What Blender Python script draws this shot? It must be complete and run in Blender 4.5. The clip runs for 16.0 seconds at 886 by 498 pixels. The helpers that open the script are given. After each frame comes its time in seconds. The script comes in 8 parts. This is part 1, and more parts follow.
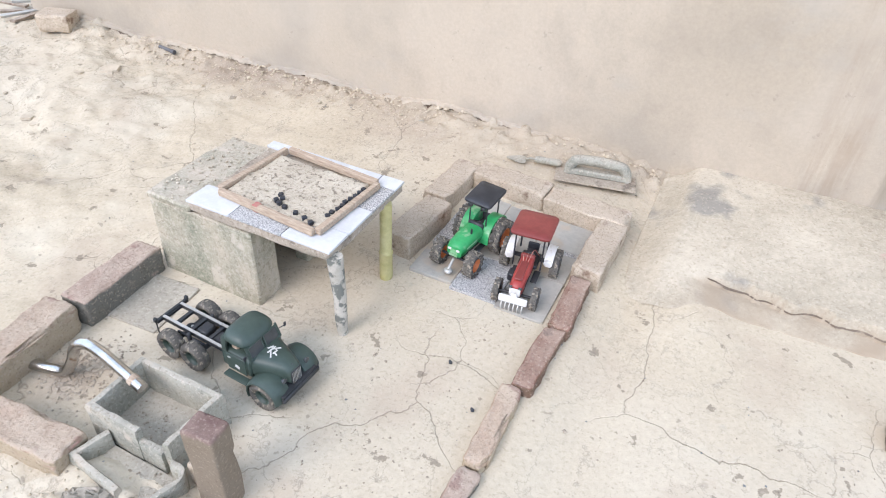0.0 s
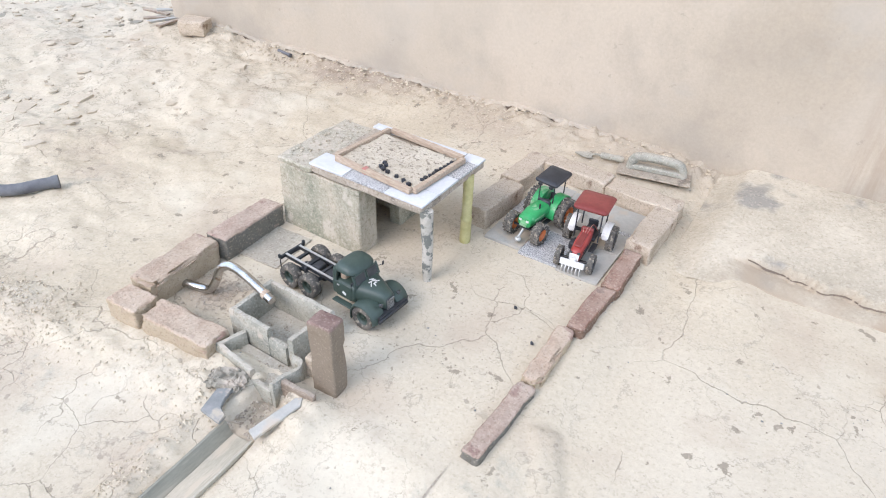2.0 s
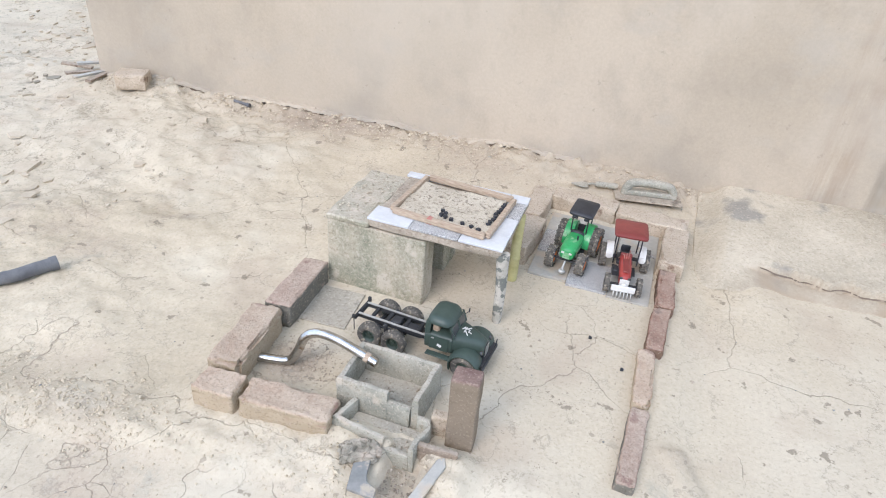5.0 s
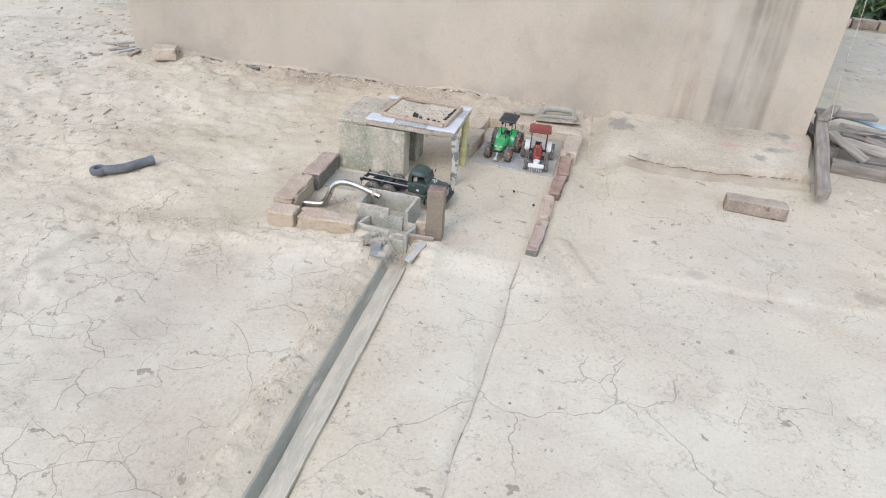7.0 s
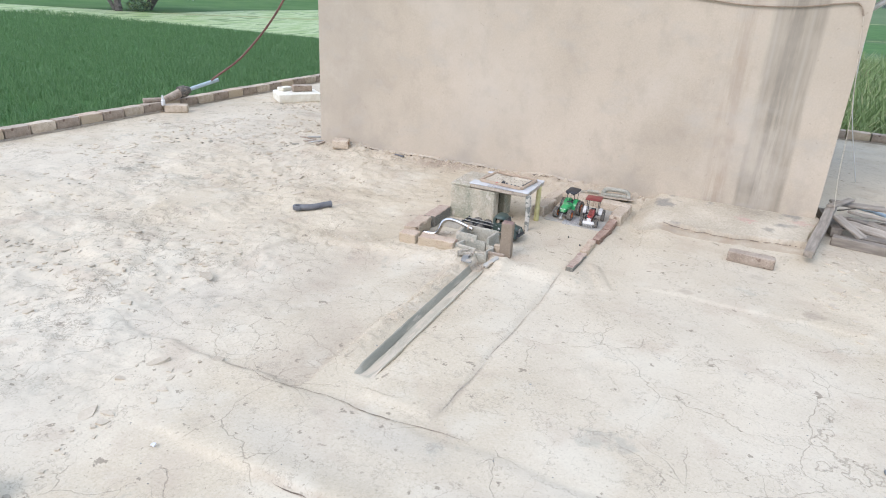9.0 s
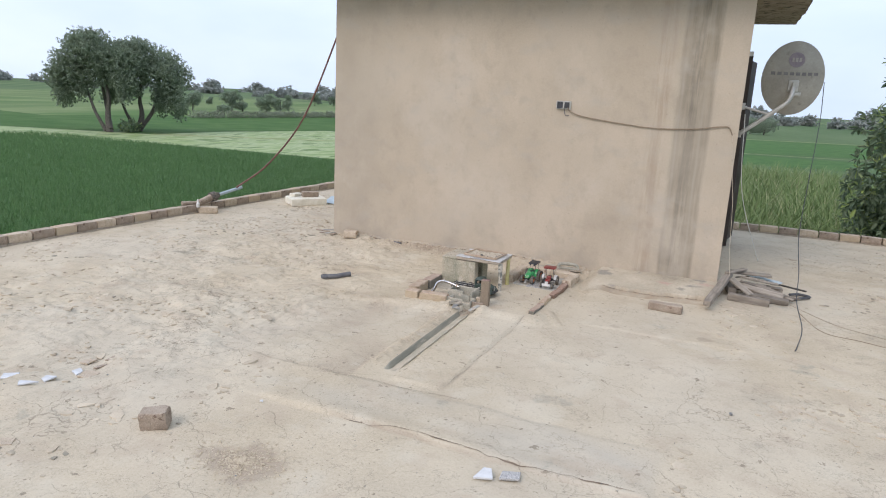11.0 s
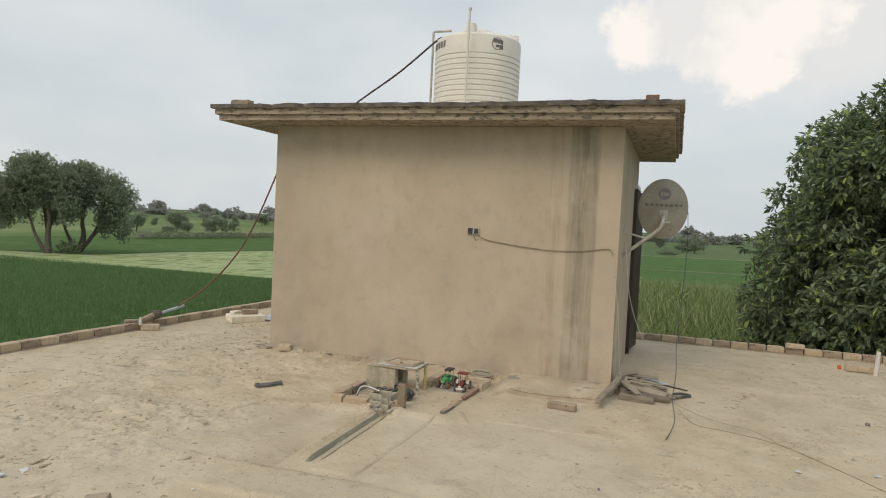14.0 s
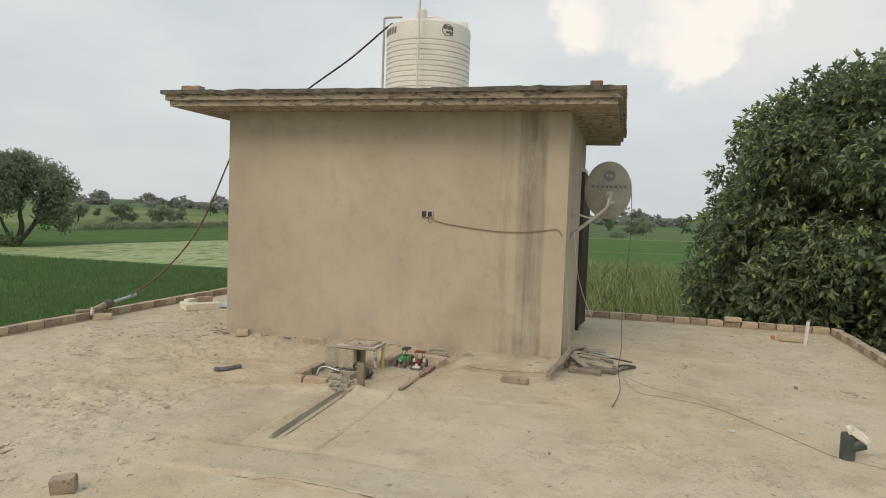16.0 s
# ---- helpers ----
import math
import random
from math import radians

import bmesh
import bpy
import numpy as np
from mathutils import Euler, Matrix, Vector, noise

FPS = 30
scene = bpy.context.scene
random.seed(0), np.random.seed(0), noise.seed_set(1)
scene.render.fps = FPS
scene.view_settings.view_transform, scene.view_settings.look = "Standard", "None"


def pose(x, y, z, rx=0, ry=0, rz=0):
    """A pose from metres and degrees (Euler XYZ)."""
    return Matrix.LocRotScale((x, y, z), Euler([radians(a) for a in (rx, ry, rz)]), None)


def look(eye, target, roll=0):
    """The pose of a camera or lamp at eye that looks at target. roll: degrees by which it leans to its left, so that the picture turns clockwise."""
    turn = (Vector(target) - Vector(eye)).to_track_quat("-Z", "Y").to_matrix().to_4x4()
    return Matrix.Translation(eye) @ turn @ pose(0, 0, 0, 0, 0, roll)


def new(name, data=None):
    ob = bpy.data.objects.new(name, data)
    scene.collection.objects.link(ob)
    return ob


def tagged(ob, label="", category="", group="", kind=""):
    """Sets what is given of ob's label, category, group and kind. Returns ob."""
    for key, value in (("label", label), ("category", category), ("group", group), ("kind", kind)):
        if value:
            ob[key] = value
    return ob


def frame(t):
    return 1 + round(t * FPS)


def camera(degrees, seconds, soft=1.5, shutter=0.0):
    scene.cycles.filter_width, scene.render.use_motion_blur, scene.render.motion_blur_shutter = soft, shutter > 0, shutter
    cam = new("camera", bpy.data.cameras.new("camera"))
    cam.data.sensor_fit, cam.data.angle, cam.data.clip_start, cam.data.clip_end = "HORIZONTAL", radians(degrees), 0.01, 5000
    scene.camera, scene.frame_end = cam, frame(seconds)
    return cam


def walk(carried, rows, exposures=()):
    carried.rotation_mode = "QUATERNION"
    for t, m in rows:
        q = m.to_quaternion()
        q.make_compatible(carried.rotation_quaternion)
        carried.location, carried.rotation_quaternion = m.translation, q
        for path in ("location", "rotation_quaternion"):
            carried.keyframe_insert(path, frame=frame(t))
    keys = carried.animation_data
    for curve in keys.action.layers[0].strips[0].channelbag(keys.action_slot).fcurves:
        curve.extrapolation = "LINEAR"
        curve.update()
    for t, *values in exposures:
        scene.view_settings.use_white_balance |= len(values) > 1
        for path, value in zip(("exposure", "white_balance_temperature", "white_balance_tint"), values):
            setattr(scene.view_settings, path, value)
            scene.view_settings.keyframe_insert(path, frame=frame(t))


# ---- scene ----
cam = camera(67.5, 16.0, 1.05)
PATH = [
    (0, (-0.054, -0.031, 1.143), (-0.708, 1.403, -0.088), 3.4),
    (0.5, (-0.044, -0.063, 1.134), (-0.643, 1.408, -0.081), 3.1),
    (1, (-0.025, -0.122, 1.143), (-0.737, 1.301, -0.07), 2.8),
    (1.5, (0.032, -0.219, 1.174), (-0.786, 1.162, -0.019), 2.5),
    (2, (0.092, -0.341, 1.194), (-0.761, 1.031, 0.015), 2.6),
    (2.5, (0.091, -0.358, 1.21), (-0.782, 1.023, 0.056), 2.4),
    (3, (0.041, -0.355, 1.211), (-0.831, 1.044, 0.079), 2.9),
    (3.2, (-0.007, -0.369, 1.216), (-0.867, 1.042, 0.089), 3.1),
    (5.3, (-0.445, -0.72, 1.214), (-0.816, 0.936, 0.157), 5.1),
    (5.5, (-0.425, -0.826, 1.207), (-0.731, 0.855, 0.167), 5.2),
    (6, (-0.335, -1.082, 1.191), (-0.639, 0.597, 0.147), 5.2),
    (6.5, (-0.251, -1.361, 1.246), (-0.648, 0.295, 0.197), 4.5),
    (7, (-0.15, -1.662, 1.307), (-0.53, -0.005, 0.252), 4.5),
    (7.5, (0.036, -1.914, 1.348), (-0.405, -0.229, 0.365), 3.9),
    (8, (0.232, -2.192, 1.402), (-0.397, -0.527, 0.49), 3.4),
    (8.5, (0.393, -2.548, 1.446), (-0.357, -0.903, 0.591), 3.2),
    (9, (0.517, -2.841, 1.486), (-0.287, -1.178, 0.718), 3.0),
    (9.2, (0.588, -2.968, 1.499), (-0.249, -1.301, 0.777), 2.8),
    (11.3, (1.039, -4.3, 1.556), (0.249, -2.511, 1.134), 2.7),
    (11.5, (1.054, -4.392, 1.542), (0.271, -2.599, 1.127), 2.6),
    (12, (1.141, -4.591, 1.522), (0.476, -2.762, 1.06), 3.0),
    (12.5, (1.237, -4.63, 1.558), (0.694, -2.777, 1.038), 2.9),
    (13, (1.402, -4.607, 1.626), (0.821, -2.754, 1.149), 2.7),
    (13.5, (1.501, -4.641, 1.65), (0.829, -2.781, 1.347), 2.6),
    (14, (1.537, -4.752, 1.632), (0.849, -2.876, 1.55), 2.8),
    (14.5, (1.58, -4.904, 1.621), (0.887, -3.029, 1.544), 2.8),
    (15, (1.594, -4.955, 1.616), (0.944, -3.067, 1.509), 2.5),
    (15.5, (1.576, -4.953, 1.601), (0.984, -3.046, 1.485), 2.2),
    (16, (1.587, -4.928, 1.602), (1.034, -3.01, 1.484), 2.0),
]
EXPO = [(0.0, 0.69, 5910, 20), (3.2, 0.62, 5910, 20), (5.3, 0.48, 5930, 19), (7.0, 0.32, 5930, 19), (9.2, 0.44, 5940, 20), (11.3, -0.02, 6400, 21), (12.05, -0.02, 6450, 22), (12.5, 0.21, 6230, 23), (13.35, 0.25, 6150, 25), (13.95, -0.42, 7600, 16), (14.3, -0.44, 7900, 16), (16.0, -0.44, 7800, 16)]
walk(cam, [(t, look(eye, target, roll)) for t, eye, target, roll in PATH], EXPO)

# ---- sky and sun ----
world = bpy.data.worlds.new("sky")
scene.world = world
world.use_nodes = True
wn, wl = world.node_tree.nodes, world.node_tree.links
wn.clear()
w_out, w_bg = wn.new("ShaderNodeOutputWorld"), wn.new("ShaderNodeBackground")
SUN_EL, SUN_ROT = 42.0, -164.0
w_sky = wn.new("ShaderNodeTexSky")
w_sky.sky_type, w_sky.sun_disc = "NISHITA", False
w_sky.sun_elevation, w_sky.sun_rotation = radians(SUN_EL), radians(SUN_ROT)
w_sky.air_density, w_sky.dust_density = 1.0, 4.0
w_tc, w_map = wn.new("ShaderNodeTexCoord"), wn.new("ShaderNodeMapping")
w_map.inputs["Scale"].default_value = (1, 1, 2.4)
w_n = wn.new("ShaderNodeTexNoise")
w_n.inputs["Scale"].default_value, w_n.inputs["Detail"].default_value, w_n.inputs["Roughness"].default_value = 2.2, 5, 0.5
w_r = wn.new("ShaderNodeValToRGB")
w_r.color_ramp.elements[0].position, w_r.color_ramp.elements[0].color = 0.30, (4.95, 6.3, 7.5, 1)
w_r.color_ramp.elements[1].position, w_r.color_ramp.elements[1].color = 0.62, (6.45, 7.7, 8.7, 1)
w_mix = wn.new("ShaderNodeMixRGB")
w_mix.inputs["Fac"].default_value = 0.86
wl.new(w_tc.outputs["Generated"], w_map.inputs["Vector"])
wl.new(w_map.outputs["Vector"], w_n.inputs["Vector"])
wl.new(w_n.outputs["Fac"], w_r.inputs["Fac"])
wl.new(w_sky.outputs["Color"], w_mix.inputs["Color1"])
wl.new(w_r.outputs["Color"], w_mix.inputs["Color2"])
# a tall white cumulus in the north and a thinner grey one beside it
w_n2 = wn.new("ShaderNodeTexNoise")
w_n2.inputs["Scale"].default_value, w_n2.inputs["Detail"].default_value, w_n2.inputs["Roughness"].default_value = 8, 8, 0.58
wl.new(w_tc.outputs["Generated"], w_n2.inputs["Vector"])


def cloud(centre, lo, hi, k):
    """Where a ragged cloud stands in the sky: full inside lo, gone past hi."""
    ds, ad, mr = wn.new("ShaderNodeVectorMath"), wn.new("ShaderNodeMath"), wn.new("ShaderNodeMapRange")
    flat = wn.new("ShaderNodeVectorMath")
    flat.operation, flat.inputs[1].default_value = "MULTIPLY", (1.0, 1.0, 1.5)
    wl.new(w_tc.outputs["Generated"], flat.inputs[0])
    ds.operation, ds.inputs[1].default_value = "DISTANCE", (centre[0], centre[1], centre[2] * 1.5)
    wl.new(flat.outputs[0], ds.inputs[0])
    ad.operation, ad.inputs[1].default_value = "MULTIPLY_ADD", 0.27
    wl.new(w_n2.outputs["Fac"], ad.inputs[0])
    wl.new(ds.outputs["Value"], ad.inputs[2])
    mr.interpolation_type = "SMOOTHSTEP"
    for i, v in ((1, lo), (2, hi), (3, k), (4, 0.0)):
        mr.inputs[i].default_value = v
    wl.new(ad.outputs[0], mr.inputs[0])
    return mr.outputs[0]


w_grey = wn.new("ShaderNodeMixRGB")
w_grey.inputs["Color2"].default_value = (6.5, 7.3, 7.95, 1)
wl.new(cloud((0.17, 0.95, 0.27), 0.20, 0.31, 0.75), w_grey.inputs["Fac"])
wl.new(w_mix.outputs["Color"], w_grey.inputs["Color1"])
w_m2 = wn.new("ShaderNodeMixRGB")
w_shade = wn.new("ShaderNodeValToRGB")
w_shade.color_ramp.elements[0].position, w_shade.color_ramp.elements[0].color = 0.44, (7.75, 8.4, 8.85, 1)
w_shade.color_ramp.elements[1].position, w_shade.color_ramp.elements[1].color = 0.60, (6.5, 7.35, 8.1, 1)
wl.new(w_n2.outputs["Fac"], w_shade.inputs["Fac"])
wl.new(w_shade.outputs["Color"], w_m2.inputs["Color2"])
wl.new(cloud((0.032, 0.95, 0.285), 0.252, 0.284, 1.0), w_m2.inputs["Fac"])
wl.new(w_grey.outputs["Color"], w_m2.inputs["Color1"])
wl.new(w_m2.outputs["Color"], w_bg.inputs["Color"])
w_bg.inputs["Strength"].default_value = 0.15
wl.new(w_bg.outputs[0], w_out.inputs[0])

sun = new("sun", bpy.data.lights.new("sun", "SUN"))
sun.data.energy, sun.data.angle, sun.data.color = 1.4, radians(28), (1.0, 0.92, 0.80)
sun.matrix_world = look((-2.45, -8.55, 8.0), (0, 0, 0))


# ---- materials ----
def mat(name, c1, c2, rough=0.85, scale=4.0, fine=60.0, bump=0.3, metal=0.0, c3=None, spots=0.0, spot_scale=25.0, rand=0.0, coords="Object", dist=0.01, stretch=(1, 1, 1), spec=0.5, detail=6, grain_k=0.35, dust=0.0, side=None):
    """A two-scale procedural surface: c1 and c2 blotched together, c3 as spots, a fine grain and relief."""
    m = bpy.data.materials.new(name)
    m.use_nodes = True
    n, l = m.node_tree.nodes, m.node_tree.links
    b = n["Principled BSDF"]
    b.inputs["Roughness"].default_value, b.inputs["Metallic"].default_value = rough, metal
    b.inputs["Specular IOR Level"].default_value = spec
    tc, mp = n.new("ShaderNodeTexCoord"), n.new("ShaderNodeMapping")
    mp.inputs["Scale"].default_value = stretch
    l.new(tc.outputs[coords], mp.inputs["Vector"])
    vec = mp.outputs["Vector"]
    big, small = n.new("ShaderNodeTexNoise"), n.new("ShaderNodeTexNoise")
    big.inputs["Scale"].default_value, big.inputs["Detail"].default_value = scale, detail
    small.inputs["Scale"].default_value, small.inputs["Detail"].default_value, small.inputs["Roughness"].default_value = fine, 9, 0.78
    for t in (big, small):
        l.new(vec, t.inputs["Vector"])
    ramp = n.new("ShaderNodeValToRGB")
    e = ramp.color_ramp.elements
    e[0].position, e[0].color = 0.36, (*c1, 1)
    e[1].position, e[1].color = 0.66, (*c2, 1)
    l.new(big.outputs["Fac"], ramp.inputs["Fac"])
    col = ramp.outputs["Color"]
    grain = n.new("ShaderNodeMixRGB")
    grain.blend_type = "OVERLAY"
    grain.inputs["Fac"].default_value = grain_k
    l.new(col, grain.inputs["Color1"])
    l.new(small.outputs["Fac"], grain.inputs["Color2"])
    col = grain.outputs["Color"]
    if c3:
        v = n.new("ShaderNodeTexNoise")
        v.inputs["Scale"].default_value, v.inputs["Detail"].default_value = spot_scale, 4
        l.new(vec, v.inputs["Vector"])
        mr = n.new("ShaderNodeMapRange")
        mr.inputs[1].default_value, mr.inputs[2].default_value = 0.72 - spots, 0.80 - spots
        l.new(v.outputs["Fac"], mr.inputs[0])
        mx = n.new("ShaderNodeMixRGB")
        mx.inputs["Color2"].default_value = (*c3, 1)
        l.new(mr.outputs[0], mx.inputs["Fac"])
        l.new(col, mx.inputs["Color1"])
        col = mx.outputs["Color"]
    # side: a second colour mixed in on all faces that stand upright
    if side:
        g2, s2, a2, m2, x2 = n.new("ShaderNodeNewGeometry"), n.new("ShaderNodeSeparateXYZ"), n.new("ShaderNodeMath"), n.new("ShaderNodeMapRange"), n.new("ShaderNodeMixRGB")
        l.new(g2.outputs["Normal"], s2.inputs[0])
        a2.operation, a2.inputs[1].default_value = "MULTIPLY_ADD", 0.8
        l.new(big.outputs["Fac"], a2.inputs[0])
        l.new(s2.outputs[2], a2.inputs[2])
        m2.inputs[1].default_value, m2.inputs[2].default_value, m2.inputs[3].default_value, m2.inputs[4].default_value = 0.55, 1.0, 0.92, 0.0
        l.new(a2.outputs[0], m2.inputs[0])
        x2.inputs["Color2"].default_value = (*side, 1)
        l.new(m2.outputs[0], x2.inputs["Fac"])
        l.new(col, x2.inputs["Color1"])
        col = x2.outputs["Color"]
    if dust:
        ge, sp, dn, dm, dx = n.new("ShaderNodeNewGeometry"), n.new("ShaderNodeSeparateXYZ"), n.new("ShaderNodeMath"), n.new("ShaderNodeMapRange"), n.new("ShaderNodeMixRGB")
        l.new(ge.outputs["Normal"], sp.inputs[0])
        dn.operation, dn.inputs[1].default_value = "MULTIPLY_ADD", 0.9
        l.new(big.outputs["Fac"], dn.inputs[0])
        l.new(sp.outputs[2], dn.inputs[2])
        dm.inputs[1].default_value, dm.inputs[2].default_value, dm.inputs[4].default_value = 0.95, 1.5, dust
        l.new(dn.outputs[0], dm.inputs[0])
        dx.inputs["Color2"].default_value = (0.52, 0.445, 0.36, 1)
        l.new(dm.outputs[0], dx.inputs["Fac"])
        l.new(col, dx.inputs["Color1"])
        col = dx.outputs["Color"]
    if rand:
        oi, hs, mm = n.new("ShaderNodeObjectInfo"), n.new("ShaderNodeHueSaturation"), n.new("ShaderNodeMapRange")
        mm.inputs[3].default_value, mm.inputs[4].default_value = 1 - rand, 1 + rand
        l.new(oi.outputs["Random"], mm.inputs[0])
        l.new(mm.outputs[0], hs.inputs["Value"])
        l.new(col, hs.inputs["Color"])
        col = hs.outputs["Color"]
    l.new(col, b.inputs["Base Color"])
    if bump:
        bp, ad = n.new("ShaderNodeBump"), n.new("ShaderNodeMath")
        ad.operation = "MULTIPLY_ADD"
        ad.inputs[1].default_value = 0.6
        l.new(small.outputs["Fac"], ad.inputs[0])
        l.new(big.outputs["Fac"], ad.inputs[2])
        bp.inputs["Strength"].default_value, bp.inputs["Distance"].default_value = bump, dist
        l.new(ad.outputs[0], bp.inputs["Height"])
        l.new(bp.outputs["Normal"], b.inputs["Normal"])
    return m


def cracked_floor():
    """Sun-bleached cement screed: dust, grey and dark stains, wandering cracks, small dark grit; flake edges shaded in
    colour.
    """
    m = mat("screed", (0.488, 0.413, 0.298), (0.588, 0.508, 0.378), 0.95, 1.9, 75, 0.5, dist=0.005, c3=(0.42, 0.35, 0.265), spots=0.04, spot_scale=4.5, grain_k=0.38, detail=9, spec=0.1)
    n, l = m.node_tree.nodes, m.node_tree.links
    b = n["Principled BSDF"]
    col = b.inputs["Base Color"].links[0].from_socket
    tc = n.new("ShaderNodeTexCoord")
    # the smooth patches of grey screed
    at = n.new("ShaderNodeAttribute")
    at.attribute_name = "smooth"
    g = n.new("ShaderNodeMixRGB")
    g.inputs["Color2"].default_value = (0.44, 0.405, 0.335, 1)
    l.new(at.outputs["Fac"], g.inputs["Fac"])
    l.new(col, g.inputs["Color1"])
    col = g.outputs["Color"]
    # brown soil and crumbs
    so, sm = n.new("ShaderNodeAttribute"), n.new("ShaderNodeMixRGB")
    so.attribute_name = "soil"
    sm.inputs["Color2"].default_value = (0.37, 0.30, 0.225, 1)
    l.new(so.outputs["Fac"], sm.inputs["Fac"])
    l.new(col, sm.inputs["Color1"])
    col = sm.outputs["Color"]

    gate = n.new("ShaderNodeAttribute")
    gate.attribute_name = "worn"

    def stain_or_shade(scale, stretch, lo, hi, amount, colour, detail=9, roughness=0.68, offset=0.0, contour=0.0, worn=False):
        nonlocal col
        mp, st, mr, mx = n.new("ShaderNodeMapping"), n.new("ShaderNodeTexNoise"), n.new("ShaderNodeMapRange"), n.new("ShaderNodeMixRGB")
        mp.inputs["Scale"].default_value, mp.inputs["Location"].default_value = stretch, (offset, offset * 0.7, 0)
        st.inputs["Scale"].default_value, st.inputs["Detail"].default_value, st.inputs["Roughness"].default_value = scale, detail, roughness
        l.new(tc.outputs["Object"], mp.inputs["Vector"])
        l.new(mp.outputs["Vector"], st.inputs["Vector"])
        fac = st.outputs["Fac"]
        if contour:
            su, ab = n.new("ShaderNodeMath"), n.new("ShaderNodeMath")
            su.operation, su.inputs[1].default_value = "SUBTRACT", contour
            ab.operation = "ABSOLUTE"
            l.new(fac, su.inputs[0])
            l.new(su.outputs[0], ab.inputs[0])
            fac = ab.outputs[0]
        mr.inputs[1].default_value, mr.inputs[2].default_value, mr.inputs[4].default_value = lo, hi, abs(amount)
        if amount < 0:
            mr.inputs[3].default_value, mr.inputs[4].default_value = -amount, 0.0
        l.new(fac, mr.inputs[0])
        f = mr.outputs[0]
        if worn:
            gm = n.new("ShaderNodeMath")
            gm.operation = "MULTIPLY"
            l.new(f, gm.inputs[0])
            l.new(gate.outputs["Fac"], gm.inputs[1])
            f = gm.outputs[0]
        mx.inputs["Color2"].default_value = (*colour, 1)
        l.new(f, mx.inputs["Fac"])
        l.new(col, mx.inputs["Color1"])
        col = mx.outputs["Color"]
        return f

    stain_or_shade(0.45, (1, 1, 1), 0.42, 0.62, 0.55, (0.575, 0.52, 0.42), 5, 0.5, 7.0)
    stain_or_shade(1.1, (1, 1, 1), 0.575, 0.69, 0.4, (0.34, 0.30, 0.24), 10, 0.72, 0.0)
    # dark patches: grey dirt together with painted shading of shallow flakes
    stain_or_shade(2.6, (1, 1, 1), 0.615, 0.66, 0.5, (0.33, 0.315, 0.26), 9, 0.7, 3.0)
    stain_or_shade(3.4, (1, 1, 1), 0.585, 0.62, 0.5, (0.31, 0.295, 0.235), 9, 0.72, 31.0, worn=True)
    stain_or_shade(11.0, (1, 1, 1), 0.60, 0.63, 0.55, (0.30, 0.275, 0.215), 6, 0.7, 37.0, worn=True)
    stain_or_shade(3.6, (1, 1, 1), 0.54, 0.66, 0.5, (0.45, 0.365, 0.275), 7, 0.58, 11.0)
    stain_or_shade(2.8, (1, 1, 1), 0.54, 0.64, 0.45, (0.60, 0.545, 0.43), 7, 0.58, 71.0)
    stain_or_shade(13.0, (1, 1, 1), 0.66, 0.70, 0.45, (0.36, 0.305, 0.235), 6, 0.6, 17.0)
    # dark flecks painted for small holes and pebbles with their shadows
    stain_or_shade(15.0, (1, 1, 1), 0.655, 0.672, 0.75, (0.235, 0.195, 0.145), 5, 0.6, 53.0)
    stain_or_shade(40.0, (1, 1, 1), 0.69, 0.73, 0.5, (0.24, 0.20, 0.155), 2, 0.5, 5.0)
    # thin dark contours paint the shaded edges of lifted flakes
    stain_or_shade(2.1, (1, 1, 1), 0.0, 0.010, -0.9, (0.21, 0.18, 0.135), 9, 0.72, 43.0, contour=0.56, worn=True)
    stain_or_shade(4.3, (1, 1, 1), 0.0, 0.012, -0.8, (0.22, 0.19, 0.145), 7, 0.7, 47.0, contour=0.60, worn=True)
    flake = stain_or_shade(1.5, (1, 1, 1), 0.0, 0.0045, -0.55, (0.30, 0.255, 0.20), 8, 0.62, 2.0, contour=0.53)
    stain_or_shade(1.5, (1, 1, 1), 0.0, 0.003, -0.5, (0.31, 0.265, 0.205), 8, 0.62, 2.0, contour=0.44)
    stain_or_shade(3.1, (1, 1, 1), 0.0, 0.004, -0.4, (0.32, 0.275, 0.21), 6, 0.6, 22.0, contour=0.60)
    # cracks: edges of bent cells, only where a slow noise allows them
    warp, sc, ad = n.new("ShaderNodeTexNoise"), n.new("ShaderNodeVectorMath"), n.new("ShaderNodeVectorMath")
    warp.inputs["Scale"].default_value, warp.inputs["Detail"].default_value = 5, 5
    sc.operation, sc.inputs["Scale"].default_value = "SCALE", 0.17
    l.new(tc.outputs["Object"], warp.inputs["Vector"])
    l.new(warp.outputs["Color"], sc.inputs[0])
    l.new(sc.outputs[0], ad.inputs[0])
    l.new(tc.outputs["Object"], ad.inputs[1])
    crack = None
    for size, width, low, key in ((1.7, 0.0034, 0.46, ""), (3.6, 0.0056, 0.54, ""), (5.6, 0.0085, 0.42, "panel")):
        vo, th, sel, cut, mu = n.new("ShaderNodeTexVoronoi"), n.new("ShaderNodeMapRange"), n.new("ShaderNodeTexNoise"), n.new("ShaderNodeMapRange"), n.new("ShaderNodeMath")
        vo.feature = "DISTANCE_TO_EDGE"
        vo.inputs["Scale"].default_value = size
        l.new(ad.outputs[0], vo.inputs["Vector"])
        th.inputs[1].default_value, th.inputs[2].default_value, th.inputs[3].default_value, th.inputs[4].default_value = 0.0, width, 1, 0
        l.new(vo.outputs["Distance"], th.inputs[0])
        sel.inputs["Scale"].default_value = size * 0.8
        l.new(tc.outputs["Object"], sel.inputs["Vector"])
        cut.inputs[1].default_value, cut.inputs[2].default_value = low, low + 0.06
        l.new(sel.outputs["Fac"], cut.inputs[0])
        mu.operation = "MULTIPLY"
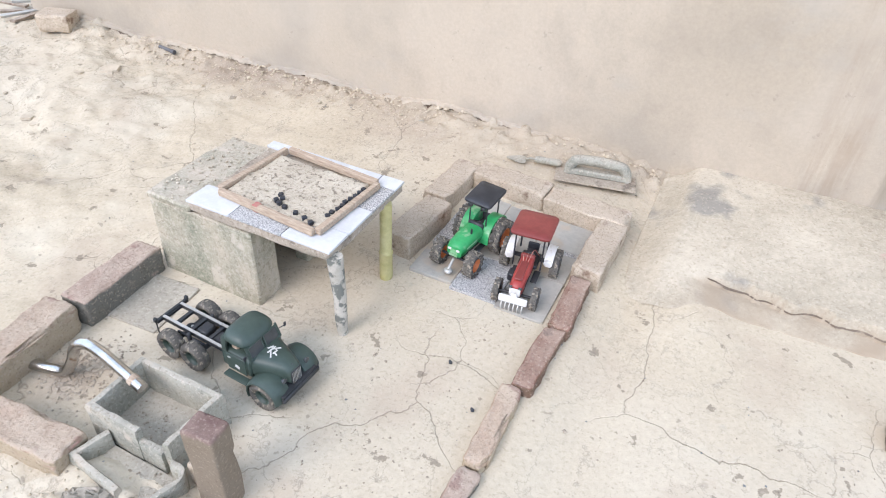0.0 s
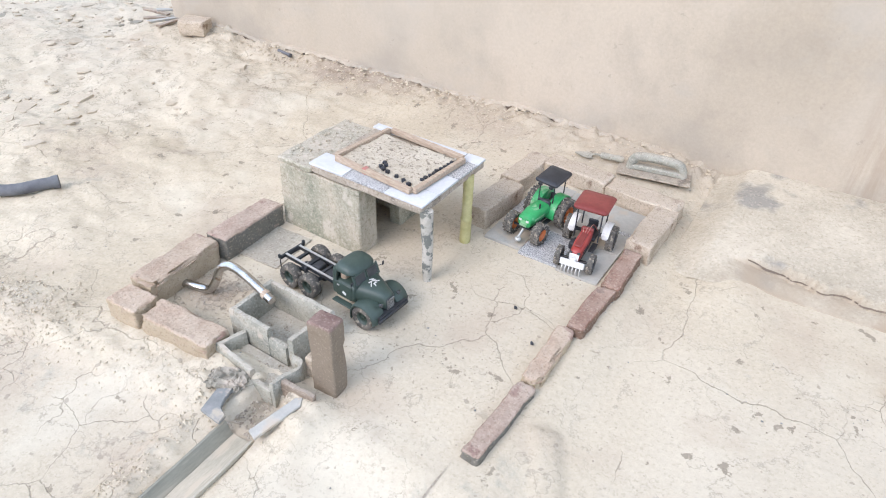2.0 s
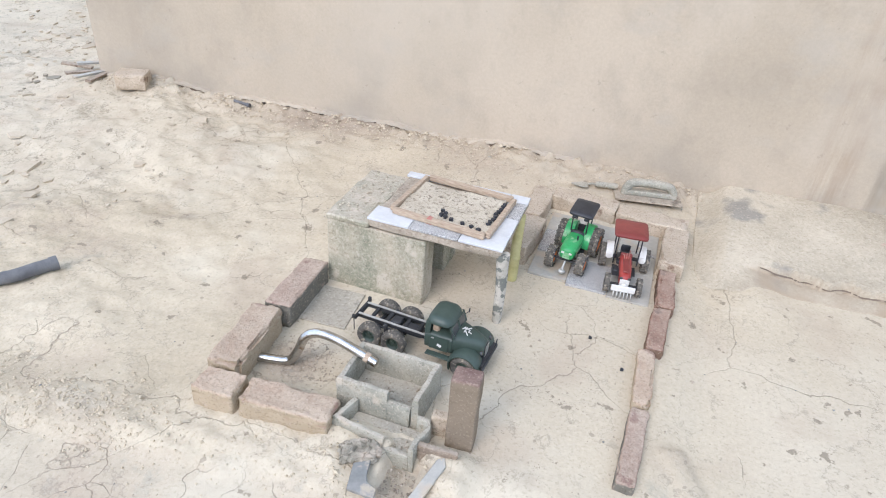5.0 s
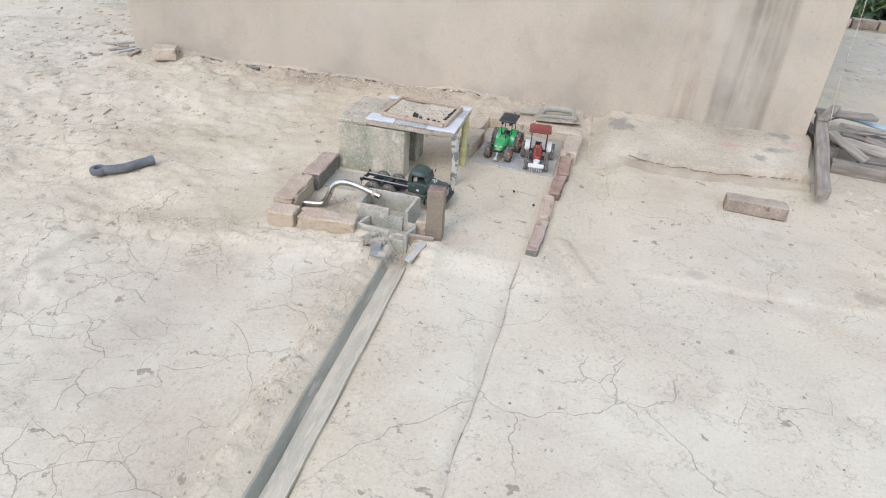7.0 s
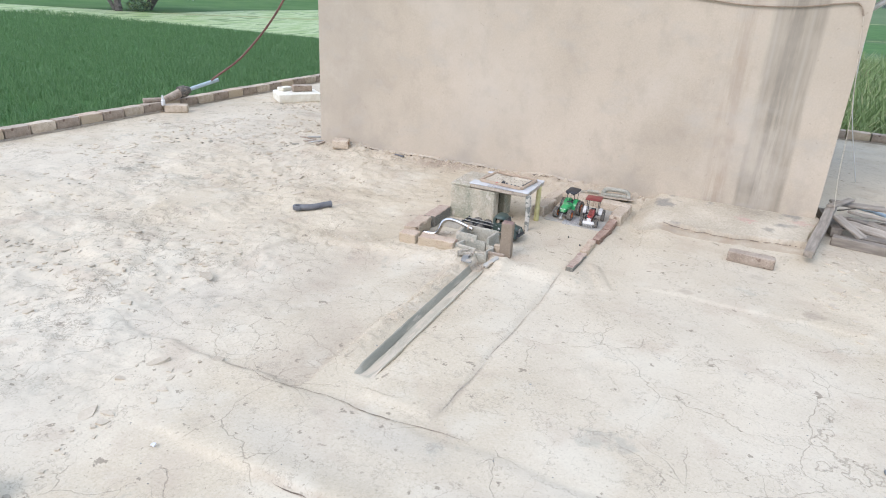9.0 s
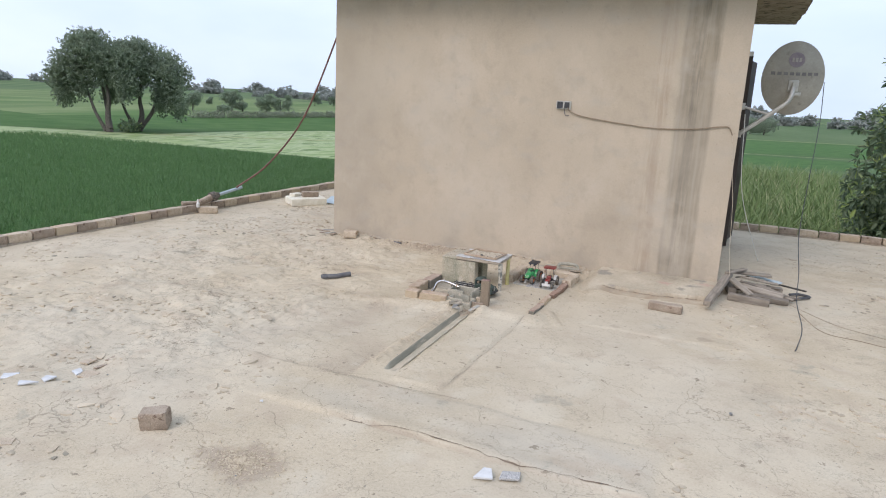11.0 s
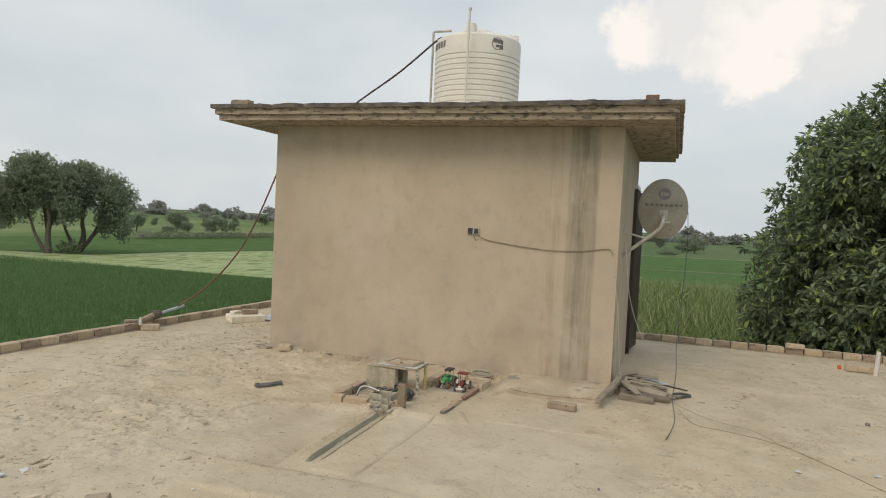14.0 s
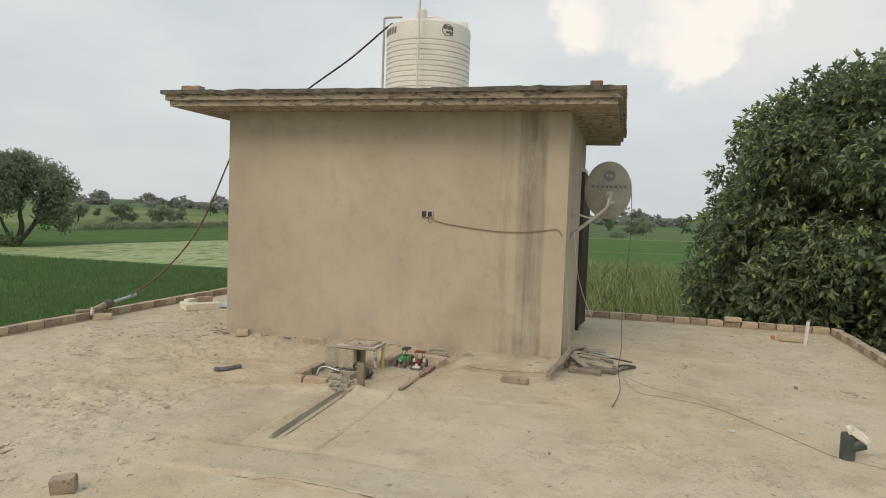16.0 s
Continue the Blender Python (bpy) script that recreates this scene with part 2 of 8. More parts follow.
        l.new(th.outputs[0], mu.inputs[0])
        l.new(cut.outputs[0], mu.inputs[1])
        if key:
            pa, pm = n.new("ShaderNodeAttribute"), n.new("ShaderNodeMath")
            pa.attribute_name, pm.operation = key, "MULTIPLY"
            l.new(pa.outputs["Fac"], pm.inputs[0])
            l.new(mu.outputs[0], pm.inputs[1])
            mu = pm
        if crack is None:
            crack = mu.outputs[0]
        else:
            mxx = n.new("ShaderNodeMath")
            mxx.operation = "MAXIMUM"
            l.new(crack, mxx.inputs[0])
            l.new(mu.outputs[0], mxx.inputs[1])
            crack = mxx.outputs[0]
    ck = n.new("ShaderNodeMixRGB")
    ck.inputs["Color2"].default_value = (0.19, 0.155, 0.115, 1)
    cf = n.new("ShaderNodeMath")
    cf.operation, cf.inputs[1].default_value = "MULTIPLY", 0.5
    l.new(crack, cf.inputs[0])
    l.new(cf.outputs[0], ck.inputs["Fac"])
    l.new(col, ck.inputs["Color1"])
    l.new(ck.outputs["Color"], b.inputs["Base Color"])
    bp = n.new("ShaderNodeBump")
    bp.invert, bp.inputs["Strength"].default_value, bp.inputs["Distance"].default_value = True, 0.5, 0.004
    l.new(crack, bp.inputs["Height"])
    l.new(b.inputs["Normal"].links[0].from_socket, bp.inputs["Normal"])
    l.new(bp.outputs["Normal"], b.inputs["Normal"])
    return m


def plaster_wall():
    """Beige cement plaster with blotches, rain streaks and one grey band of run-off near the east corner."""
    m = mat("plaster", (0.435, 0.368, 0.279), (0.515, 0.438, 0.338), 0.92, 1.3, 90, 0.15, dist=0.003, coords="Object", grain_k=0.22, detail=9, spec=0.15)
    n, l = m.node_tree.nodes, m.node_tree.links
    b = n["Principled BSDF"]
    col = b.inputs["Base Color"].links[0].from_socket
    tc, sep = n.new("ShaderNodeTexCoord"), n.new("ShaderNodeSeparateXYZ")
    l.new(tc.outputs["Object"], sep.inputs[0])

    def band(lo0, lo1, hi0, hi1, axis):
        a, c, mu = n.new("ShaderNodeMapRange"), n.new("ShaderNodeMapRange"), n.new("ShaderNodeMath")
        a.inputs[1].default_value, a.inputs[2].default_value = lo0, lo1
        c.inputs[1].default_value, c.inputs[2].default_value, c.inputs[3].default_value, c.inputs[4].default_value = hi0, hi1, 1, 0
        mu.operation = "MULTIPLY"
        for q in (a, c):
            q.interpolation_type = "SMOOTHSTEP"
            l.new(wob.outputs[0] if axis == 0 else sep.outputs[axis], q.inputs[0])
        l.new(a.outputs[0], mu.inputs[0])
        l.new(c.outputs[0], mu.inputs[1])
        return mu.outputs[0]

    ns, wob = n.new("ShaderNodeTexNoise"), n.new("ShaderNodeMath")
    ns.inputs["Scale"].default_value, ns.inputs["Detail"].default_value = 2.5, 5
    l.new(tc.outputs["Object"], ns.inputs["Vector"])
    wob.operation, wob.inputs[1].default_value = "MULTIPLY_ADD", 0.030
    l.new(ns.outputs["Fac"], wob.inputs[0])
    l.new(sep.outputs[0], wob.inputs[2])
    mp, sn = n.new("ShaderNodeMapping"), n.new("ShaderNodeTexNoise")
    mp.inputs["Scale"].default_value = (17, 17, 1.3)
    sn.inputs["Scale"].default_value, sn.inputs["Detail"].default_value, sn.inputs["Roughness"].default_value = 1.0, 10, 0.68
    l.new(tc.outputs["Object"], mp.inputs["Vector"])
    l.new(mp.outputs["Vector"], sn.inputs["Vector"])
    sr = n.new("ShaderNodeMapRange")
    sr.inputs[1].default_value, sr.inputs[2].default_value = 0.40, 0.58
    l.new(sn.outputs["Fac"], sr.inputs[0])
    for x0, x1, c, k, streaky in ((0.39, 0.66, (0.33, 0.285, 0.215), 0.8, False), (0.38, 0.67, (0.235, 0.205, 0.155), 0.7, True), (0.48, 0.57, (0.185, 0.165, 0.13), 0.75, True), (0.415, 0.430, (0.46, 0.42, 0.35), 0.45, True), (0.60, 0.615, (0.47, 0.42, 0.34), 0.5, True), (0.17, 0.31, (0.315, 0.235, 0.16), 0.55, True), (-3.3, -2.7, (0.31, 0.275, 0.22), 0.3, False)):
        soft = 0.5 if x0 < -1 else 0.025 if x1 - x0 < 0.1 else 0.045
        f = band(x0, x0 + soft, x1, x1 + soft, 0)
        kk = n.new("ShaderNodeMath")
        kk.operation, kk.inputs[1].default_value = "MULTIPLY", k
        l.new(f, kk.inputs[0])
        f = kk.outputs[0]
        if streaky:
            mm = n.new("ShaderNodeMath")
            mm.operation = "MULTIPLY"
            l.new(f, mm.inputs[0])
            l.new(sr.outputs[0], mm.inputs[1])
            f = mm.outputs[0]
        mx = n.new("ShaderNodeMixRGB")
        mx.inputs["Color2"].default_value = (*c, 1)
        l.new(f, mx.inputs["Fac"])
        l.new(col, mx.inputs["Color1"])
        col = mx.outputs["Color"]
    # soft mottling all over, drawn down a little
    for sc, st, lo, hi, k, c in ((4.6, (1, 1, 0.6), 0.55, 0.64, 0.17, (0.315, 0.275, 0.22)), (1.3, (1, 1, 0.8), 0.52, 0.64, 0.42, (0.55, 0.487, 0.40)), (3.1, (1, 1, 1.6), 0.54, 0.66, 0.30, (0.40, 0.372, 0.325)), (90, (1, 1, 1), 0.70, 0.73, 0.5, (0.22, 0.19, 0.15)), (2.3, (1, 1, 0.7), 0.48, 0.68, 0.14, (0.335, 0.285, 0.22)), (6.5, (1, 1, 0.8), 0.52, 0.68, 0.28, (0.32, 0.27, 0.21)), (0.8, (1, 1, 1), 0.46, 0.66, 0.45, (0.48, 0.42, 0.335)), (30, (1, 1, 1), 0.66, 0.70, 0.35, (0.27, 0.23, 0.18))):
        m2, n2, r2, x2 = n.new("ShaderNodeMapping"), n.new("ShaderNodeTexNoise"), n.new("ShaderNodeMapRange"), n.new("ShaderNodeMixRGB")
        m2.inputs["Scale"].default_value, m2.inputs["Location"].default_value = st, (sc, 2 * sc, 3)
        n2.inputs["Scale"].default_value, n2.inputs["Detail"].default_value, n2.inputs["Roughness"].default_value = sc, 8, 0.62
        l.new(tc.outputs["Object"], m2.inputs["Vector"])
        l.new(m2.outputs["Vector"], n2.inputs["Vector"])
        r2.inputs[1].default_value, r2.inputs[2].default_value, r2.inputs[4].default_value = lo, hi, k
        l.new(n2.outputs["Fac"], r2.inputs[0])
        x2.inputs["Color2"].default_value = (*c, 1)
        l.new(r2.outputs[0], x2.inputs["Fac"])
        l.new(col, x2.inputs["Color1"])
        col = x2.outputs["Color"]
    # damp, soot and splash in patches above the floor
    dn, dr = n.new("ShaderNodeTexNoise"), n.new("ShaderNodeMapRange")
    dn.inputs["Scale"].default_value, dn.inputs["Detail"].default_value = 3.6, 8
    l.new(tc.outputs["Object"], dn.inputs["Vector"])
    dr.inputs[1].default_value, dr.inputs[2].default_value = 0.50, 0.64
    l.new(dn.outputs["Fac"], dr.inputs[0])
    lo = n.new("ShaderNodeMapRange")
    lo.inputs[1].default_value, lo.inputs[2].default_value, lo.inputs[3].default_value, lo.inputs[4].default_value = 0.08, 0.60, 0.30, 0.0
    l.new(sep.outputs[2], lo.inputs[0])
    mu = n.new("ShaderNodeMath")
    mu.operation = "MULTIPLY"
    l.new(dr.outputs[0], mu.inputs[0])
    l.new(lo.outputs[0], mu.inputs[1])
    mx = n.new("ShaderNodeMixRGB")
    mx.inputs["Color2"].default_value = (0.25, 0.23, 0.195, 1)
    l.new(mu.outputs[0], mx.inputs["Fac"])
    l.new(col, mx.inputs["Color1"])
    l.new(mx.outputs["Color"], b.inputs["Base Color"])
    return m


def leafy(name, c1, c2, c3, rough=0.5):
    """Leaves that differ from island to island; light shines through a little."""
    m = bpy.data.materials.new(name)
    m.use_nodes = True
    n, l = m.node_tree.nodes, m.node_tree.links
    b = n["Principled BSDF"]
    b.inputs["Roughness"].default_value = rough
    b.inputs["Specular IOR Level"].default_value = 0.25
    ge, r = n.new("ShaderNodeNewGeometry"), n.new("ShaderNodeValToRGB")
    e = r.color_ramp.elements
    e[0].color, e[1].color = (*c1, 1), (*c2, 1)
    e[1].position = 0.8
    e.new(0.985).color = (*c3, 1)
    l.new(ge.outputs["Random Per Island"], r.inputs["Fac"])
    l.new(r.outputs["Color"], b.inputs["Base Color"])
    tr, mx = n.new("ShaderNodeBsdfTranslucent"), n.new("ShaderNodeMixShader")
    l.new(r.outputs["Color"], tr.inputs["Color"])
    mx.inputs[0].default_value = 0.35
    l.new(b.outputs[0], mx.inputs[1])
    l.new(tr.outputs[0], mx.inputs[2])
    l.new(mx.outputs[0], n["Material Output"].inputs["Surface"])
    return m


M = {
    "screed": cracked_floor(), "plaster": plaster_wall(),
    "mortar": mat("mortar", (0.36, 0.30, 0.23), (0.47, 0.40, 0.31), 0.95, 9, 70, 0.9, dist=0.01, c3=(0.24, 0.20, 0.155), spots=0.12, spot_scale=14),
    "slab": mat("weathered_concrete", (0.30, 0.25, 0.19), (0.43, 0.36, 0.28), 0.95, 5, 45, 0.8, dist=0.015, c3=(0.13, 0.115, 0.098), spots=0.18, spot_scale=14, stretch=(1, 1, 2.5)),
    "slab_top": mat("tarred_screed", (0.085, 0.08, 0.072), (0.19, 0.172, 0.148), 0.95, 9, 60, 1.0, dist=0.02, c3=(0.30, 0.26, 0.21), spots=0.10, spot_scale=14),
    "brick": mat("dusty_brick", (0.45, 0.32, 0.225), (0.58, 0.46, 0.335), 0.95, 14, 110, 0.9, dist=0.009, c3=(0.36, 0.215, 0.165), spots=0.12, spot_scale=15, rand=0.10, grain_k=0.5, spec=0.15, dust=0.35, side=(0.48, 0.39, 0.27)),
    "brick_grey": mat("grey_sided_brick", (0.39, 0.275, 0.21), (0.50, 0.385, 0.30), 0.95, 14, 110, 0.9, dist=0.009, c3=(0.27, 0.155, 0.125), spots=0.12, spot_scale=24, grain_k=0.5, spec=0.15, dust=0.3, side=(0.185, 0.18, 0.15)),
    "brick_pale": mat("mud_coated_brick", (0.47, 0.38, 0.275), (0.60, 0.505, 0.385), 0.95, 15, 110, 0.9, dist=0.009, c3=(0.29, 0.205, 0.145), spots=0.10, spot_scale=22, rand=0.10, dust=0.5, grain_k=0.5, spec=0.15),
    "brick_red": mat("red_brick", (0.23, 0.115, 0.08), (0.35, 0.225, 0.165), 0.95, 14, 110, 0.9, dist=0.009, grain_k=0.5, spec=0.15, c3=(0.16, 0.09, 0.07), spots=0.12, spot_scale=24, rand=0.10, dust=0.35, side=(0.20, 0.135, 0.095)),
    "brick_brown": mat("brown_brick", (0.28, 0.22, 0.165), (0.40, 0.325, 0.25), 0.95, 15, 110, 0.9, dist=0.009, grain_k=0.5, spec=0.15, c3=(0.17, 0.115, 0.085), spots=0.13, spot_scale=30, dust=0.5),
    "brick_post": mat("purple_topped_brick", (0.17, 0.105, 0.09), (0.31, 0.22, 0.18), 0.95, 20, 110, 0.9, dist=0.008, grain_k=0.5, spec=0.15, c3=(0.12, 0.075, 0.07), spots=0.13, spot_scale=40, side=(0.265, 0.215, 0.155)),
    "screed_flake": mat("flaked_screed", (0.43, 0.365, 0.275), (0.60, 0.52, 0.40), 0.95, 3.0, 90, 0.5, dist=0.004, c3=(0.29, 0.265, 0.21), spots=0.13, spot_scale=2.6, spec=0.1),
    "crumb": mat("pale_crumbs", (0.47, 0.395, 0.285), (0.60, 0.515, 0.385), 0.96, 30, 150, 0.8, dist=0.004, spec=0.1),
    # brown earth darkened to stand for shade in gaps and under edges
    "earth_and_shade": mat("earth_and_shade", (0.15, 0.115, 0.085), (0.27, 0.21, 0.155), 0.97, 12, 90, 1.0, dist=0.01, c3=(0.36, 0.295, 0.22), spots=0.12, spot_scale=22),
    "silt": mat("dry_silt", (0.36, 0.325, 0.26), (0.47, 0.415, 0.325), 0.96, 9, 80, 0.6, dist=0.004, c3=(0.28, 0.255, 0.205), spots=0.12, spot_scale=18),
    "pale_cement": mat("pale_cement", (0.48, 0.42, 0.335), (0.59, 0.525, 0.43), 0.9, 7, 70, 0.4, dist=0.004, c3=(0.40, 0.34, 0.265), spots=0.12, spot_scale=12),
    "step": mat("worn_step_cement", (0.42, 0.365, 0.275), (0.55, 0.485, 0.375), 0.93, 3.2, 60, 0.5, dist=0.005, c3=(0.31, 0.285, 0.24), spots=0.13, spot_scale=5.5, grain_k=0.42, detail=9, spec=0.1),
    "hutwall": mat("mossy_render", (0.225, 0.235, 0.165), (0.46, 0.40, 0.295), 0.95, 9, 95, 0.9, dist=0.004, stretch=(1, 1, 0.7), c3=(0.52, 0.47, 0.37), spots=0.13, spot_scale=19, dust=0.5, grain_k=0.5),
    "cement": mat("grey_cement", (0.285, 0.28, 0.228), (0.41, 0.385, 0.31), 0.93, 14, 90, 0.8, dist=0.004, c3=(0.48, 0.42, 0.33), spots=0.15, spot_scale=13, dust=0.3),
    "dark_cement": mat("dark_cement", (0.17, 0.175, 0.17), (0.30, 0.30, 0.285), 0.9, 22, 90, 1.0, dist=0.012),
    # grey cement, darkened because the channel's west side lies in shade
    "channel_side": mat("trowelled_cement", (0.25, 0.238, 0.185), (0.335, 0.31, 0.24), 0.85, 9, 90, 0.35, dist=0.003, c3=(0.42, 0.37, 0.29), spots=0.10, spot_scale=16, stretch=(3, 0.5, 3), grain_k=0.4),
    "channel_bed": mat("dusty_trowelled_cement", (0.40, 0.36, 0.275), (0.50, 0.44, 0.34), 0.9, 9, 90, 0.35, dist=0.003, c3=(0.53, 0.455, 0.345), spots=0.19, spot_scale=14, stretch=(3, 0.6, 3), grain_k=0.4),
    "rough_cement": mat("rough_spilt_cement", (0.285, 0.262, 0.205), (0.42, 0.375, 0.295), 0.95, 26, 120, 1.0, dist=0.008, c3=(0.50, 0.42, 0.33), spots=0.16, spot_scale=30, dust=0.35),
    "tile_white": mat("white_tile", (0.56, 0.565, 0.565), (0.64, 0.645, 0.645), 0.25, 9, 40, 0.04, c3=(0.52, 0.49, 0.44), spots=0.03, spot_scale=30),
    "tile_dusty": mat("dusty_tile", (0.355, 0.34, 0.30), (0.45, 0.425, 0.37), 0.6, 9, 60, 0.2, c3=(0.46, 0.39, 0.30), spots=0.19, spot_scale=12),
    "tile_slate": mat("slate_tile", (0.185, 0.188, 0.178), (0.275, 0.27, 0.25), 0.65, 14, 60, 0.3, c3=(0.42, 0.36, 0.28), spots=0.17, spot_scale=30),
    "tile_grain": mat("granite_tile", (0.20, 0.20, 0.195), (0.62, 0.605, 0.58), 0.4, 330, 600, 0.05, detail=2, c3=(0.47, 0.42, 0.35), spots=0.08, spot_scale=14),
    "wood": mat("planed_wood", (0.36, 0.265, 0.185), (0.50, 0.395, 0.285), 0.75, 6, 60, 0.4, dist=0.003, stretch=(6, 40, 40)),
    "timber": mat("weathered_timber", (0.20, 0.17, 0.135), (0.32, 0.278, 0.225), 0.9, 2.2, 30, 0.6, dist=0.006, stretch=(3, 22, 22), rand=0.38),
    "sand": mat("sand", (0.50, 0.43, 0.325), (0.61, 0.54, 0.42), 0.97, 16, 140, 0.9, dist=0.006, c3=(0.26, 0.215, 0.16), spots=0.15, spot_scale=75, grain_k=0.6),
    "bamboo": mat("yellow_cane", (0.44, 0.40, 0.17), (0.55, 0.50, 0.25), 0.6, 20, 70, 0.2),
    "steel": mat("chrome_steel", (0.50, 0.49, 0.47), (0.68, 0.67, 0.65), 0.22, 18, 90, 0.05, metal=1.0, c3=(0.30, 0.20, 0.13), spots=0.06, spot_scale=30),
    "rubber_dusty": mat("muddy_rubber", (0.075, 0.07, 0.063), (0.16, 0.145, 0.12), 0.95, 40, 150, 0.3, c3=(0.30, 0.26, 0.20), spots=0.17, spot_scale=110),
    "marble": mat("dark_glass_bead", (0.018, 0.02, 0.026), (0.035, 0.038, 0.045), 0.3, 20, 90, 0.0),
    "rubber": mat("dusty_rubber", (0.06, 0.056, 0.05), (0.15, 0.13, 0.105), 0.9, 40, 150, 0.2, c3=(0.30, 0.25, 0.19), spots=0.16, spot_scale=70),
    "grey_rubber": mat("grey_rubber", (0.10, 0.10, 0.105), (0.17, 0.17, 0.17), 0.7, 12, 90, 0.2),
    "truck_green": mat("truck_green", (0.036, 0.056, 0.045), (0.055, 0.078, 0.062), 0.45, 12, 90, 0.05, c3=(0.07, 0.08, 0.065), spots=0.04, spot_scale=30),
    "truck_dark": mat("dark_plastic", (0.018, 0.02, 0.022), (0.04, 0.04, 0.042), 0.5, 20, 90, 0.1),
    "green": mat("green_plastic", (0.022, 0.27, 0.075), (0.045, 0.345, 0.12), 0.38, 14, 80, 0.05, c3=(0.25, 0.42, 0.24), spots=0.13, spot_scale=26),
    "green_faded": mat("faded_green_plastic", (0.16, 0.42, 0.19), (0.40, 0.52, 0.36), 0.55, 16, 80, 0.05),
    "orange": mat("orange_plastic", (0.55, 0.13, 0.025), (0.62, 0.20, 0.06), 0.5, 20, 80, 0.05),
    "red": mat("red_plastic", (0.30, 0.035, 0.028), (0.38, 0.06, 0.05), 0.4, 14, 80, 0.05),
    "faded_red": mat("faded_red_paint", (0.42, 0.13, 0.11), (0.42, 0.25, 0.19), 0.7, 40, 90, 0.1),
    "maroon": mat("maroon_plastic", (0.19, 0.035, 0.03), (0.25, 0.055, 0.045), 0.5, 10, 80, 0.05, c3=(0.30, 0.12, 0.10), spots=0.04, spot_scale=30),
    "white": mat("white_plastic", (0.62, 0.60, 0.56), (0.72, 0.71, 0.68), 0.4, 14, 80, 0.05, c3=(0.45, 0.38, 0.30), spots=0.06, spot_scale=35),
    "black": mat("black_plastic", (0.02, 0.021, 0.025), (0.045, 0.047, 0.052), 0.45, 15, 80, 0.05),
    "clear": mat("smoked_glass", (0.05, 0.055, 0.055), (0.09, 0.09, 0.09), 0.15, 15, 80, 0.0),
    "tank": mat("tank_white", (0.72, 0.70, 0.64), (0.78, 0.76, 0.70), 0.5, 3, 40, 0.05, c3=(0.55, 0.50, 0.42), spots=0.05, spot_scale=4),
    "dish": mat("dish_grey", (0.27, 0.255, 0.21), (0.36, 0.34, 0.285), 0.6, 5, 50, 0.08, c3=(0.22, 0.20, 0.17), spots=0.05, spot_scale=12),
    "purple": mat("faded_purple", (0.19, 0.155, 0.175), (0.25, 0.21, 0.22), 0.6, 20, 90, 0.0),
    "ink": mat("faded_ink", (0.13, 0.12, 0.12), (0.19, 0.18, 0.17), 0.6, 20, 90, 0.0),
    "teal": mat("dark_teal_plastic", (0.045, 0.06, 0.055), (0.075, 0.09, 0.085), 0.5, 12, 80, 0.1),
    "galv": mat("galvanised_pipe", (0.42, 0.41, 0.37), (0.53, 0.52, 0.48), 0.5, 12, 80, 0.1, metal=0.4),
    "pvc": mat("white_pvc", (0.62, 0.61, 0.57), (0.70, 0.69, 0.66), 0.45, 12, 80, 0.05),
    "hose": mat("brown_hose", (0.12, 0.05, 0.036), (0.19, 0.085, 0.06), 0.55, 10, 70, 0.1),
    "hose_black": mat("black_hose", (0.03, 0.022, 0.022), (0.06, 0.045, 0.045), 0.55, 10, 70, 0.1),
    "blue_pipe": mat("pale_blue_pipe", (0.33, 0.42, 0.46), (0.45, 0.52, 0.55), 0.5, 10, 70, 0.1),
    "wire": mat("brown_wire", (0.23, 0.175, 0.12), (0.31, 0.24, 0.165), 0.7, 20, 80, 0.0),
    "wire_dark": mat("dark_wire", (0.045, 0.05, 0.055), (0.08, 0.08, 0.085), 0.6, 20, 80, 0.0),
    "foam": mat("cream_foam", (0.68, 0.64, 0.52), (0.80, 0.77, 0.66), 0.9, 14, 70, 0.4),
    "bark": mat("bark", (0.068, 0.060, 0.049), (0.125, 0.112, 0.093), 0.95, 5, 40, 1.0, dist=0.02, stretch=(4, 4, 1)),
    "door": mat("dark_door", (0.03, 0.022, 0.018), (0.055, 0.04, 0.032), 0.55, 4, 40, 0.1),
    "leaf": leafy("broad_leaves", (0.115, 0.170, 0.100), (0.235, 0.30, 0.19), (0.40, 0.50, 0.16), 0.40),
    # far and field foliage: air haze is mixed into these lighter greens
    "leaf_far": leafy("hazed_feathery_leaves", (0.22, 0.29, 0.21), (0.31, 0.37, 0.27), (0.33, 0.39, 0.28), 0.9),
    "leaf_field": leafy("hazed_drooping_leaves", (0.205, 0.255, 0.185), (0.305, 0.365, 0.255), (0.34, 0.40, 0.28), 0.8),
    "cane": leafy("cane_leaves", (0.12, 0.185, 0.065), (0.245, 0.325, 0.125), (0.44, 0.43, 0.25), 0.6),
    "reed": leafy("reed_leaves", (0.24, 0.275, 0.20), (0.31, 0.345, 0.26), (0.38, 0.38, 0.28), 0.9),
    "far_strip": mat("ripening_crops", (0.11, 0.17, 0.068), (0.19, 0.24, 0.11), 0.85, 0.08, 1.5, 0.3, spec=0.05, c3=(0.10, 0.17, 0.06), spots=0.15, spot_scale=0.05, stretch=(1, 0.4, 1)),
    "paddy_blade": leafy("paddy_blades", (0.095, 0.185, 0.07), (0.13, 0.23, 0.09), (0.16, 0.265, 0.11), 0.6),
    # base colour paled and greyed to stand for distance haze
    "far_wood": leafy("haze_pale_leaves", (0.30, 0.325, 0.30), (0.35, 0.375, 0.345), (0.37, 0.39, 0.355), 0.9),
    "paddy": mat("paddy_green", (0.055, 0.125, 0.038), (0.085, 0.165, 0.052), 0.8, 0.6, 9, 0.6, dist=0.1, spec=0.05),
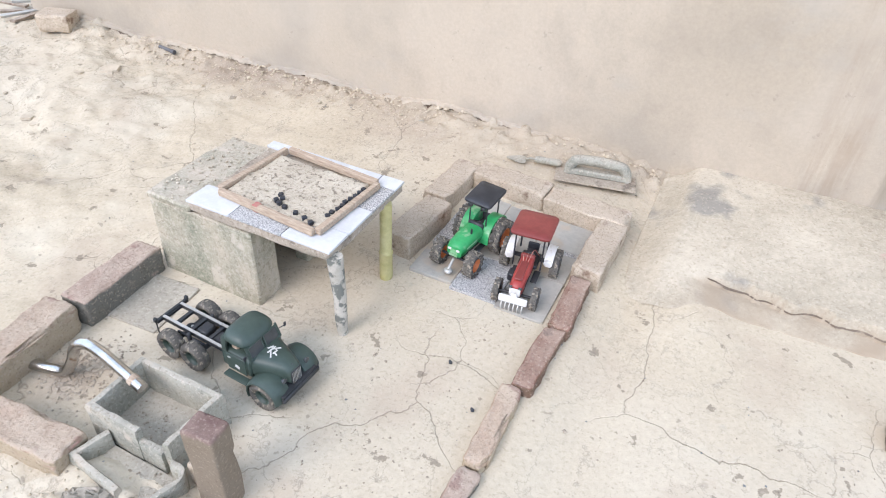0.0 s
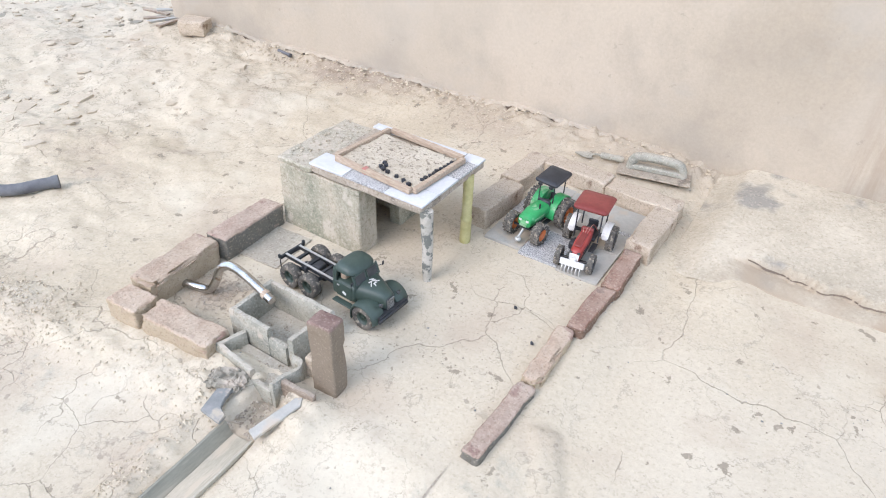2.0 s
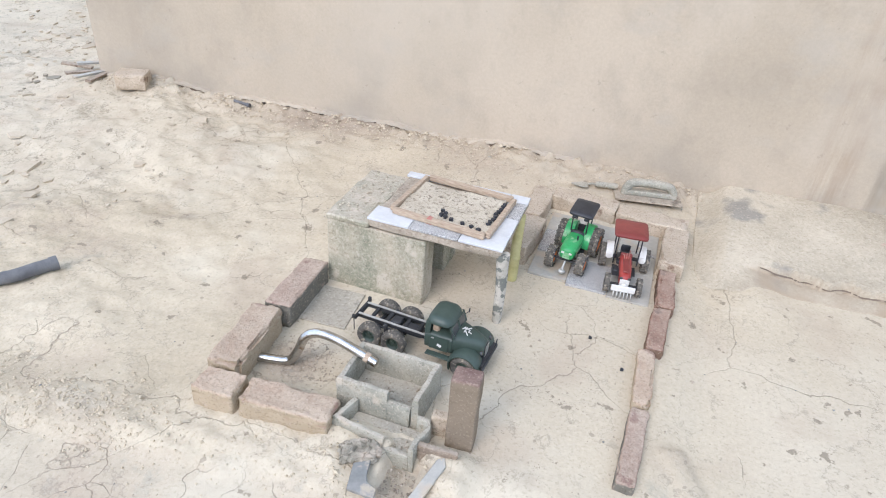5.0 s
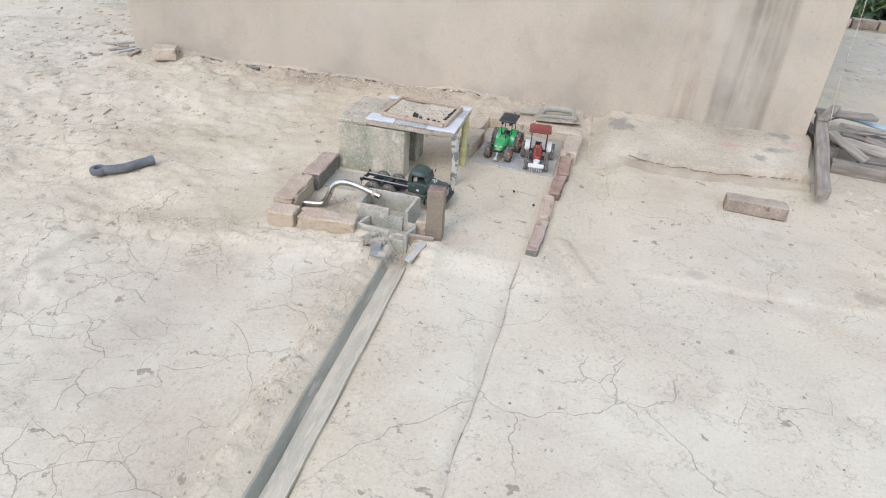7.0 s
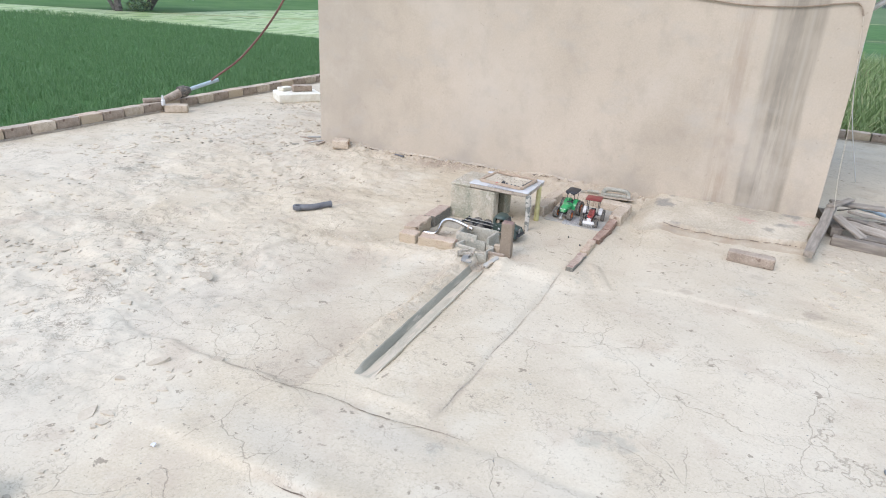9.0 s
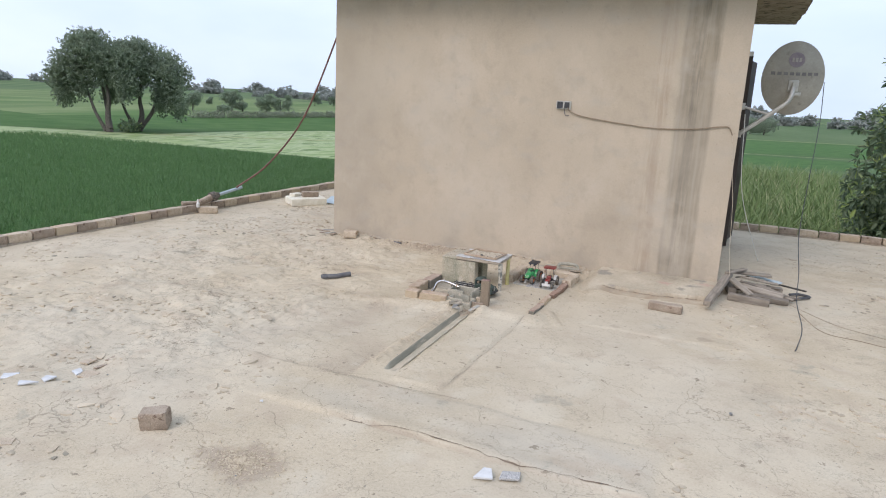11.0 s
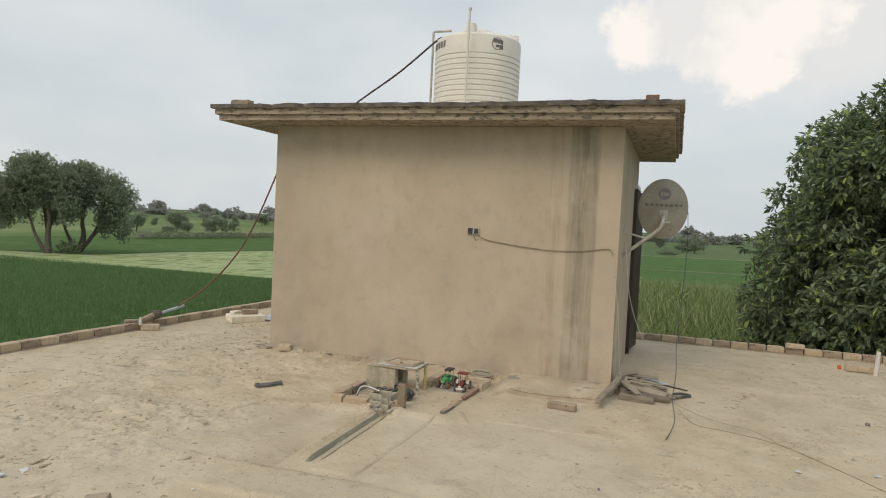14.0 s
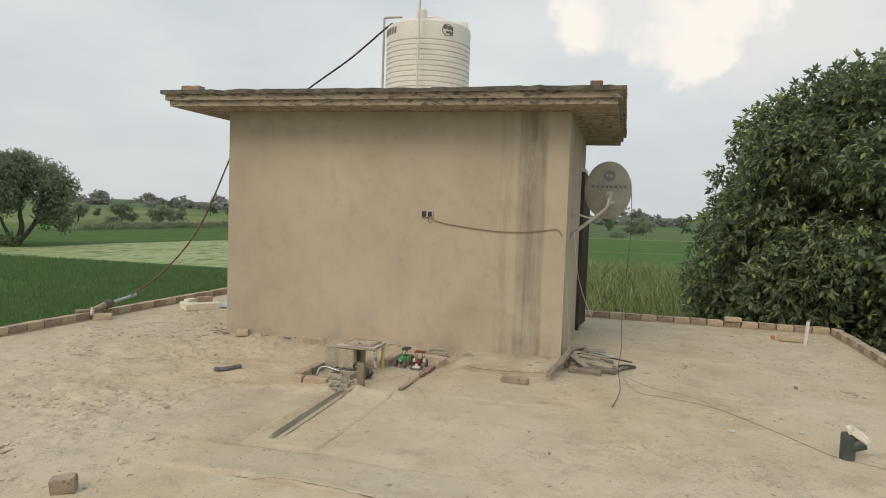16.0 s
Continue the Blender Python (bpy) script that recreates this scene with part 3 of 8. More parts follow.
    "pale_field": mat("flooded_seedbed", (0.20, 0.285, 0.10), (0.43, 0.47, 0.29), 0.6, 0.9, 5, 0.2, c3=(0.13, 0.20, 0.065), spots=0.17, spot_scale=0.9, stretch=(1, 0.35, 1), spec=0.05),
    "far_field": mat("distant_crops", (0.075, 0.13, 0.058), (0.135, 0.185, 0.09), 0.9, 0.02, 0.6, 0.2, stretch=(1, 0.25, 1), spec=0.05),
    "mid_field": mat("middle_crops", (0.055, 0.12, 0.036), (0.085, 0.15, 0.05), 0.85, 0.25, 4, 0.3, spec=0.05),
    "straw": mat("dry_bund", (0.26, 0.29, 0.13), (0.36, 0.37, 0.20), 0.9, 1.5, 20, 0.0, spec=0.05),
}


def marked(m, key, colour):
    """Mixes a colour into a material where the mesh's own attribute says so."""
    n, l = m.node_tree.nodes, m.node_tree.links
    b = n["Principled BSDF"]
    a, x = n.new("ShaderNodeAttribute"), n.new("ShaderNodeMixRGB")
    a.attribute_name = key
    x.inputs["Color2"].default_value = (*colour, 1)
    l.new(b.inputs["Base Color"].links[0].from_socket, x.inputs["Color1"])
    l.new(a.outputs["Fac"], x.inputs["Fac"])
    l.new(x.outputs["Color"], b.inputs["Base Color"])


def crazed(m, scale, colour, width=0.05, fac=0.5):
    """Adds a net of fine wandering cracks to a material."""
    n, l = m.node_tree.nodes, m.node_tree.links
    b = n["Principled BSDF"]
    tc, vo, mr, x = n.new("ShaderNodeTexCoord"), n.new("ShaderNodeTexVoronoi"), n.new("ShaderNodeMapRange"), n.new("ShaderNodeMixRGB")
    vo.feature, vo.inputs["Scale"].default_value = "DISTANCE_TO_EDGE", scale
    wn2, ad2 = n.new("ShaderNodeTexNoise"), n.new("ShaderNodeMixRGB")
    wn2.inputs["Scale"].default_value = scale * 0.6
    ad2.blend_type, ad2.inputs["Fac"].default_value = "ADD", 0.035
    l.new(tc.outputs["Object"], wn2.inputs["Vector"])
    l.new(tc.outputs["Object"], ad2.inputs["Color1"])
    l.new(wn2.outputs["Color"], ad2.inputs["Color2"])
    l.new(ad2.outputs["Color"], vo.inputs["Vector"])
    mr.inputs[1].default_value, mr.inputs[2].default_value, mr.inputs[3].default_value, mr.inputs[4].default_value = 0.0, width, fac, 0.0
    l.new(vo.outputs["Distance"], mr.inputs[0])
    x.inputs["Color2"].default_value = (*colour, 1)
    l.new(mr.outputs[0], x.inputs["Fac"])
    l.new(b.inputs["Base Color"].links[0].from_socket, x.inputs["Color1"])
    l.new(x.outputs["Color"], b.inputs["Base Color"])


def pitted(m, scale, light, k=0.6, depth=0.003):
    """Sharp small pits, darker and sunk, and pale specks of dust between them."""
    n, l = m.node_tree.nodes, m.node_tree.links
    b = n["Principled BSDF"]
    tc = n.new("ShaderNodeTexCoord")
    col, pit = b.inputs["Base Color"].links[0].from_socket, None
    for off, mode, colour, lo in ((0.0, "MIX", light, 0.575), (4.0, "MULTIPLY", (0.50, 0.47, 0.43), 0.585), (9.0, "MULTIPLY", (0.62, 0.59, 0.55), 0.60)):
        mp, no, mr, x = n.new("ShaderNodeMapping"), n.new("ShaderNodeTexNoise"), n.new("ShaderNodeMapRange"), n.new("ShaderNodeMixRGB")
        mp.inputs["Location"].default_value = (off, off, off)
        no.inputs["Scale"].default_value, no.inputs["Detail"].default_value = scale * (0.45 if off == 9.0 else 1.0), 4
        l.new(tc.outputs["Object"], mp.inputs["Vector"])
        l.new(mp.outputs["Vector"], no.inputs["Vector"])
        mr.inputs[1].default_value, mr.inputs[2].default_value, mr.inputs[4].default_value = lo, lo + 0.05, k * (0.5 if off == 9.0 else 1.0)
        l.new(no.outputs["Fac"], mr.inputs[0])
        x.blend_type = mode
        x.inputs["Color2"].default_value = (*colour, 1)
        l.new(mr.outputs[0], x.inputs["Fac"])
        l.new(col, x.inputs["Color1"])
        col = x.outputs["Color"]
        pit = mr.outputs[0]
    l.new(col, b.inputs["Base Color"])
    bp = n.new("ShaderNodeBump")
    bp.invert, bp.inputs["Strength"].default_value, bp.inputs["Distance"].default_value = True, 0.7, depth
    l.new(pit, bp.inputs["Height"])
    l.new(b.inputs["Normal"].links[0].from_socket, bp.inputs["Normal"])
    l.new(bp.outputs["Normal"], b.inputs["Normal"])


for key in ("brick", "brick_grey", "brick_pale", "brick_red", "brick_brown", "brick_post"):
    pitted(M[key], 160, (0.54, 0.45, 0.355), 0.22 if key == "brick_post" else 0.42)
for key, sc, k in (("cement", 170, 0.5), ("hutwall", 110, 0.45), ("mortar", 150, 0.5), ("step", 120, 0.3), ("sand", 180, 0.4), ("silt", 150, 0.4), ("screed", 120, 0.22)):
    pitted(M[key], sc, (0.57, 0.50, 0.40), k, 0.002)
crazed(M["hutwall"], 90, (0.60, 0.54, 0.43), 0.10, 0.4)
crazed(M["brick_pale"], 26, (0.19, 0.135, 0.10), 0.014, 0.6)
marked(M["step"], "pink", (0.52, 0.24, 0.23))
# brown soil on the front face, deepened for the shadow below the lip
marked(M["step"], "soil", (0.375, 0.30, 0.215))
marked(M["step"], "soot", (0.14, 0.135, 0.125))


# ---- building blocks ----
def part(name, bm, material, parent=None, label="", m=None, smooth=40):
    me = bpy.data.meshes.new(name)
    bm.normal_update()
    bm.to_mesh(me)
    bm.free()
    me.materials.append(M[material] if isinstance(material, str) else material)
    if smooth:
        me.shade_smooth()
        me.set_sharp_from_angle(angle=radians(smooth))
    ob = new(name, me)
    if parent:
        ob.parent = parent
    if m is not None:
        ob.matrix_basis = m
    return tagged(ob, label)


def thing(name, label, category, m=None, group="", kind=""):
    ob = new(name)
    ob.empty_display_size = 0.05
    if m is not None:
        ob.matrix_basis = m
    return tagged(ob, label, category, group, kind)


def box(bm, size, m=None, bevel=0.0, seg=1):
    r = bmesh.ops.create_cube(bm, size=1)
    vs = r["verts"]
    bmesh.ops.scale(bm, vec=size, verts=vs)
    if bevel:
        es = list({e for v in vs for e in v.link_edges})
        r = bmesh.ops.bevel(bm, geom=es, offset=bevel, segments=seg, affect="EDGES", profile=0.6)
        vs = list({v for f in r["faces"] for v in f.verts} | {v for v in vs if v.is_valid})
    if m is not None:
        bmesh.ops.transform(bm, matrix=m, verts=vs)
    return vs


def at(x, y, z, rz=0, rx=0, ry=0):
    return pose(x, y, z, rx, ry, rz)


def newbox(size, m=None, bevel=0.0, seg=1):
    bm = bmesh.new()
    box(bm, size, m, bevel, seg)
    return bm


def rod(bm, p, q, r, r2=None, n=10, caps=True):
    p, q = Vector(p), Vector(q)
    d = q - p
    res = bmesh.ops.create_cone(bm, cap_ends=caps, segments=n, radius1=r, radius2=r if r2 is None else r2, depth=d.length)
    bmesh.ops.transform(bm, matrix=Matrix.Translation((p + q) / 2) @ d.to_track_quat("Z", "Y").to_matrix().to_4x4(), verts=res["verts"])
    return res["verts"]


def lathe(bm, profile, n=24, m=None):
    rings = []
    for r, z in profile:
        rings.append([bm.verts.new((r * math.cos(2 * math.pi * i / n), r * math.sin(2 * math.pi * i / n), z)) for i in range(n)] if r > 1e-6 else [bm.verts.new((0, 0, z))])
    for a, b in zip(rings, rings[1:]):
        for i in range(n):
            j = (i + 1) % n
            if len(a) == 1 and len(b) > 1:
                bm.faces.new((a[0], b[j], b[i]))
            elif len(b) == 1 and len(a) > 1:
                bm.faces.new((a[i], a[j], b[0]))
            elif len(a) > 1:
                bm.faces.new((a[i], a[j], b[j], b[i]))
    vs = [v for r in rings for v in r]
    if m is not None:
        bmesh.ops.transform(bm, matrix=m, verts=vs)
    bmesh.ops.recalc_face_normals(bm, faces=bm.faces)
    return vs


def glide(pts, n=6):
    """A smooth line through pts (Catmull-Rom)."""
    p = [Vector(a) for a in pts]
    p = [2 * p[0] - p[1]] + p + [2 * p[-1] - p[-2]]
    out = []
    for i in range(1, len(p) - 2):
        for k in range(n):
            t = k / n
            a, b, c, d = p[i - 1], p[i], p[i + 1], p[i + 2]
            out.append(0.5 * (2 * b + (c - a) * t + (2 * a - 5 * b + 4 * c - d) * t * t + (3 * b - a - 3 * c + d) * t ** 3))
    return out + [p[-2]]


def sweep(bm, pts, r, n=8, r2=None):
    pts = [Vector(p) for p in pts]
    rings, up = [], Vector((0, 0, 1))
    for i, p in enumerate(pts):
        d = (pts[min(i + 1, len(pts) - 1)] - pts[max(i - 1, 0)]).normalized()
        s = d.cross(up)
        s = s.normalized() if s.length > 1e-3 else Vector((1, 0, 0))
        u = s.cross(d)
        up = u
        rr = r if r2 is None else r + (r2 - r) * i / (len(pts) - 1)
        rings.append([bm.verts.new(p + rr * (math.cos(2 * math.pi * k / n) * s + math.sin(2 * math.pi * k / n) * u)) for k in range(n)])
    for a, b in zip(rings, rings[1:]):
        for k in range(n):
            bm.faces.new((a[k], a[(k + 1) % n], b[(k + 1) % n], b[k]))
    bm.faces.new(rings[0][::-1])
    bm.faces.new(rings[-1])


def prism(bm, pts, z0, z1):
    lo, hi = [bm.verts.new((x, y, z0)) for x, y in pts], [bm.verts.new((x, y, z1)) for x, y in pts]
    bm.faces.new(lo[::-1])
    bm.faces.new(hi)
    for i in range(len(pts)):
        j = (i + 1) % len(pts)
        bm.faces.new((lo[i], lo[j], hi[j], hi[i]))
    bmesh.ops.recalc_face_normals(bm, faces=bm.faces)
    return lo + hi


def loft(bm, rings, cap=True):
    """Skins a list of equal rings of points."""
    rs = [[bm.verts.new(p) for p in r] for r in rings]
    n = len(rs[0])
    for a, b in zip(rs, rs[1:]):
        for i in range(n):
            bm.faces.new((a[i], a[(i + 1) % n], b[(i + 1) % n], b[i]))
    if cap:
        bm.faces.new(rs[0][::-1])
        bm.faces.new(rs[-1])
    bmesh.ops.recalc_face_normals(bm, faces=bm.faces)


def rough(bm, amp, scale, seed=0.0):
    off = Vector((seed * 3.1, seed * 7.7, seed * 1.3))
    for v in bm.verts:
        v.co += amp * noise.noise_vector(v.co * scale + off)


def brick_bm(size, seed, amp=0.004, bevel=0.008, cuts=8, chips=1.0):
    """A worn brick: a gridded block with rounded edges, an uneven skin and a few broken corners."""
    bm = bmesh.new()
    bmesh.ops.create_cube(bm, size=1)
    bmesh.ops.subdivide_edges(bm, edges=list(bm.edges), cuts=cuts, use_grid_fill=True)
    h = Vector(size) / 2
    rad = min(bevel * 0.85, *(0.45 * v for v in h))
    off = Vector((seed * 3.1, seed * 7.7, seed * 1.3))
    for v in bm.verts:
        # grid lines crowd towards the edges so that the rounding has points to work on
        p = Vector([math.copysign(min(abs(c) * 2, 1) ** 0.6, c) * k for c, k in zip(v.co, h)])
        q = Vector([max(-(k - rad), min(k - rad, c)) for c, k in zip(p, h)])
        d = p - q
        if d.length > 1e-9:
            p = q + d.normalized() * rad
        chip = max(0.0, noise.noise(p * 16 + off) - 0.26) * min(sum(1 for c, k in zip(p, h) if abs(c) > k - 1.5 * rad) - 1, 2)
        p -= p.normalized() * chip * 0.022 * chips if chip > 0 else Vector((0, 0, 0))
        v.co = p + amp * 0.55 * noise.noise_vector(p * 14 + off) + amp * 0.5 * noise.noise_vector(p * 48 + off) + amp * 0.42 * noise.noise_vector(p * 115 + off)
    return bm


def ramp(a, b, x):
    t = min(max((x - a) / (b - a), 0), 1)
    return t * t * (3 - 2 * t)


# ---- the roof floor ----
def floor_z(x, y):
    """The screed: a raised bed under the toy yard, a rise to the foot of the wall, gentle unevenness."""
    yard = ramp(-1.42, -1.25, x) * (1 - ramp(-0.26, -0.12, x)) * ramp(0.22, 0.36, y)
    wall = ramp(0.95, 1.9, y) * (1 - ramp(-0.5, 0.0, x)) * ramp(-3.6, -2.7, x)
    apron = (0.006 + 0.028 * (1 - ramp(-0.04, 0.16, x))) * ramp(1.05, 1.46, y) * ramp(-0.17, 0.0, x) * (1 - ramp(0.75, 1.15, x))
    return max(0.027 * yard, 0.05 * wall, apron)


CH0, CH1 = Vector((-0.752, 0.215)), Vector((-0.708, -0.975))


def in_panel(x, y):
    """The sunk, finely cracked panel of screed west of the channel."""
    w = 0.03 * noise.noise(Vector((x * 5, y * 5, 21))) + 0.012 * noise.noise(Vector((x * 17, y * 17, 22)))
    top = 0.065 + 0.12 * (x + 1.87)
    return ramp(-1.89, -1.86, x + w) * (1 - ramp(-0.895, -0.875, x + w)) * ramp(-1.17, -1.14, y + w) * (1 - ramp(top - 0.012, top + 0.012, y + w))


def in_pool(x, y):
    """The gravelly hollow at the head of the channel."""
    w = 0.006 * noise.noise(Vector((x * 40, y * 40, 2)))
    return ramp(-0.808, -0.793, x + w) * (1 - ramp(-0.694, -0.680, x + w)) * ramp(0.185, 0.20, y) * (1 - ramp(0.32, 0.33, y))


def floor_detail(x, y):
    h = 0.006 * noise.noise(Vector((x * 1.3, y * 1.3, 0))) + 0.003 * noise.noise(Vector((x * 6, y * 6, 3)))
    s = 0.0
    # rough flaking on the west side
    k = 1 - ramp(-2.2, -0.9, x)
    fl = noise.noise(Vector((x * 2.3, y * 2.5, 9))) + 0.5 * noise.noise(Vector((x * 5.5, y * 6, 12))) + 0.25 * noise.noise(Vector((x * 16, y * 17, 13)))
    k *= ramp(-4.6, -4.0, x)
    h += k * 0.0068 * (sum(ramp(v - 0.010, v + 0.010, fl) for v in (-0.42, -0.25, -0.08, 0.09, 0.26, 0.43)) - 2.5)
    w = 0.02 * noise.noise(Vector((x * 5, y * 5, 21)))
    # sunk smooth panel west of the channel
    p = in_panel(x, y)
    h -= 0.011 * p
    s = max(s, 0.10 * p)
    # smooth strip of later screed
    p2 = ramp(-1.45, -0.80, x + 3 * w) * (1 - ramp(0.80, 0.86, x + w)) * ramp(-1.62, -1.59, y + 1.2 * w) * (1 - ramp(-1.19, -1.13, y + 1.5 * w))
    h += p2 * (0.008 + 0.010 * math.exp(-((y + 1.56) / 0.06) ** 2))
    s = max(s, p2 * min(1.0, max(0.0, 0.20 + 0.5 * noise.noise(Vector((x * 2.3, y * 6, 2))) + 0.7 * math.exp(-((x - 0.5) / 0.28) ** 2 - ((y + 1.36) / 0.13) ** 2) * (0.8 + noise.noise(Vector((x * 5, y * 11, 4)))))))
    # raised lane east of the channel
    p3 = ramp(-0.655, -0.63, x + w) * (1 - ramp(-0.36, -0.33, x + 0.6 * w)) * ramp(-1.1, -1.05, y) * (1 - ramp(0.25, 0.45, y))
    h += 0.010 * p3
    seam = math.exp(-((x + 0.9 * w + 0.335) / 0.007) ** 2) * ramp(-1.1, -1.05, y) * (1 - ramp(0.25, 0.45, y))
    seam = max(seam, 0.5 * math.exp(-((x + w + 1.86) / 0.012) ** 2) * ramp(-1.1, -1.0, y) * (1 - ramp(0.0, 0.2, y)))
    seam = max(seam, math.exp(-((y + 1.2 * w + 1.605) / 0.012) ** 2) * ramp(-0.75, -0.60, x) * (1 - ramp(0.80, 0.86, x)))
    h -= 0.004 * seam
    # crumbs heaped along the south edge of the yard and beside the channel
    e = ramp(-2.3, -1.6, x) * (1 - ramp(-0.90, -0.84, x)) * math.exp(-((y - 0.19 - 0.045 * (x + 1.2) * 1.5 + 0.06 * noise.noise(Vector((x * 3, 1, 1)))) / 0.085) ** 2)
    e = max(e, math.exp(-((x + 0.85) / 0.045) ** 2) * ramp(-1.0, -0.8, y) * (1 - ramp(0.15, 0.25, y)))
    h += e * (0.016 + 0.013 * noise.noise(Vector((x * 20, y * 26, 5))) + 0.012 * abs(noise.noise(Vector((x * 44, y * 50, 6)))))
    bank = ramp(-1.40, -1.25, x) * (1 - ramp(-0.64, -0.58, x)) * ramp(0.16, 0.27, y) * (1 - ramp(0.33, 0.40, y))
    h += bank * (0.013 + 0.015 * ramp(-1.0, -0.9, x)) * (1 + 0.5 * noise.noise(Vector((x * 30, y * 30, 8))) + 0.3 * noise.noise(Vector((x * 75, y * 75, 9))))
    # a faint ledge running east from the pat of cement
    h += 0.006 * ramp(0.05, 0.14, x) * (1 - ramp(1.1, 1.4, x)) * ramp(0.47, 0.50, y - 0.06 * max(x - 0.4, 0.0) + 1.5 * w) * (1 - ramp(0.55, 0.85, y))
    pool = in_pool(x, y)
    h -= pool * 0.022 * ramp(0.18, 0.30, y)
    # debris along the foot of the wall
    wy = 1.859 + (x + 2.99) * 0.041
    f = ramp(-3.1, -2.6, x) * (1 - ramp(-0.2, -0.1, x)) * math.exp(-((y - wy) / 0.11) ** 2)
    h += f * (0.014 + 0.040 * abs(noise.noise(Vector((x * 17, y * 19, 7)))) + 0.018 * noise.noise(Vector((x * 40, y * 40, 11))))
    soil = min(1.0, 0.45 * f + 0.12 * e + 0.95 * math.exp(-((x + 1.14) / 0.09) ** 2 - ((y - 0.49) / 0.10) ** 2))
    soil += 0.55 * ramp(1.45, 1.85, y) * (1 - ramp(-0.16, -0.08, x)) * max(0.0, noise.noise(Vector((x * 3, y * 5, 31))) + 0.25) * (1.0 if x > -3 else 0.0)
    for cx, cy, rr, kind in ((-0.78, -2.15, 0.19, 0), (1.31, -1.72, 0.27, 1), (0.62, 0.98, 0.05, 0), (0.90, 0.62, 0.06, 0), (0.30, 0.55, 0.035, 0), (2.4, -1.0, 0.2, 0), (-1.75, -0.72, 0.07, 0)):
        dd = math.hypot(x - cx, (y - cy) * 1.25) / rr + 0.55 * noise.noise(Vector((x * 9, y * 9, cx)))
        if dd < 1.3:
            kk = 1 - ramp(0.75, 1.05, dd)
            if kind:
                s = max(s, 0.9 * kk * (0.5 + noise.noise(Vector((x * 7, y * 12, 8)))))
                h -= 0.006 * kk
                soil = max(soil, 0.75 * math.exp(-((dd - 1) / 0.16) ** 2))
            else:
                soil = max(soil, 0.75 * kk)
                h += 0.004 * kk * noise.noise(Vector((x * 50, y * 50, 3)))
    # a plank-shaped pat of cement east of the row of bricks
    ux, uy = (x + 0.135) * 0.47 - (y - 0.47) * 0.88, (x + 0.135) * 0.88 + (y - 0.47) * 0.47
    h += 0.010 * (1 - ramp(0.135, 0.15, abs(ux))) * (1 - ramp(0.026, 0.034, abs(uy)))
    # a bank of broken soil where the screed stops short of the wall
    h += f * 0.020 * max(0.0, noise.noise(Vector((x * 9, y * 14, 33))))
    soil += (0.9 if y < -1.3 else 0.32) * seam * (1 if y > -1.3 else min(1.0, max(0.25, 0.8 + noise.noise(Vector((x * 6, 2, 2))))))
    lip = math.exp(-((y - 1.462 - 0.06 * x - 0.1 * x * x - w) / 0.03) ** 2) * ramp(-0.2, 0.0, x) * (1 - ramp(0.85, 0.95, x))
    soil += 0.8 * lip * (0.7 + noise.noise(Vector((x * 9, y * 14, 71))))
    # soil tone under the timber pile, also painting the shade in its gaps
    heap = math.exp(-((x - 1.12) / 0.22) ** 2 - ((y - 2.0) / 0.25) ** 2)
    soil += 0.9 * heap
    # two banks of brown soil and one pale heap against the wall
    for cx, rx, am in ((-1.80, 0.26, 0.85), (-0.80, 0.36, 0.6), (-0.25, 0.14, 0.5)):
        bank = math.exp(-((x - cx) / rx) ** 2 - ((y - wy + 0.12) / 0.11) ** 2)
        soil += am * bank * (0.75 + 0.6 * noise.noise(Vector((x * 11, y * 11, 51))))
        h += 0.012 * bank * (1 + noise.noise(Vector((x * 24, y * 24, 52))))
    soil = max(soil, 0.5 * pool, 1.6 * p * (1 - p), p * 0.55 * min(1.0, max(0.0, 0.22 + 0.9 * noise.noise(Vector((x * 2.6, y * 2.6, 77))))))
    return h, s, min(max(soil, 0.0), 1.0)


def worn_at(x, y):
    """How far the screed has flaked and darkened: most on the west side, less in the east."""
    k = max(1 - ramp(-2.2, -1.3, x), 0.8 * ramp(0.9, 2.2, x), 0.35 * (1 - ramp(-2.6, -1.5, y)))
    return k * min(max(0.6 + 0.9 * noise.noise(Vector((x * 0.8, y * 0.8, 61))), 0.0), 1.0)


def on_floor(x, y):
    """The height of the screed's surface."""
    return floor_z(x, y) + floor_detail(x, y)[0]


def in_channel(x, y):
    u = (y - CH1.y) / (CH0.y - CH1.y)
    c = CH1.x + (CH0.x - CH1.x) * u
    if not -0.0 <= u <= 1.12:
        return 0.0
    half = 0.040
    return (1 - ramp(half - 0.008, half, abs(x - c))) * ramp(0.0, 0.05, u)


def build_floor():
    def lines(lo, hi, a, b, fine, coarse):
        out, v = [], lo
        while v < hi:
            out.append(v)
            v += fine if a <= v <= b else coarse
        return np.array(out + [hi])
    xs, ys = lines(-5.32, 4.48, -3.7, 0.9, 0.0125, 0.04), lines(-8.0, 5.72, -1.75, 2.05, 0.0125, 0.04)
    verts, mask, soil, worn, panel = [], [], [], [], []
    for y in ys:
        for x in xs:
            h, s, so = floor_detail(x, y)
            verts.append((x, y, floor_z(x, y) + h - 0.028 * in_channel(x, y)))
            mask.append(s)
            soil.append(so)
            worn.append(worn_at(x, y))
            panel.append(in_panel(x, y))
    nx, ny = len(xs), len(ys)
    i = np.arange(nx * ny).reshape(ny, nx)
    faces = np.stack([i[:-1, :-1], i[:-1, 1:], i[1:, 1:], i[1:, :-1]], -1).reshape(-1, 4)
    me = bpy.data.meshes.new("floor")
    me.from_pydata(verts, [], faces.tolist())
    a = me.attributes.new("smooth", "FLOAT", "POINT")
    a.data.foreach_set("value", np.array(mask, dtype=np.float32))
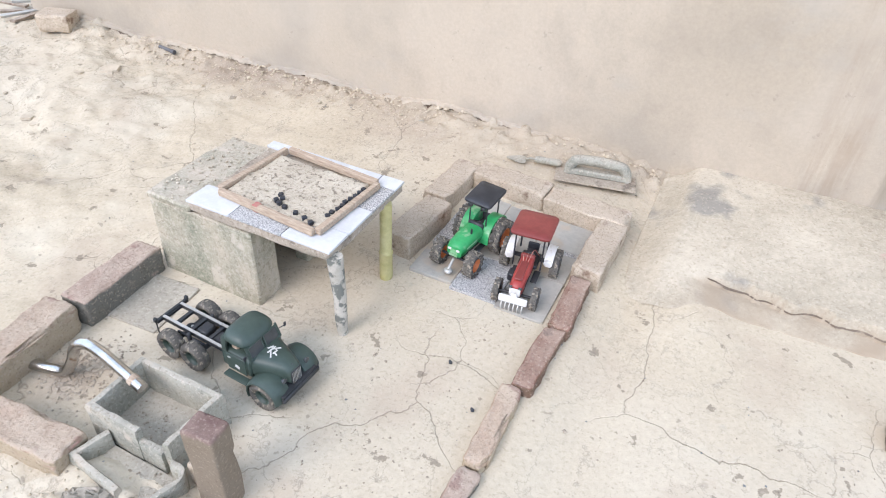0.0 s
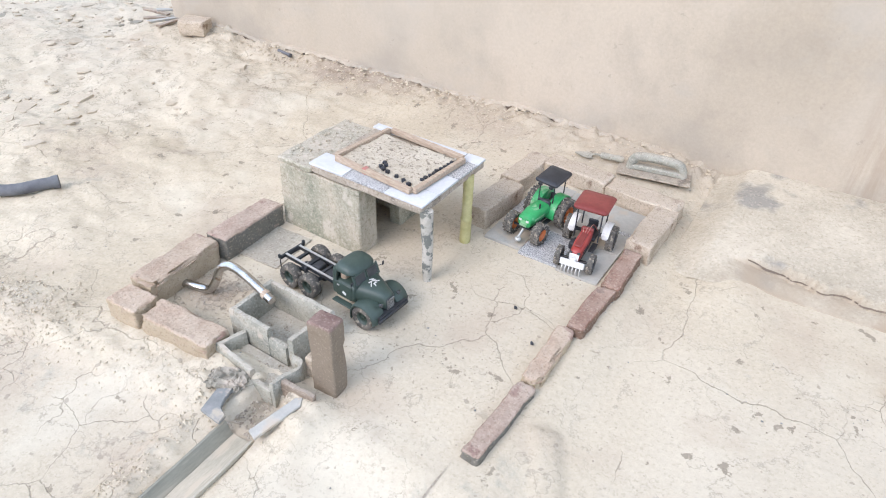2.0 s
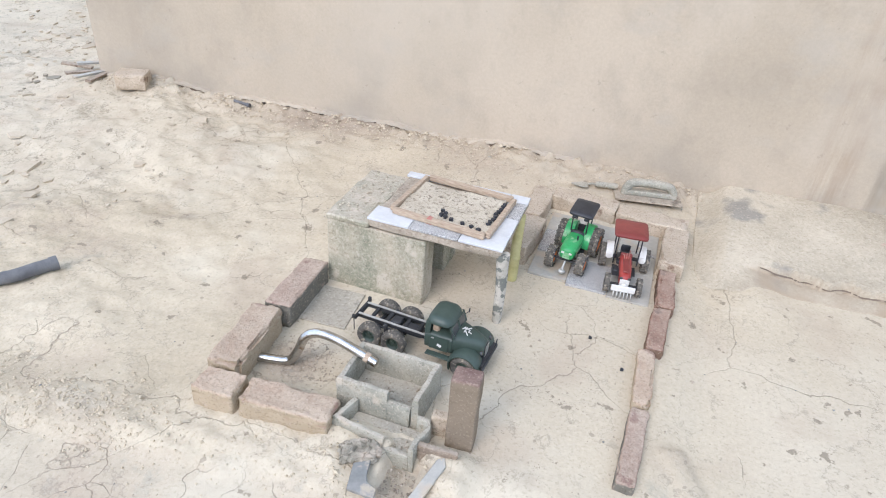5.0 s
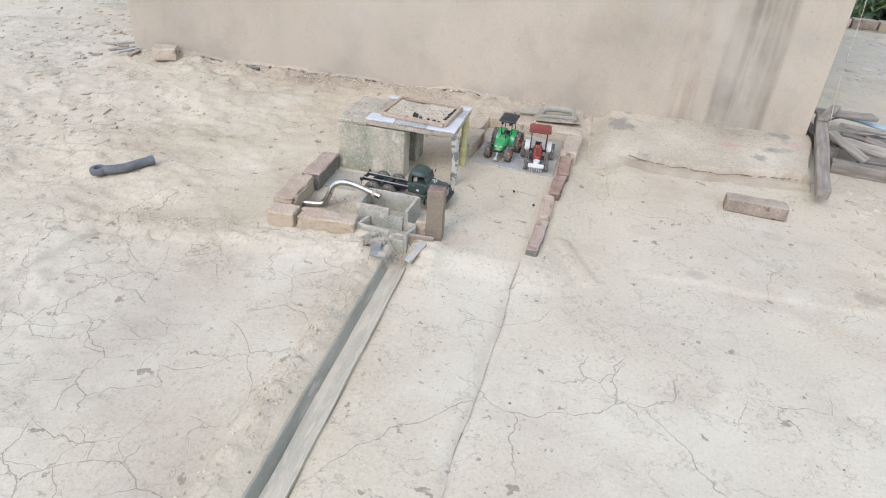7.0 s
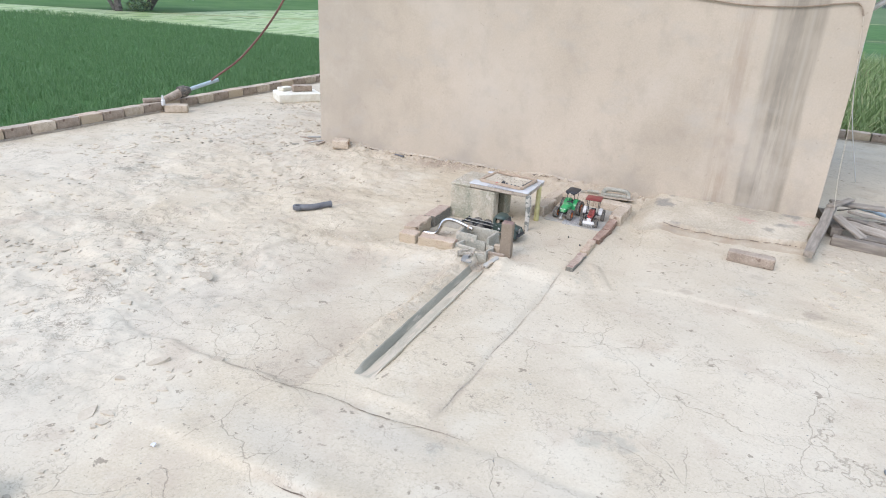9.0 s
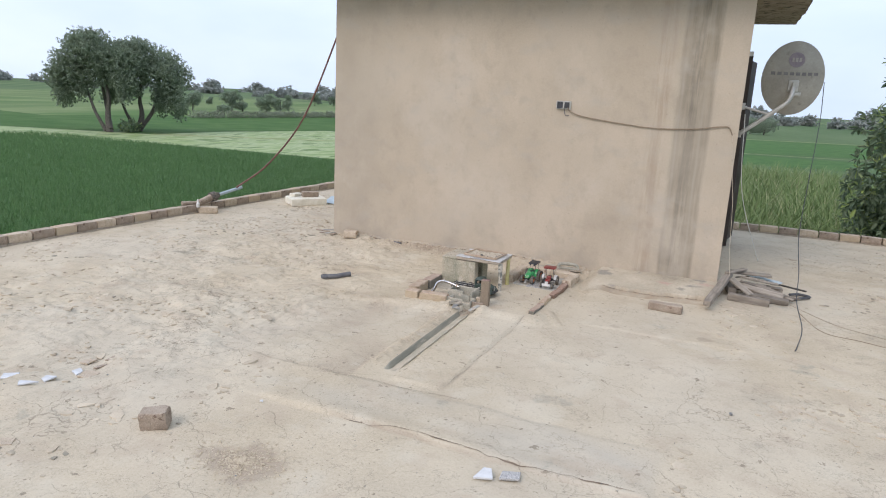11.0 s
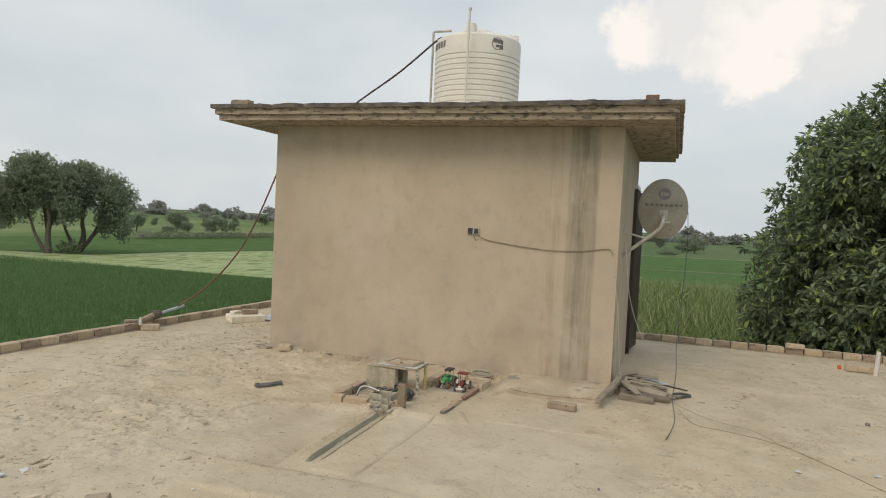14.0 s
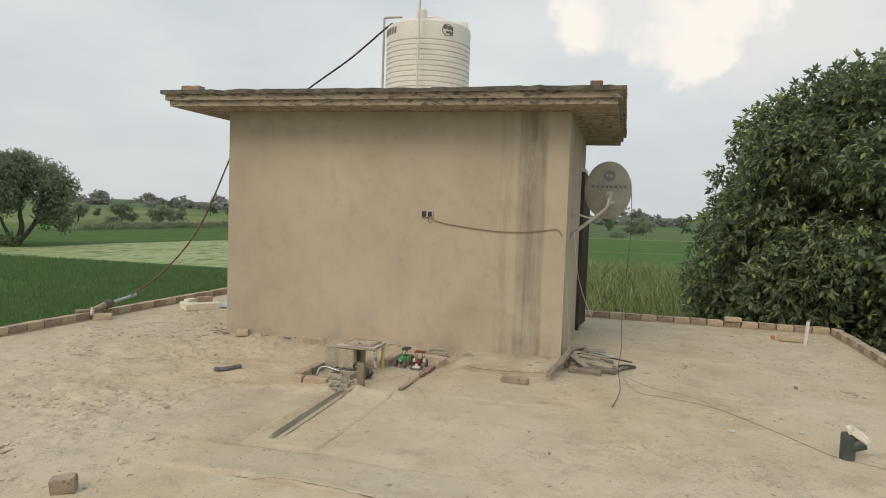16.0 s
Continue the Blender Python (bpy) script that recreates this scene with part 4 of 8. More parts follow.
    a = me.attributes.new("soil", "FLOAT", "POINT")
    a.data.foreach_set("value", np.array(soil, dtype=np.float32))
    a = me.attributes.new("worn", "FLOAT", "POINT")
    a.data.foreach_set("value", np.array(worn, dtype=np.float32))
    a = me.attributes.new("panel", "FLOAT", "POINT")
    a.data.foreach_set("value", np.array(panel, dtype=np.float32))
    me.materials.append(M["screed"])
    me.shade_smooth()
    return tagged(new("floor", me), "flat roof of dusty cracked beige cement screed", "roof floor", kind="structure")


build_floor()


def screed_edge(x0, x1, y0, rise, thick, label, turned=False, material="earth_and_shade", bend=1.0):
    """The torn edge where a later strip of screed stops: a ragged ribbon on the floor, coloured dark for the crack's
    shade.
    """
    bm = bmesh.new()
    prev = None
    for i in range(151):
        x = x0 + (x1 - x0) * i / 150
        q = Vector((x * 11, 4, 7 + y0))
        y = y0 + bend * (0.03 * noise.noise(q * 0.35) + 0.012 * noise.noise(q * 1.4)) + rise * ramp(0.0, 1.0, i / 150)
        half = max(0.0008, thick * (0.0020 + 0.003 * noise.noise(q * 0.8) + 0.002 * noise.noise(q * 3))) * ramp(0, 12, i) * (1 - ramp(140, 150, i))
        row = [bm.verts.new((y + k, x, on_floor(y + k, x) + 0.003) if turned else (x, y + k, on_floor(x, y + k) + 0.003)) for k in (-half, half)]
        if prev:
            bm.faces.new((prev[0], row[0], row[1], prev[1]) if not turned else (prev[1], row[1], row[0], prev[0]))
        prev = row
    return tagged(part("floor_trim", bm, material, smooth=0), label, "screed edge", kind="structure")


screed_edge(-0.64, 0.80, -1.605, 0.03, 1.0, "dark torn edge of a later screed strip")
screed_edge(-1.28, -0.16, -1.175, 0.03, 0.55, "fine torn edge where the sunk panel ends")
screed_edge(-1.05, 0.42, -0.338, 0.012, 0.5, "fine torn edge beside the raised lane", True, "mortar", 0.35)
bm = bmesh.new()
prism(bm, [(-5.32, -8.0), (4.48, -8.0), (4.48, 5.72), (-5.32, 5.72)], -3.6, -0.06)
tagged(part("wall_below", bm, "plaster", smooth=0), "plastered storey below the flat roof", "wall", kind="structure")


# ---- parapets: one course of bricks ----
def parapet(name, p, q, height=0.085, width=0.115, length=0.235, label="low parapet of one course of mortared bricks"):
    p, q = Vector(p), Vector(q)
    d = q - p
    ang = math.degrees(math.atan2(d.y, d.x))
    bed = newbox((d.length, width + 0.012, 0.03), at(0, 0, 0.0))
    rough(bed, 0.004, 9)
    root = part(name, bed, "mortar", m=at(*((p + q) / 2), ang))
    tagged(root, label, "parapet", kind="structure")
    n = int(d.length / length)
    for k in range(n):
        ob = new("brick", PARAPET_MESH[(k * 7 + len(name)) % 4])
        ob.parent = root
        ob.matrix_basis = at(-d.length / 2 + (k + 0.5) * d.length / n, random.uniform(-0.005, 0.005), 0.015 + height / 2, random.uniform(-1.6, 1.6), 0, random.uniform(-0.6, 0.6)) @ Matrix.Diagonal((d.length / n / 0.235, 1, 1, 1))
    return root


def shared(name, bm, material, smooth=40):
    me = bpy.data.meshes.new(name)
    bm.normal_update()
    bm.to_mesh(me)
    bm.free()
    me.materials.append(M[material])
    me.shade_smooth()
    me.set_sharp_from_angle(angle=radians(smooth))
    return me


PARAPET_MESH = [shared("parapet_brick", brick_bm((0.222, 0.112, 0.085), 30 + k, 0.005, 0.007, 3), ("brick_pale", "brick_brown", "brick", "brick_brown")[k]) for k in range(4)]
parapet("parapet_west", (-5.26, -7.9, 0), (-5.26, 5.66, 0))
parapet("parapet_north", (-5.14, 5.60, 0), (4.35, 5.74, 0))
parapet("parapet_east", (4.42, 5.72, 0), (4.42, -7.9, 0))
parapet("parapet_south", (4.3, -7.94, 0), (-5.14, -7.94, 0))

# ---- the room on the roof ----
SW, SE, NE, NW = Vector((-3.005, 1.858)), Vector((0.905, 2.018)), Vector((0.845, 5.00)), Vector((-3.06, 4.86))
TOP = 2.652


def wall(name, a, b, z0, z1, label, thick=0.2, openings=()):
    """A wall whose outer face runs from a to b, with the room on its left; openings: (from, to, low, high) along it."""
    d = (b - a)
    L, nrm = d.length, Vector((-d.y, d.x)).normalized() * thick
    m = Matrix.Translation((a.x, a.y, 0)) @ Euler((0, 0, math.atan2(d.y, d.x))).to_matrix().to_4x4()
    bm = bmesh.new()
    cuts = sorted({0, L, *[v for o in openings for v in o[:2]]})
    for s, e in zip(cuts, cuts[1:]):
        hole = [o for o in openings if o[0] <= s and e <= o[1]]
        spans = [(z0, z1)] if not hole else [(z0, hole[0][2]), (hole[0][3], z1)]
        for lo, hi in spans:
            if hi - lo > 0.01:
                box(bm, (e - s, thick, hi - lo), at((s + e) / 2, thick / 2, (lo + hi) / 2))
    ob = part(name, bm, "plaster", smooth=0)
    ob.data.transform(m)
    return tagged(ob, label, "wall", kind="structure")


wall("wall_south", SW, SE, -0.05, TOP, "beige plastered wall with damp blotches and a grey run-off streak")
wall("wall_east", SE + (NE - SE).normalized() * 0.2, NE, -0.05, TOP, "beige plastered side wall with a doorway", openings=((2.05, 2.62, 0.02, 2.16),))
wall("wall_north", NE + Vector((-0.205, 0)), NW + Vector((0.205, 0)), -0.05, TOP, "plain plastered back wall")
wall("wall_west", NW, SW + (NW - SW).normalized() * 0.202, -0.05, TOP, "plain plastered side wall")


def build_slab():
    """The roof slab, with a stepped edge: a narrow lower band, a proud middle band and a ragged thin screed on top."""
    o = [Vector((-3.49, 1.425)), Vector((1.372, 1.588)), Vector((1.318, 5.44)), Vector((-3.56, 5.30))]
    c = sum(o, Vector((0, 0))) / 4
    bm = bmesh.new()
    for out, z0, z1 in ((0.0, TOP + 0.002, TOP + 0.062), (0.035, TOP + 0.062, TOP + 0.125), (0.075, TOP + 0.125, TOP + 0.165)):
        ring = [p + Vector((math.copysign(out, p.x - c.x), math.copysign(out, p.y - c.y))) for p in o]
        pts = []
        for a, b in zip(ring, ring[1:] + ring[:1]):
            k = int((b - a).length / 0.05)
            pts += [tuple(a + (b - a) * i / k) for i in range(k)]
        prism(bm, pts, z0, z1)
    for v in bm.verts:
        a = 0.010 if v.co.z > TOP + 0.12 else 0.004
        if v.co.z > TOP + 0.01:
            v.co += a * noise.noise_vector(v.co * 7) + a * 0.8 * noise.noise_vector(v.co * 23)
    ob = part("ceiling_slab", bm, "slab", smooth=25)
    ob.data.materials.append(M["slab_top"])
    for f in ob.data.polygons:
        if f.center.z > TOP + 0.128:
            f.material_index = 1
    return tagged(ob, "overhanging concrete roof slab with a ragged stepped edge", "roof slab", kind="structure")


build_slab()
bm = newbox((4.62, 3.62, 0.06), at(-1.09, 3.44, TOP + 0.153, 1.7), 0.004)
tagged(part("roof_screed", bm, "mortar", smooth=0), "grey mortar screed over the room's roof slab", "roof", kind="structure")
# door leaf in the east wall, standing a little open
dvec = (NE - SE).normalized()
dp = SE + dvec * 2.25
d1 = thing("door_1", "dark brown steel door standing ajar in the side wall", "door", at(dp.x + 0.012, dp.y, 0.03, 91), kind="structure")
part("leaf", newbox((0.56, 0.035, 2.10), at(0.285, -0.03, 1.07, -9), 0.004), "door", d1)
for sx in (-0.025, 0.60):
    part("door_frame", newbox((0.05, 0.07, 2.16), at(sx, 0.0, 1.07), 0.003), "door", d1)
part("door_frame", newbox((0.67, 0.07, 0.05), at(0.285, 0.0, 2.175), 0.003), "pvc", d1)

# raised cement step along the wall
def build_step():
    """A low worn step: a sheet that stands about nine centimetres high and breaks off along a ragged edge."""
    def front_at(x):
        w = 0.035 * noise.noise(Vector((x * 4, 0.7, 40))) + 0.03 * noise.noise(Vector((x * 12, 2.2, 41))) + 0.010 * noise.noise(Vector((x * 34, 4.4, 42)))
        return 1.472 + 0.04 * x + 0.09 * x * x + 0.9 * w
    xs, ys = np.arange(-0.20, 1.03, 0.008), np.arange(1.34, 2.06, 0.008)
    verts, face = [], []
    for y in ys:
        for x in xs:
            w = 0.035 * noise.noise(Vector((x * 4, y * 0.5, 40))) + 0.03 * noise.noise(Vector((x * 12, y * 1.5, 41))) + 0.010 * noise.noise(Vector((x * 34, y * 3, 42)))
            k = ramp(-0.205, -0.075, x + 0.4 * w) * (1 - ramp(0.86, 0.89, x + 0.5 * w - 0.06 * ramp(1.6, 2.0, y)))
            front = front_at(x)
            torn = ramp(-0.08, 0.05, x + w)
            soft = ramp(front - 0.16, front + 0.07, y)
            k *= (1 - torn) * soft + torn * (0.30 * ramp(front - 0.10, front - 0.01, y + w) + 0.70 * ramp(front - 0.004, front + 0.003, y))
            h = 0.052 + 0.044 * ramp(1.36, 1.96, y) + 0.004 * noise.noise(Vector((x * 5, y * 5, 44))) + 0.002 * noise.noise(Vector((x * 24, y * 24, 45)))
            base = on_floor(x, y)
            # tone of the broken front face: soil colour plus painted shade
            face.append(torn * (1 - ramp(0.5, 0.98, k)) * (0.60 + 0.7 * noise.noise(Vector((x * 11, y * 14, 9)))))
            verts.append((x, y, base + (h - base) * k - 0.03 * (1 - ramp(0.0, 0.06, k))))
    nx, ny = len(xs), len(ys)
    i = np.arange(nx * ny).reshape(ny, nx)
    faces = np.stack([i[:-1, :-1], i[:-1, 1:], i[1:, 1:], i[1:, :-1]], -1).reshape(-1, 4)
    me = bpy.data.meshes.new("step")
    me.from_pydata(verts, [], faces.tolist())
    me.materials.append(M["step"])
    for key, marks in (("pink", ((0.485, 1.753, 0.06, 0.38), (0.83, 1.86, 0.07, 0.28))), ("soot", ((0.02, 1.803, 0.007, 0.22), (-0.02, 1.676, 0.007, 0.22), (0.64, 1.66, 0.045, 0.5), (0.55, 1.93, 0.10, 0.25)))):
        vals = []
        for x, y, z in verts:
            wob = 0.7 * noise.noise(Vector((x * 18, y * 26, 3))) + 1.1 * noise.noise(Vector((x * 60, y * 60, 4)))
            vals.append(max(am * (1 - ramp(0.3, 1.1, math.hypot(x - px, (y - py) * 1.4) / rr - wob)) for px, py, rr, am in marks))
        me.attributes.new(key, "FLOAT", "POINT").data.foreach_set("value", np.array(vals, dtype=np.float32))
    me.attributes.new("soil", "FLOAT", "POINT").data.foreach_set("value", np.clip(np.array(face, dtype=np.float32), 0, 1))
    me.shade_smooth()
    me.set_sharp_from_angle(angle=radians(38))
    return tagged(new("step", me), "low worn cement step along the foot of the wall", "step", kind="structure")


build_step()
# dark ribbon along the step's lip, in place of its undercut shadow
bm = bmesh.new()
prev = None
for i in range(120):
    x = 0.02 + 0.82 * i / 119
    w = 0.035 * noise.noise(Vector((x * 4, 0.7, 40))) + 0.03 * noise.noise(Vector((x * 12, 2.2, 41))) + 0.010 * noise.noise(Vector((x * 34, 4.4, 42)))
    y = 1.468 + 0.04 * x + 0.09 * x * x + 0.9 * w
    half = max(0.0003, 0.0016 + 0.0032 * noise.noise(Vector((x * 7, 3, 9))) + 0.0016 * noise.noise(Vector((x * 31, 3, 9)))) * ramp(0, 8, i) * (1 - ramp(108, 119, i))
    row = [bm.verts.new((x, y - half, on_floor(x, y) + 0.022)), bm.verts.new((x, y + half * 0.4, on_floor(x, y) + 0.026))]
    if prev:
        bm.faces.new((prev[0], row[0], row[1], prev[1]))
    prev = row
tagged(part("step_trim", bm, "earth_and_shade", smooth=0), "dark strip laid for the shade under the broken lip of the step", "crack", kind="structure")


def wall_foot():
    """The torn lower edge of the plaster: a crumbly lip along the foot of the wall, dark-coloured below for its shadow
    gap.
    """
    a, b = SW + Vector((0.05, -0.004)), Vector((-0.14, 1.972))
    bm = bmesh.new()
    n, rows = 420, []
    for i in range(n + 1):
        p = a.lerp(b, i / n)
        q = Vector((p.x * 13, 3.0, 1.0))
        out = 0.014 + 0.012 * noise.noise(q * 0.7) + 0.008 * noise.noise(q * 2.3)
        top = 0.034 + 0.026 * noise.noise(q * 0.23 + Vector((5, 0, 0))) + 0.008 * noise.noise(q * 1.7) + 0.005 * noise.noise(q * 5)
        base = floor_z(p.x, p.y)
        rows.append([bm.verts.new((p.x, p.y - o, base + z)) for o, z in ((-0.01, top + 0.004), (max(out, 0.004) * 0.7, top), (max(out, 0.005) + 0.006 * noise.noise(q * 9), top - 0.012), (0.003, top - 0.016), (0.004 + 0.004 * noise.noise(q * 7), -0.004))])
    for r, t in zip(rows, rows[1:]):
        for k in range(4):
            # faces below the lip get the dark colour in place of a shaded recess
            bm.faces.new((r[k], r[k + 1], t[k + 1], t[k])).material_index = 1 if k > 1 else 0
    bmesh.ops.recalc_face_normals(bm, faces=bm.faces)
    ob = part("wall_trim", bm, "plaster", smooth=30)
    ob.data.materials.append(M["earth_and_shade"])
    return tagged(ob, "torn crumbling plaster edge along the foot of the wall", "plaster edge", kind="structure")


wall_foot()


# ---- the land around ----
GROUND = -3.6
rng = np.random.default_rng(5)


def sheet(name, pts, z, material, label, category, n=1, kind="structure"):
    bm = bmesh.new()
    bm.faces.new([bm.verts.new((x, y, z)) for x, y in pts])
    bmesh.ops.recalc_face_normals(bm, faces=bm.faces)
    if bm.faces[:][0].normal.z < 0:
        bmesh.ops.reverse_faces(bm, faces=bm.faces)
    return tagged(part(name, bm, material, smooth=0), label, category, kind=kind)


sheet("ground", [(-3500, -600), (3500, -600), (3500, 4000), (-3500, 4000)], GROUND, "far_field", "flat farmland reaching to the horizon", "ground")
sheet("paddy_field", [(-75, -30), (-5.6, -30), (-5.6, 5.9), (-3, 30), (-3, 44), (-29, 40.2), (-42, 39.6), (-55, 37.2), (-75, 33)], GROUND + 0.03, "paddy", "dense dark green paddy field", "field")
sheet("flooded_field", [(-75, 33.4), (-55, 37.6), (-42, 40.0), (-29, 40.6), (-8, 43), (-8, 78), (-52, 73), (-56, 58), (-56, 47), (-75, 40)], GROUND + 0.025, "pale_field", "pale seedbed standing in shallow water", "field")
sheet("crop_field", [(-130, 40), (-75, 40.5), (-56.5, 47.5), (-56.5, 58.5), (-52.5, 74), (-8, 79), (-10, 140), (-108, 150), (-106, 98), (-140, 80)], GROUND + 0.02, "mid_field", "green crop field beyond the seedbed", "field")
sheet("ripening_field", [(-92, 60), (-85.5, 128), (-74, 150), (-150, 290), (-330, 260), (-250, 90)], GROUND + 0.035, "far_strip", "pale ripening crop beyond the reeds", "field")
sheet("crop_field", [(-7, 70), (12, 74), (14, 91), (-7, 90)], GROUND + 0.03, "paddy", "bright green paddy strip", "field")
sheet("crop_field", [(-7, 92), (16, 100), (30, 155), (-12, 142)], GROUND + 0.03, "paddy", "green paddy plot between pale bunds", "field")
for (a, b, w) in (((-9, 143.5), (40, 162), 1.6), ((-7, 91), (15, 95), 0.7), ((-56, 47), (-8, 79), 0.9), ((-34, 512), (60, 640), 9), ((-120, 158), (-10, 150), 2.0)):
    a, b = Vector(a), Vector(b)
    s = (b - a).normalized()
    s = Vector((-s.y, s.x)) * w / 2
    sheet("bund", [a - s, b - s, b + s, a + s], GROUND + 0.045, "straw", "pale grassy bund between the fields", "bund")


def blades(name, centres, n_each, h, w, lean, material, label, category, spread=0.1, segs=2, kind="stuff"):
    """Narrow leaves that rise and bend over, from many centres, as one mesh."""
    C = np.repeat(np.asarray(centres, dtype=float), n_each, 0)
    N = len(C)
    ang, up = rng.uniform(0, 2 * np.pi, N), h * rng.uniform(0.65, 1.1, N)
    ln = lean * rng.uniform(0.3, 1.2, N)
    base = C + np.stack([rng.normal(0, spread, N), rng.normal(0, spread, N), np.zeros(N)], 1)
    dirs = np.stack([np.cos(ang), np.sin(ang), np.zeros(N)], 1)
    side = np.stack([-np.sin(ang), np.cos(ang), np.zeros(N)], 1)
    V, k = [], 2 * segs + 1
    for s in range(segs):
        u = s / segs
        mid = base + dirs * (ln * u ** 2)[:, None] + np.array([0, 0, 1.0]) * (up * (u - 0.18 * u ** 3))[:, None]
        V += [mid - side * w * (1 - 0.5 * u) / 2, mid + side * w * (1 - 0.5 * u) / 2]
    V.append(base + dirs * ln[:, None] + np.array([0, 0, 1.0]) * (up * 0.82)[:, None])
    V = np.stack(V, 1).reshape(-1, 3)
    o = (np.arange(N) * k)[:, None]
    F = []
    for s in range(segs - 1):
        F.append(o + np.array([[2 * s, 2 * s + 1, 2 * s + 3, 2 * s + 2]]))
    quads = np.concatenate(F).tolist() if F else []
    tris = (o + np.array([[2 * segs - 2, 2 * segs - 1, 2 * segs]])).tolist()
    me = bpy.data.meshes.new(name)
    me.from_pydata(V.tolist(), [], quads + tris)
    me.materials.append(M[material])
    return tagged(new(name, me), label, category, kind=kind)


pc = np.stack([rng.uniform(-62, -5.7, 90000), rng.uniform(-1, 38.5, 90000), np.full(90000, GROUND + 0.03)], 1)
pc = pc[(rng.uniform(0, 1, 90000) < np.clip(14 / (-pc[:, 0]), 0.10, 1))]
blades("paddy_plants", pc, 5, 0.42, 0.022, 0.20, "paddy_blade", "rows of green young paddy plants", "crop", spread=0.09)
cc = np.stack([rng.uniform(-1.5, 4.6, 2600), rng.uniform(7.5, 26, 2600), np.full(2600, GROUND)], 1)
blades("cane_crop", cc, 13, 3.75, 0.075, 1.7, "cane", "tall pale green cane crop", "crop", spread=0.16, segs=4)


def leaf_cloud(name, blobs, count, size, material, parent=None, droop=0.3, fold=0.25, aspect=0.36, cluster=7, label="", shell=0.75, oval=False):
    """Leaves in small whorls through rounded masses, denser near the outside, with gaps between."""
    blobs = np.asarray(blobs, dtype=float)
    vol = blobs[:, 3] * blobs[:, 4] * blobs[:, 5]
    per = (count / cluster * vol ** (2 / 3) / (vol ** (2 / 3)).sum()).astype(int)
    P, D = [], []
    for b, n in zip(blobs, per):
        d = rng.normal(0, 1, (n, 3))
        d /= np.linalg.norm(d, axis=1)[:, None]
        r = shell + (1 - shell) * rng.uniform(-1.0, 1.0, n)
        wob = np.array([1 + 0.30 * noise.noise(Vector((*(q * 2.2 + b[:3]),))) + 0.16 * noise.noise(Vector((*(q * 5.5 + b[:3]),))) for q in d])
        P.append(b[:3] + d * (r * wob)[:, None] * b[3:6])
        D.append(d)
    P, D = np.concatenate(P), np.concatenate(D)
    n = len(P)
    P, D = np.repeat(P, cluster, 0), np.repeat(D, cluster, 0)
    N = n * cluster
    tip = D * 0.7 + rng.normal(0, 0.75, (N, 3)) - np.array([0, 0, droop])
    tip /= np.linalg.norm(tip, axis=1)[:, None]
    side = np.cross(tip, rng.normal(0, 0.35, (N, 3)) + np.array([0, 0, 1.0]))
    side /= np.linalg.norm(side, axis=1)[:, None] + 1e-9
    nrm = np.cross(side, tip)
    L = (size * rng.uniform(0.6, 1.25, N))[:, None]
    W = L * aspect / 2
    st = P + tip * 0.08 * L
    if oval:
        sag = nrm * L * 0.08
        V = np.stack([st, st + tip * L * 0.30 + side * W * 0.9 + nrm * W * fold, st + tip * L * 0.68 + side * W * 0.85 + nrm * W * fold - sag, st + tip * L - sag * 2, st + tip * L * 0.68 - side * W * 0.85 + nrm * W * fold - sag, st + tip * L * 0.30 - side * W * 0.9 + nrm * W * fold], 1).reshape(-1, 3)
        o = (np.arange(N) * 6)[:, None]
        F = np.concatenate([o + np.array([[0, 1, 2, 3]]), o + np.array([[0, 3, 4, 5]])])
    else:
        V = np.stack([st, st + tip * L * 0.45 + side * W + nrm * W * fold, st + tip * L - nrm * L * 0.10, st + tip * L * 0.45 - side * W + nrm * W * fold], 1).reshape(-1, 3)
        o = (np.arange(N) * 4)[:, None]
        F = np.concatenate([o + np.array([[0, 1, 2]]), o + np.array([[0, 2, 3]])])
    me = bpy.data.meshes.new(name)
    me.from_pydata(V.tolist(), [], F.tolist())
    me.materials.append(M[material])
    ob = new(name, me)
    if parent:
        ob.parent = parent
    return tagged(ob, label)


def tree(name, base, stems, blobs, leaves, size, material, label, **kw):
    t = thing(name, label, "tree", at(*base))
    bm = bmesh.new()
    for line, r0, r1 in stems:
        sweep(bm, glide(line, 5), r0, 8, r1)
    rough(bm, 0.03, 2)
    part("trunk", bm, "bark", t)
    leaf_cloud("crown", blobs, leaves, size, material, t, **kw)
    return t


# the broad-leaved tree beyond the north-east corner
big = []
for a in range(76):
    u, v = rng.uniform(0, 2 * np.pi), rng.uniform(-0.95, 1)
    r = math.sqrt(1 - v * v)
    big.append((2.65 * r * math.cos(u), 2.65 * r * math.sin(u), 4.6 + 2.95 * v * (1.0 if v > 0 else 1.2), *([rng.uniform(0.65, 1.05)] * 2), rng.uniform(0.55, 0.85)))
for bx, by, bz in ((-3.0, -0.6, 4.0), (-2.8, -0.9, 3.0), (-2.6, -1.0, 2.2), (-1.6, -1.6, 2.4), (0, -2.2, 2.4), (1.2, -2, 2.6), (-2.3, -1.2, 1.5), (-2.95, -0.55, 2.2), (-1.2, -1.9, 1.5), (0.4, -2.3, 1.5), (1.8, -1.8, 1.6)):
    big.append((bx, by, bz, 0.85, 0.85, 0.7))
for bx, by, bz in ((0.5, -2.6, 3.2), (1.5, -2.5, 3.4), (2.4, -2.0, 3.0), (0.0, -2.7, 4.0), (1.0, -2.6, 4.4), (2.2, -2.2, 4.2), (-1.0, -2.3, 3.4), (-1.4, -2.1, 4.4), (2.6, -1.6, 2.0)):
    big.append((bx, by, bz, 0.9, 0.7, 0.8))
def drawn_in(b):
    """Narrows the crown upwards on its western side, shaped to fit the camera's view."""
    lat = -0.87 * b[0] + 0.48 * b[1]
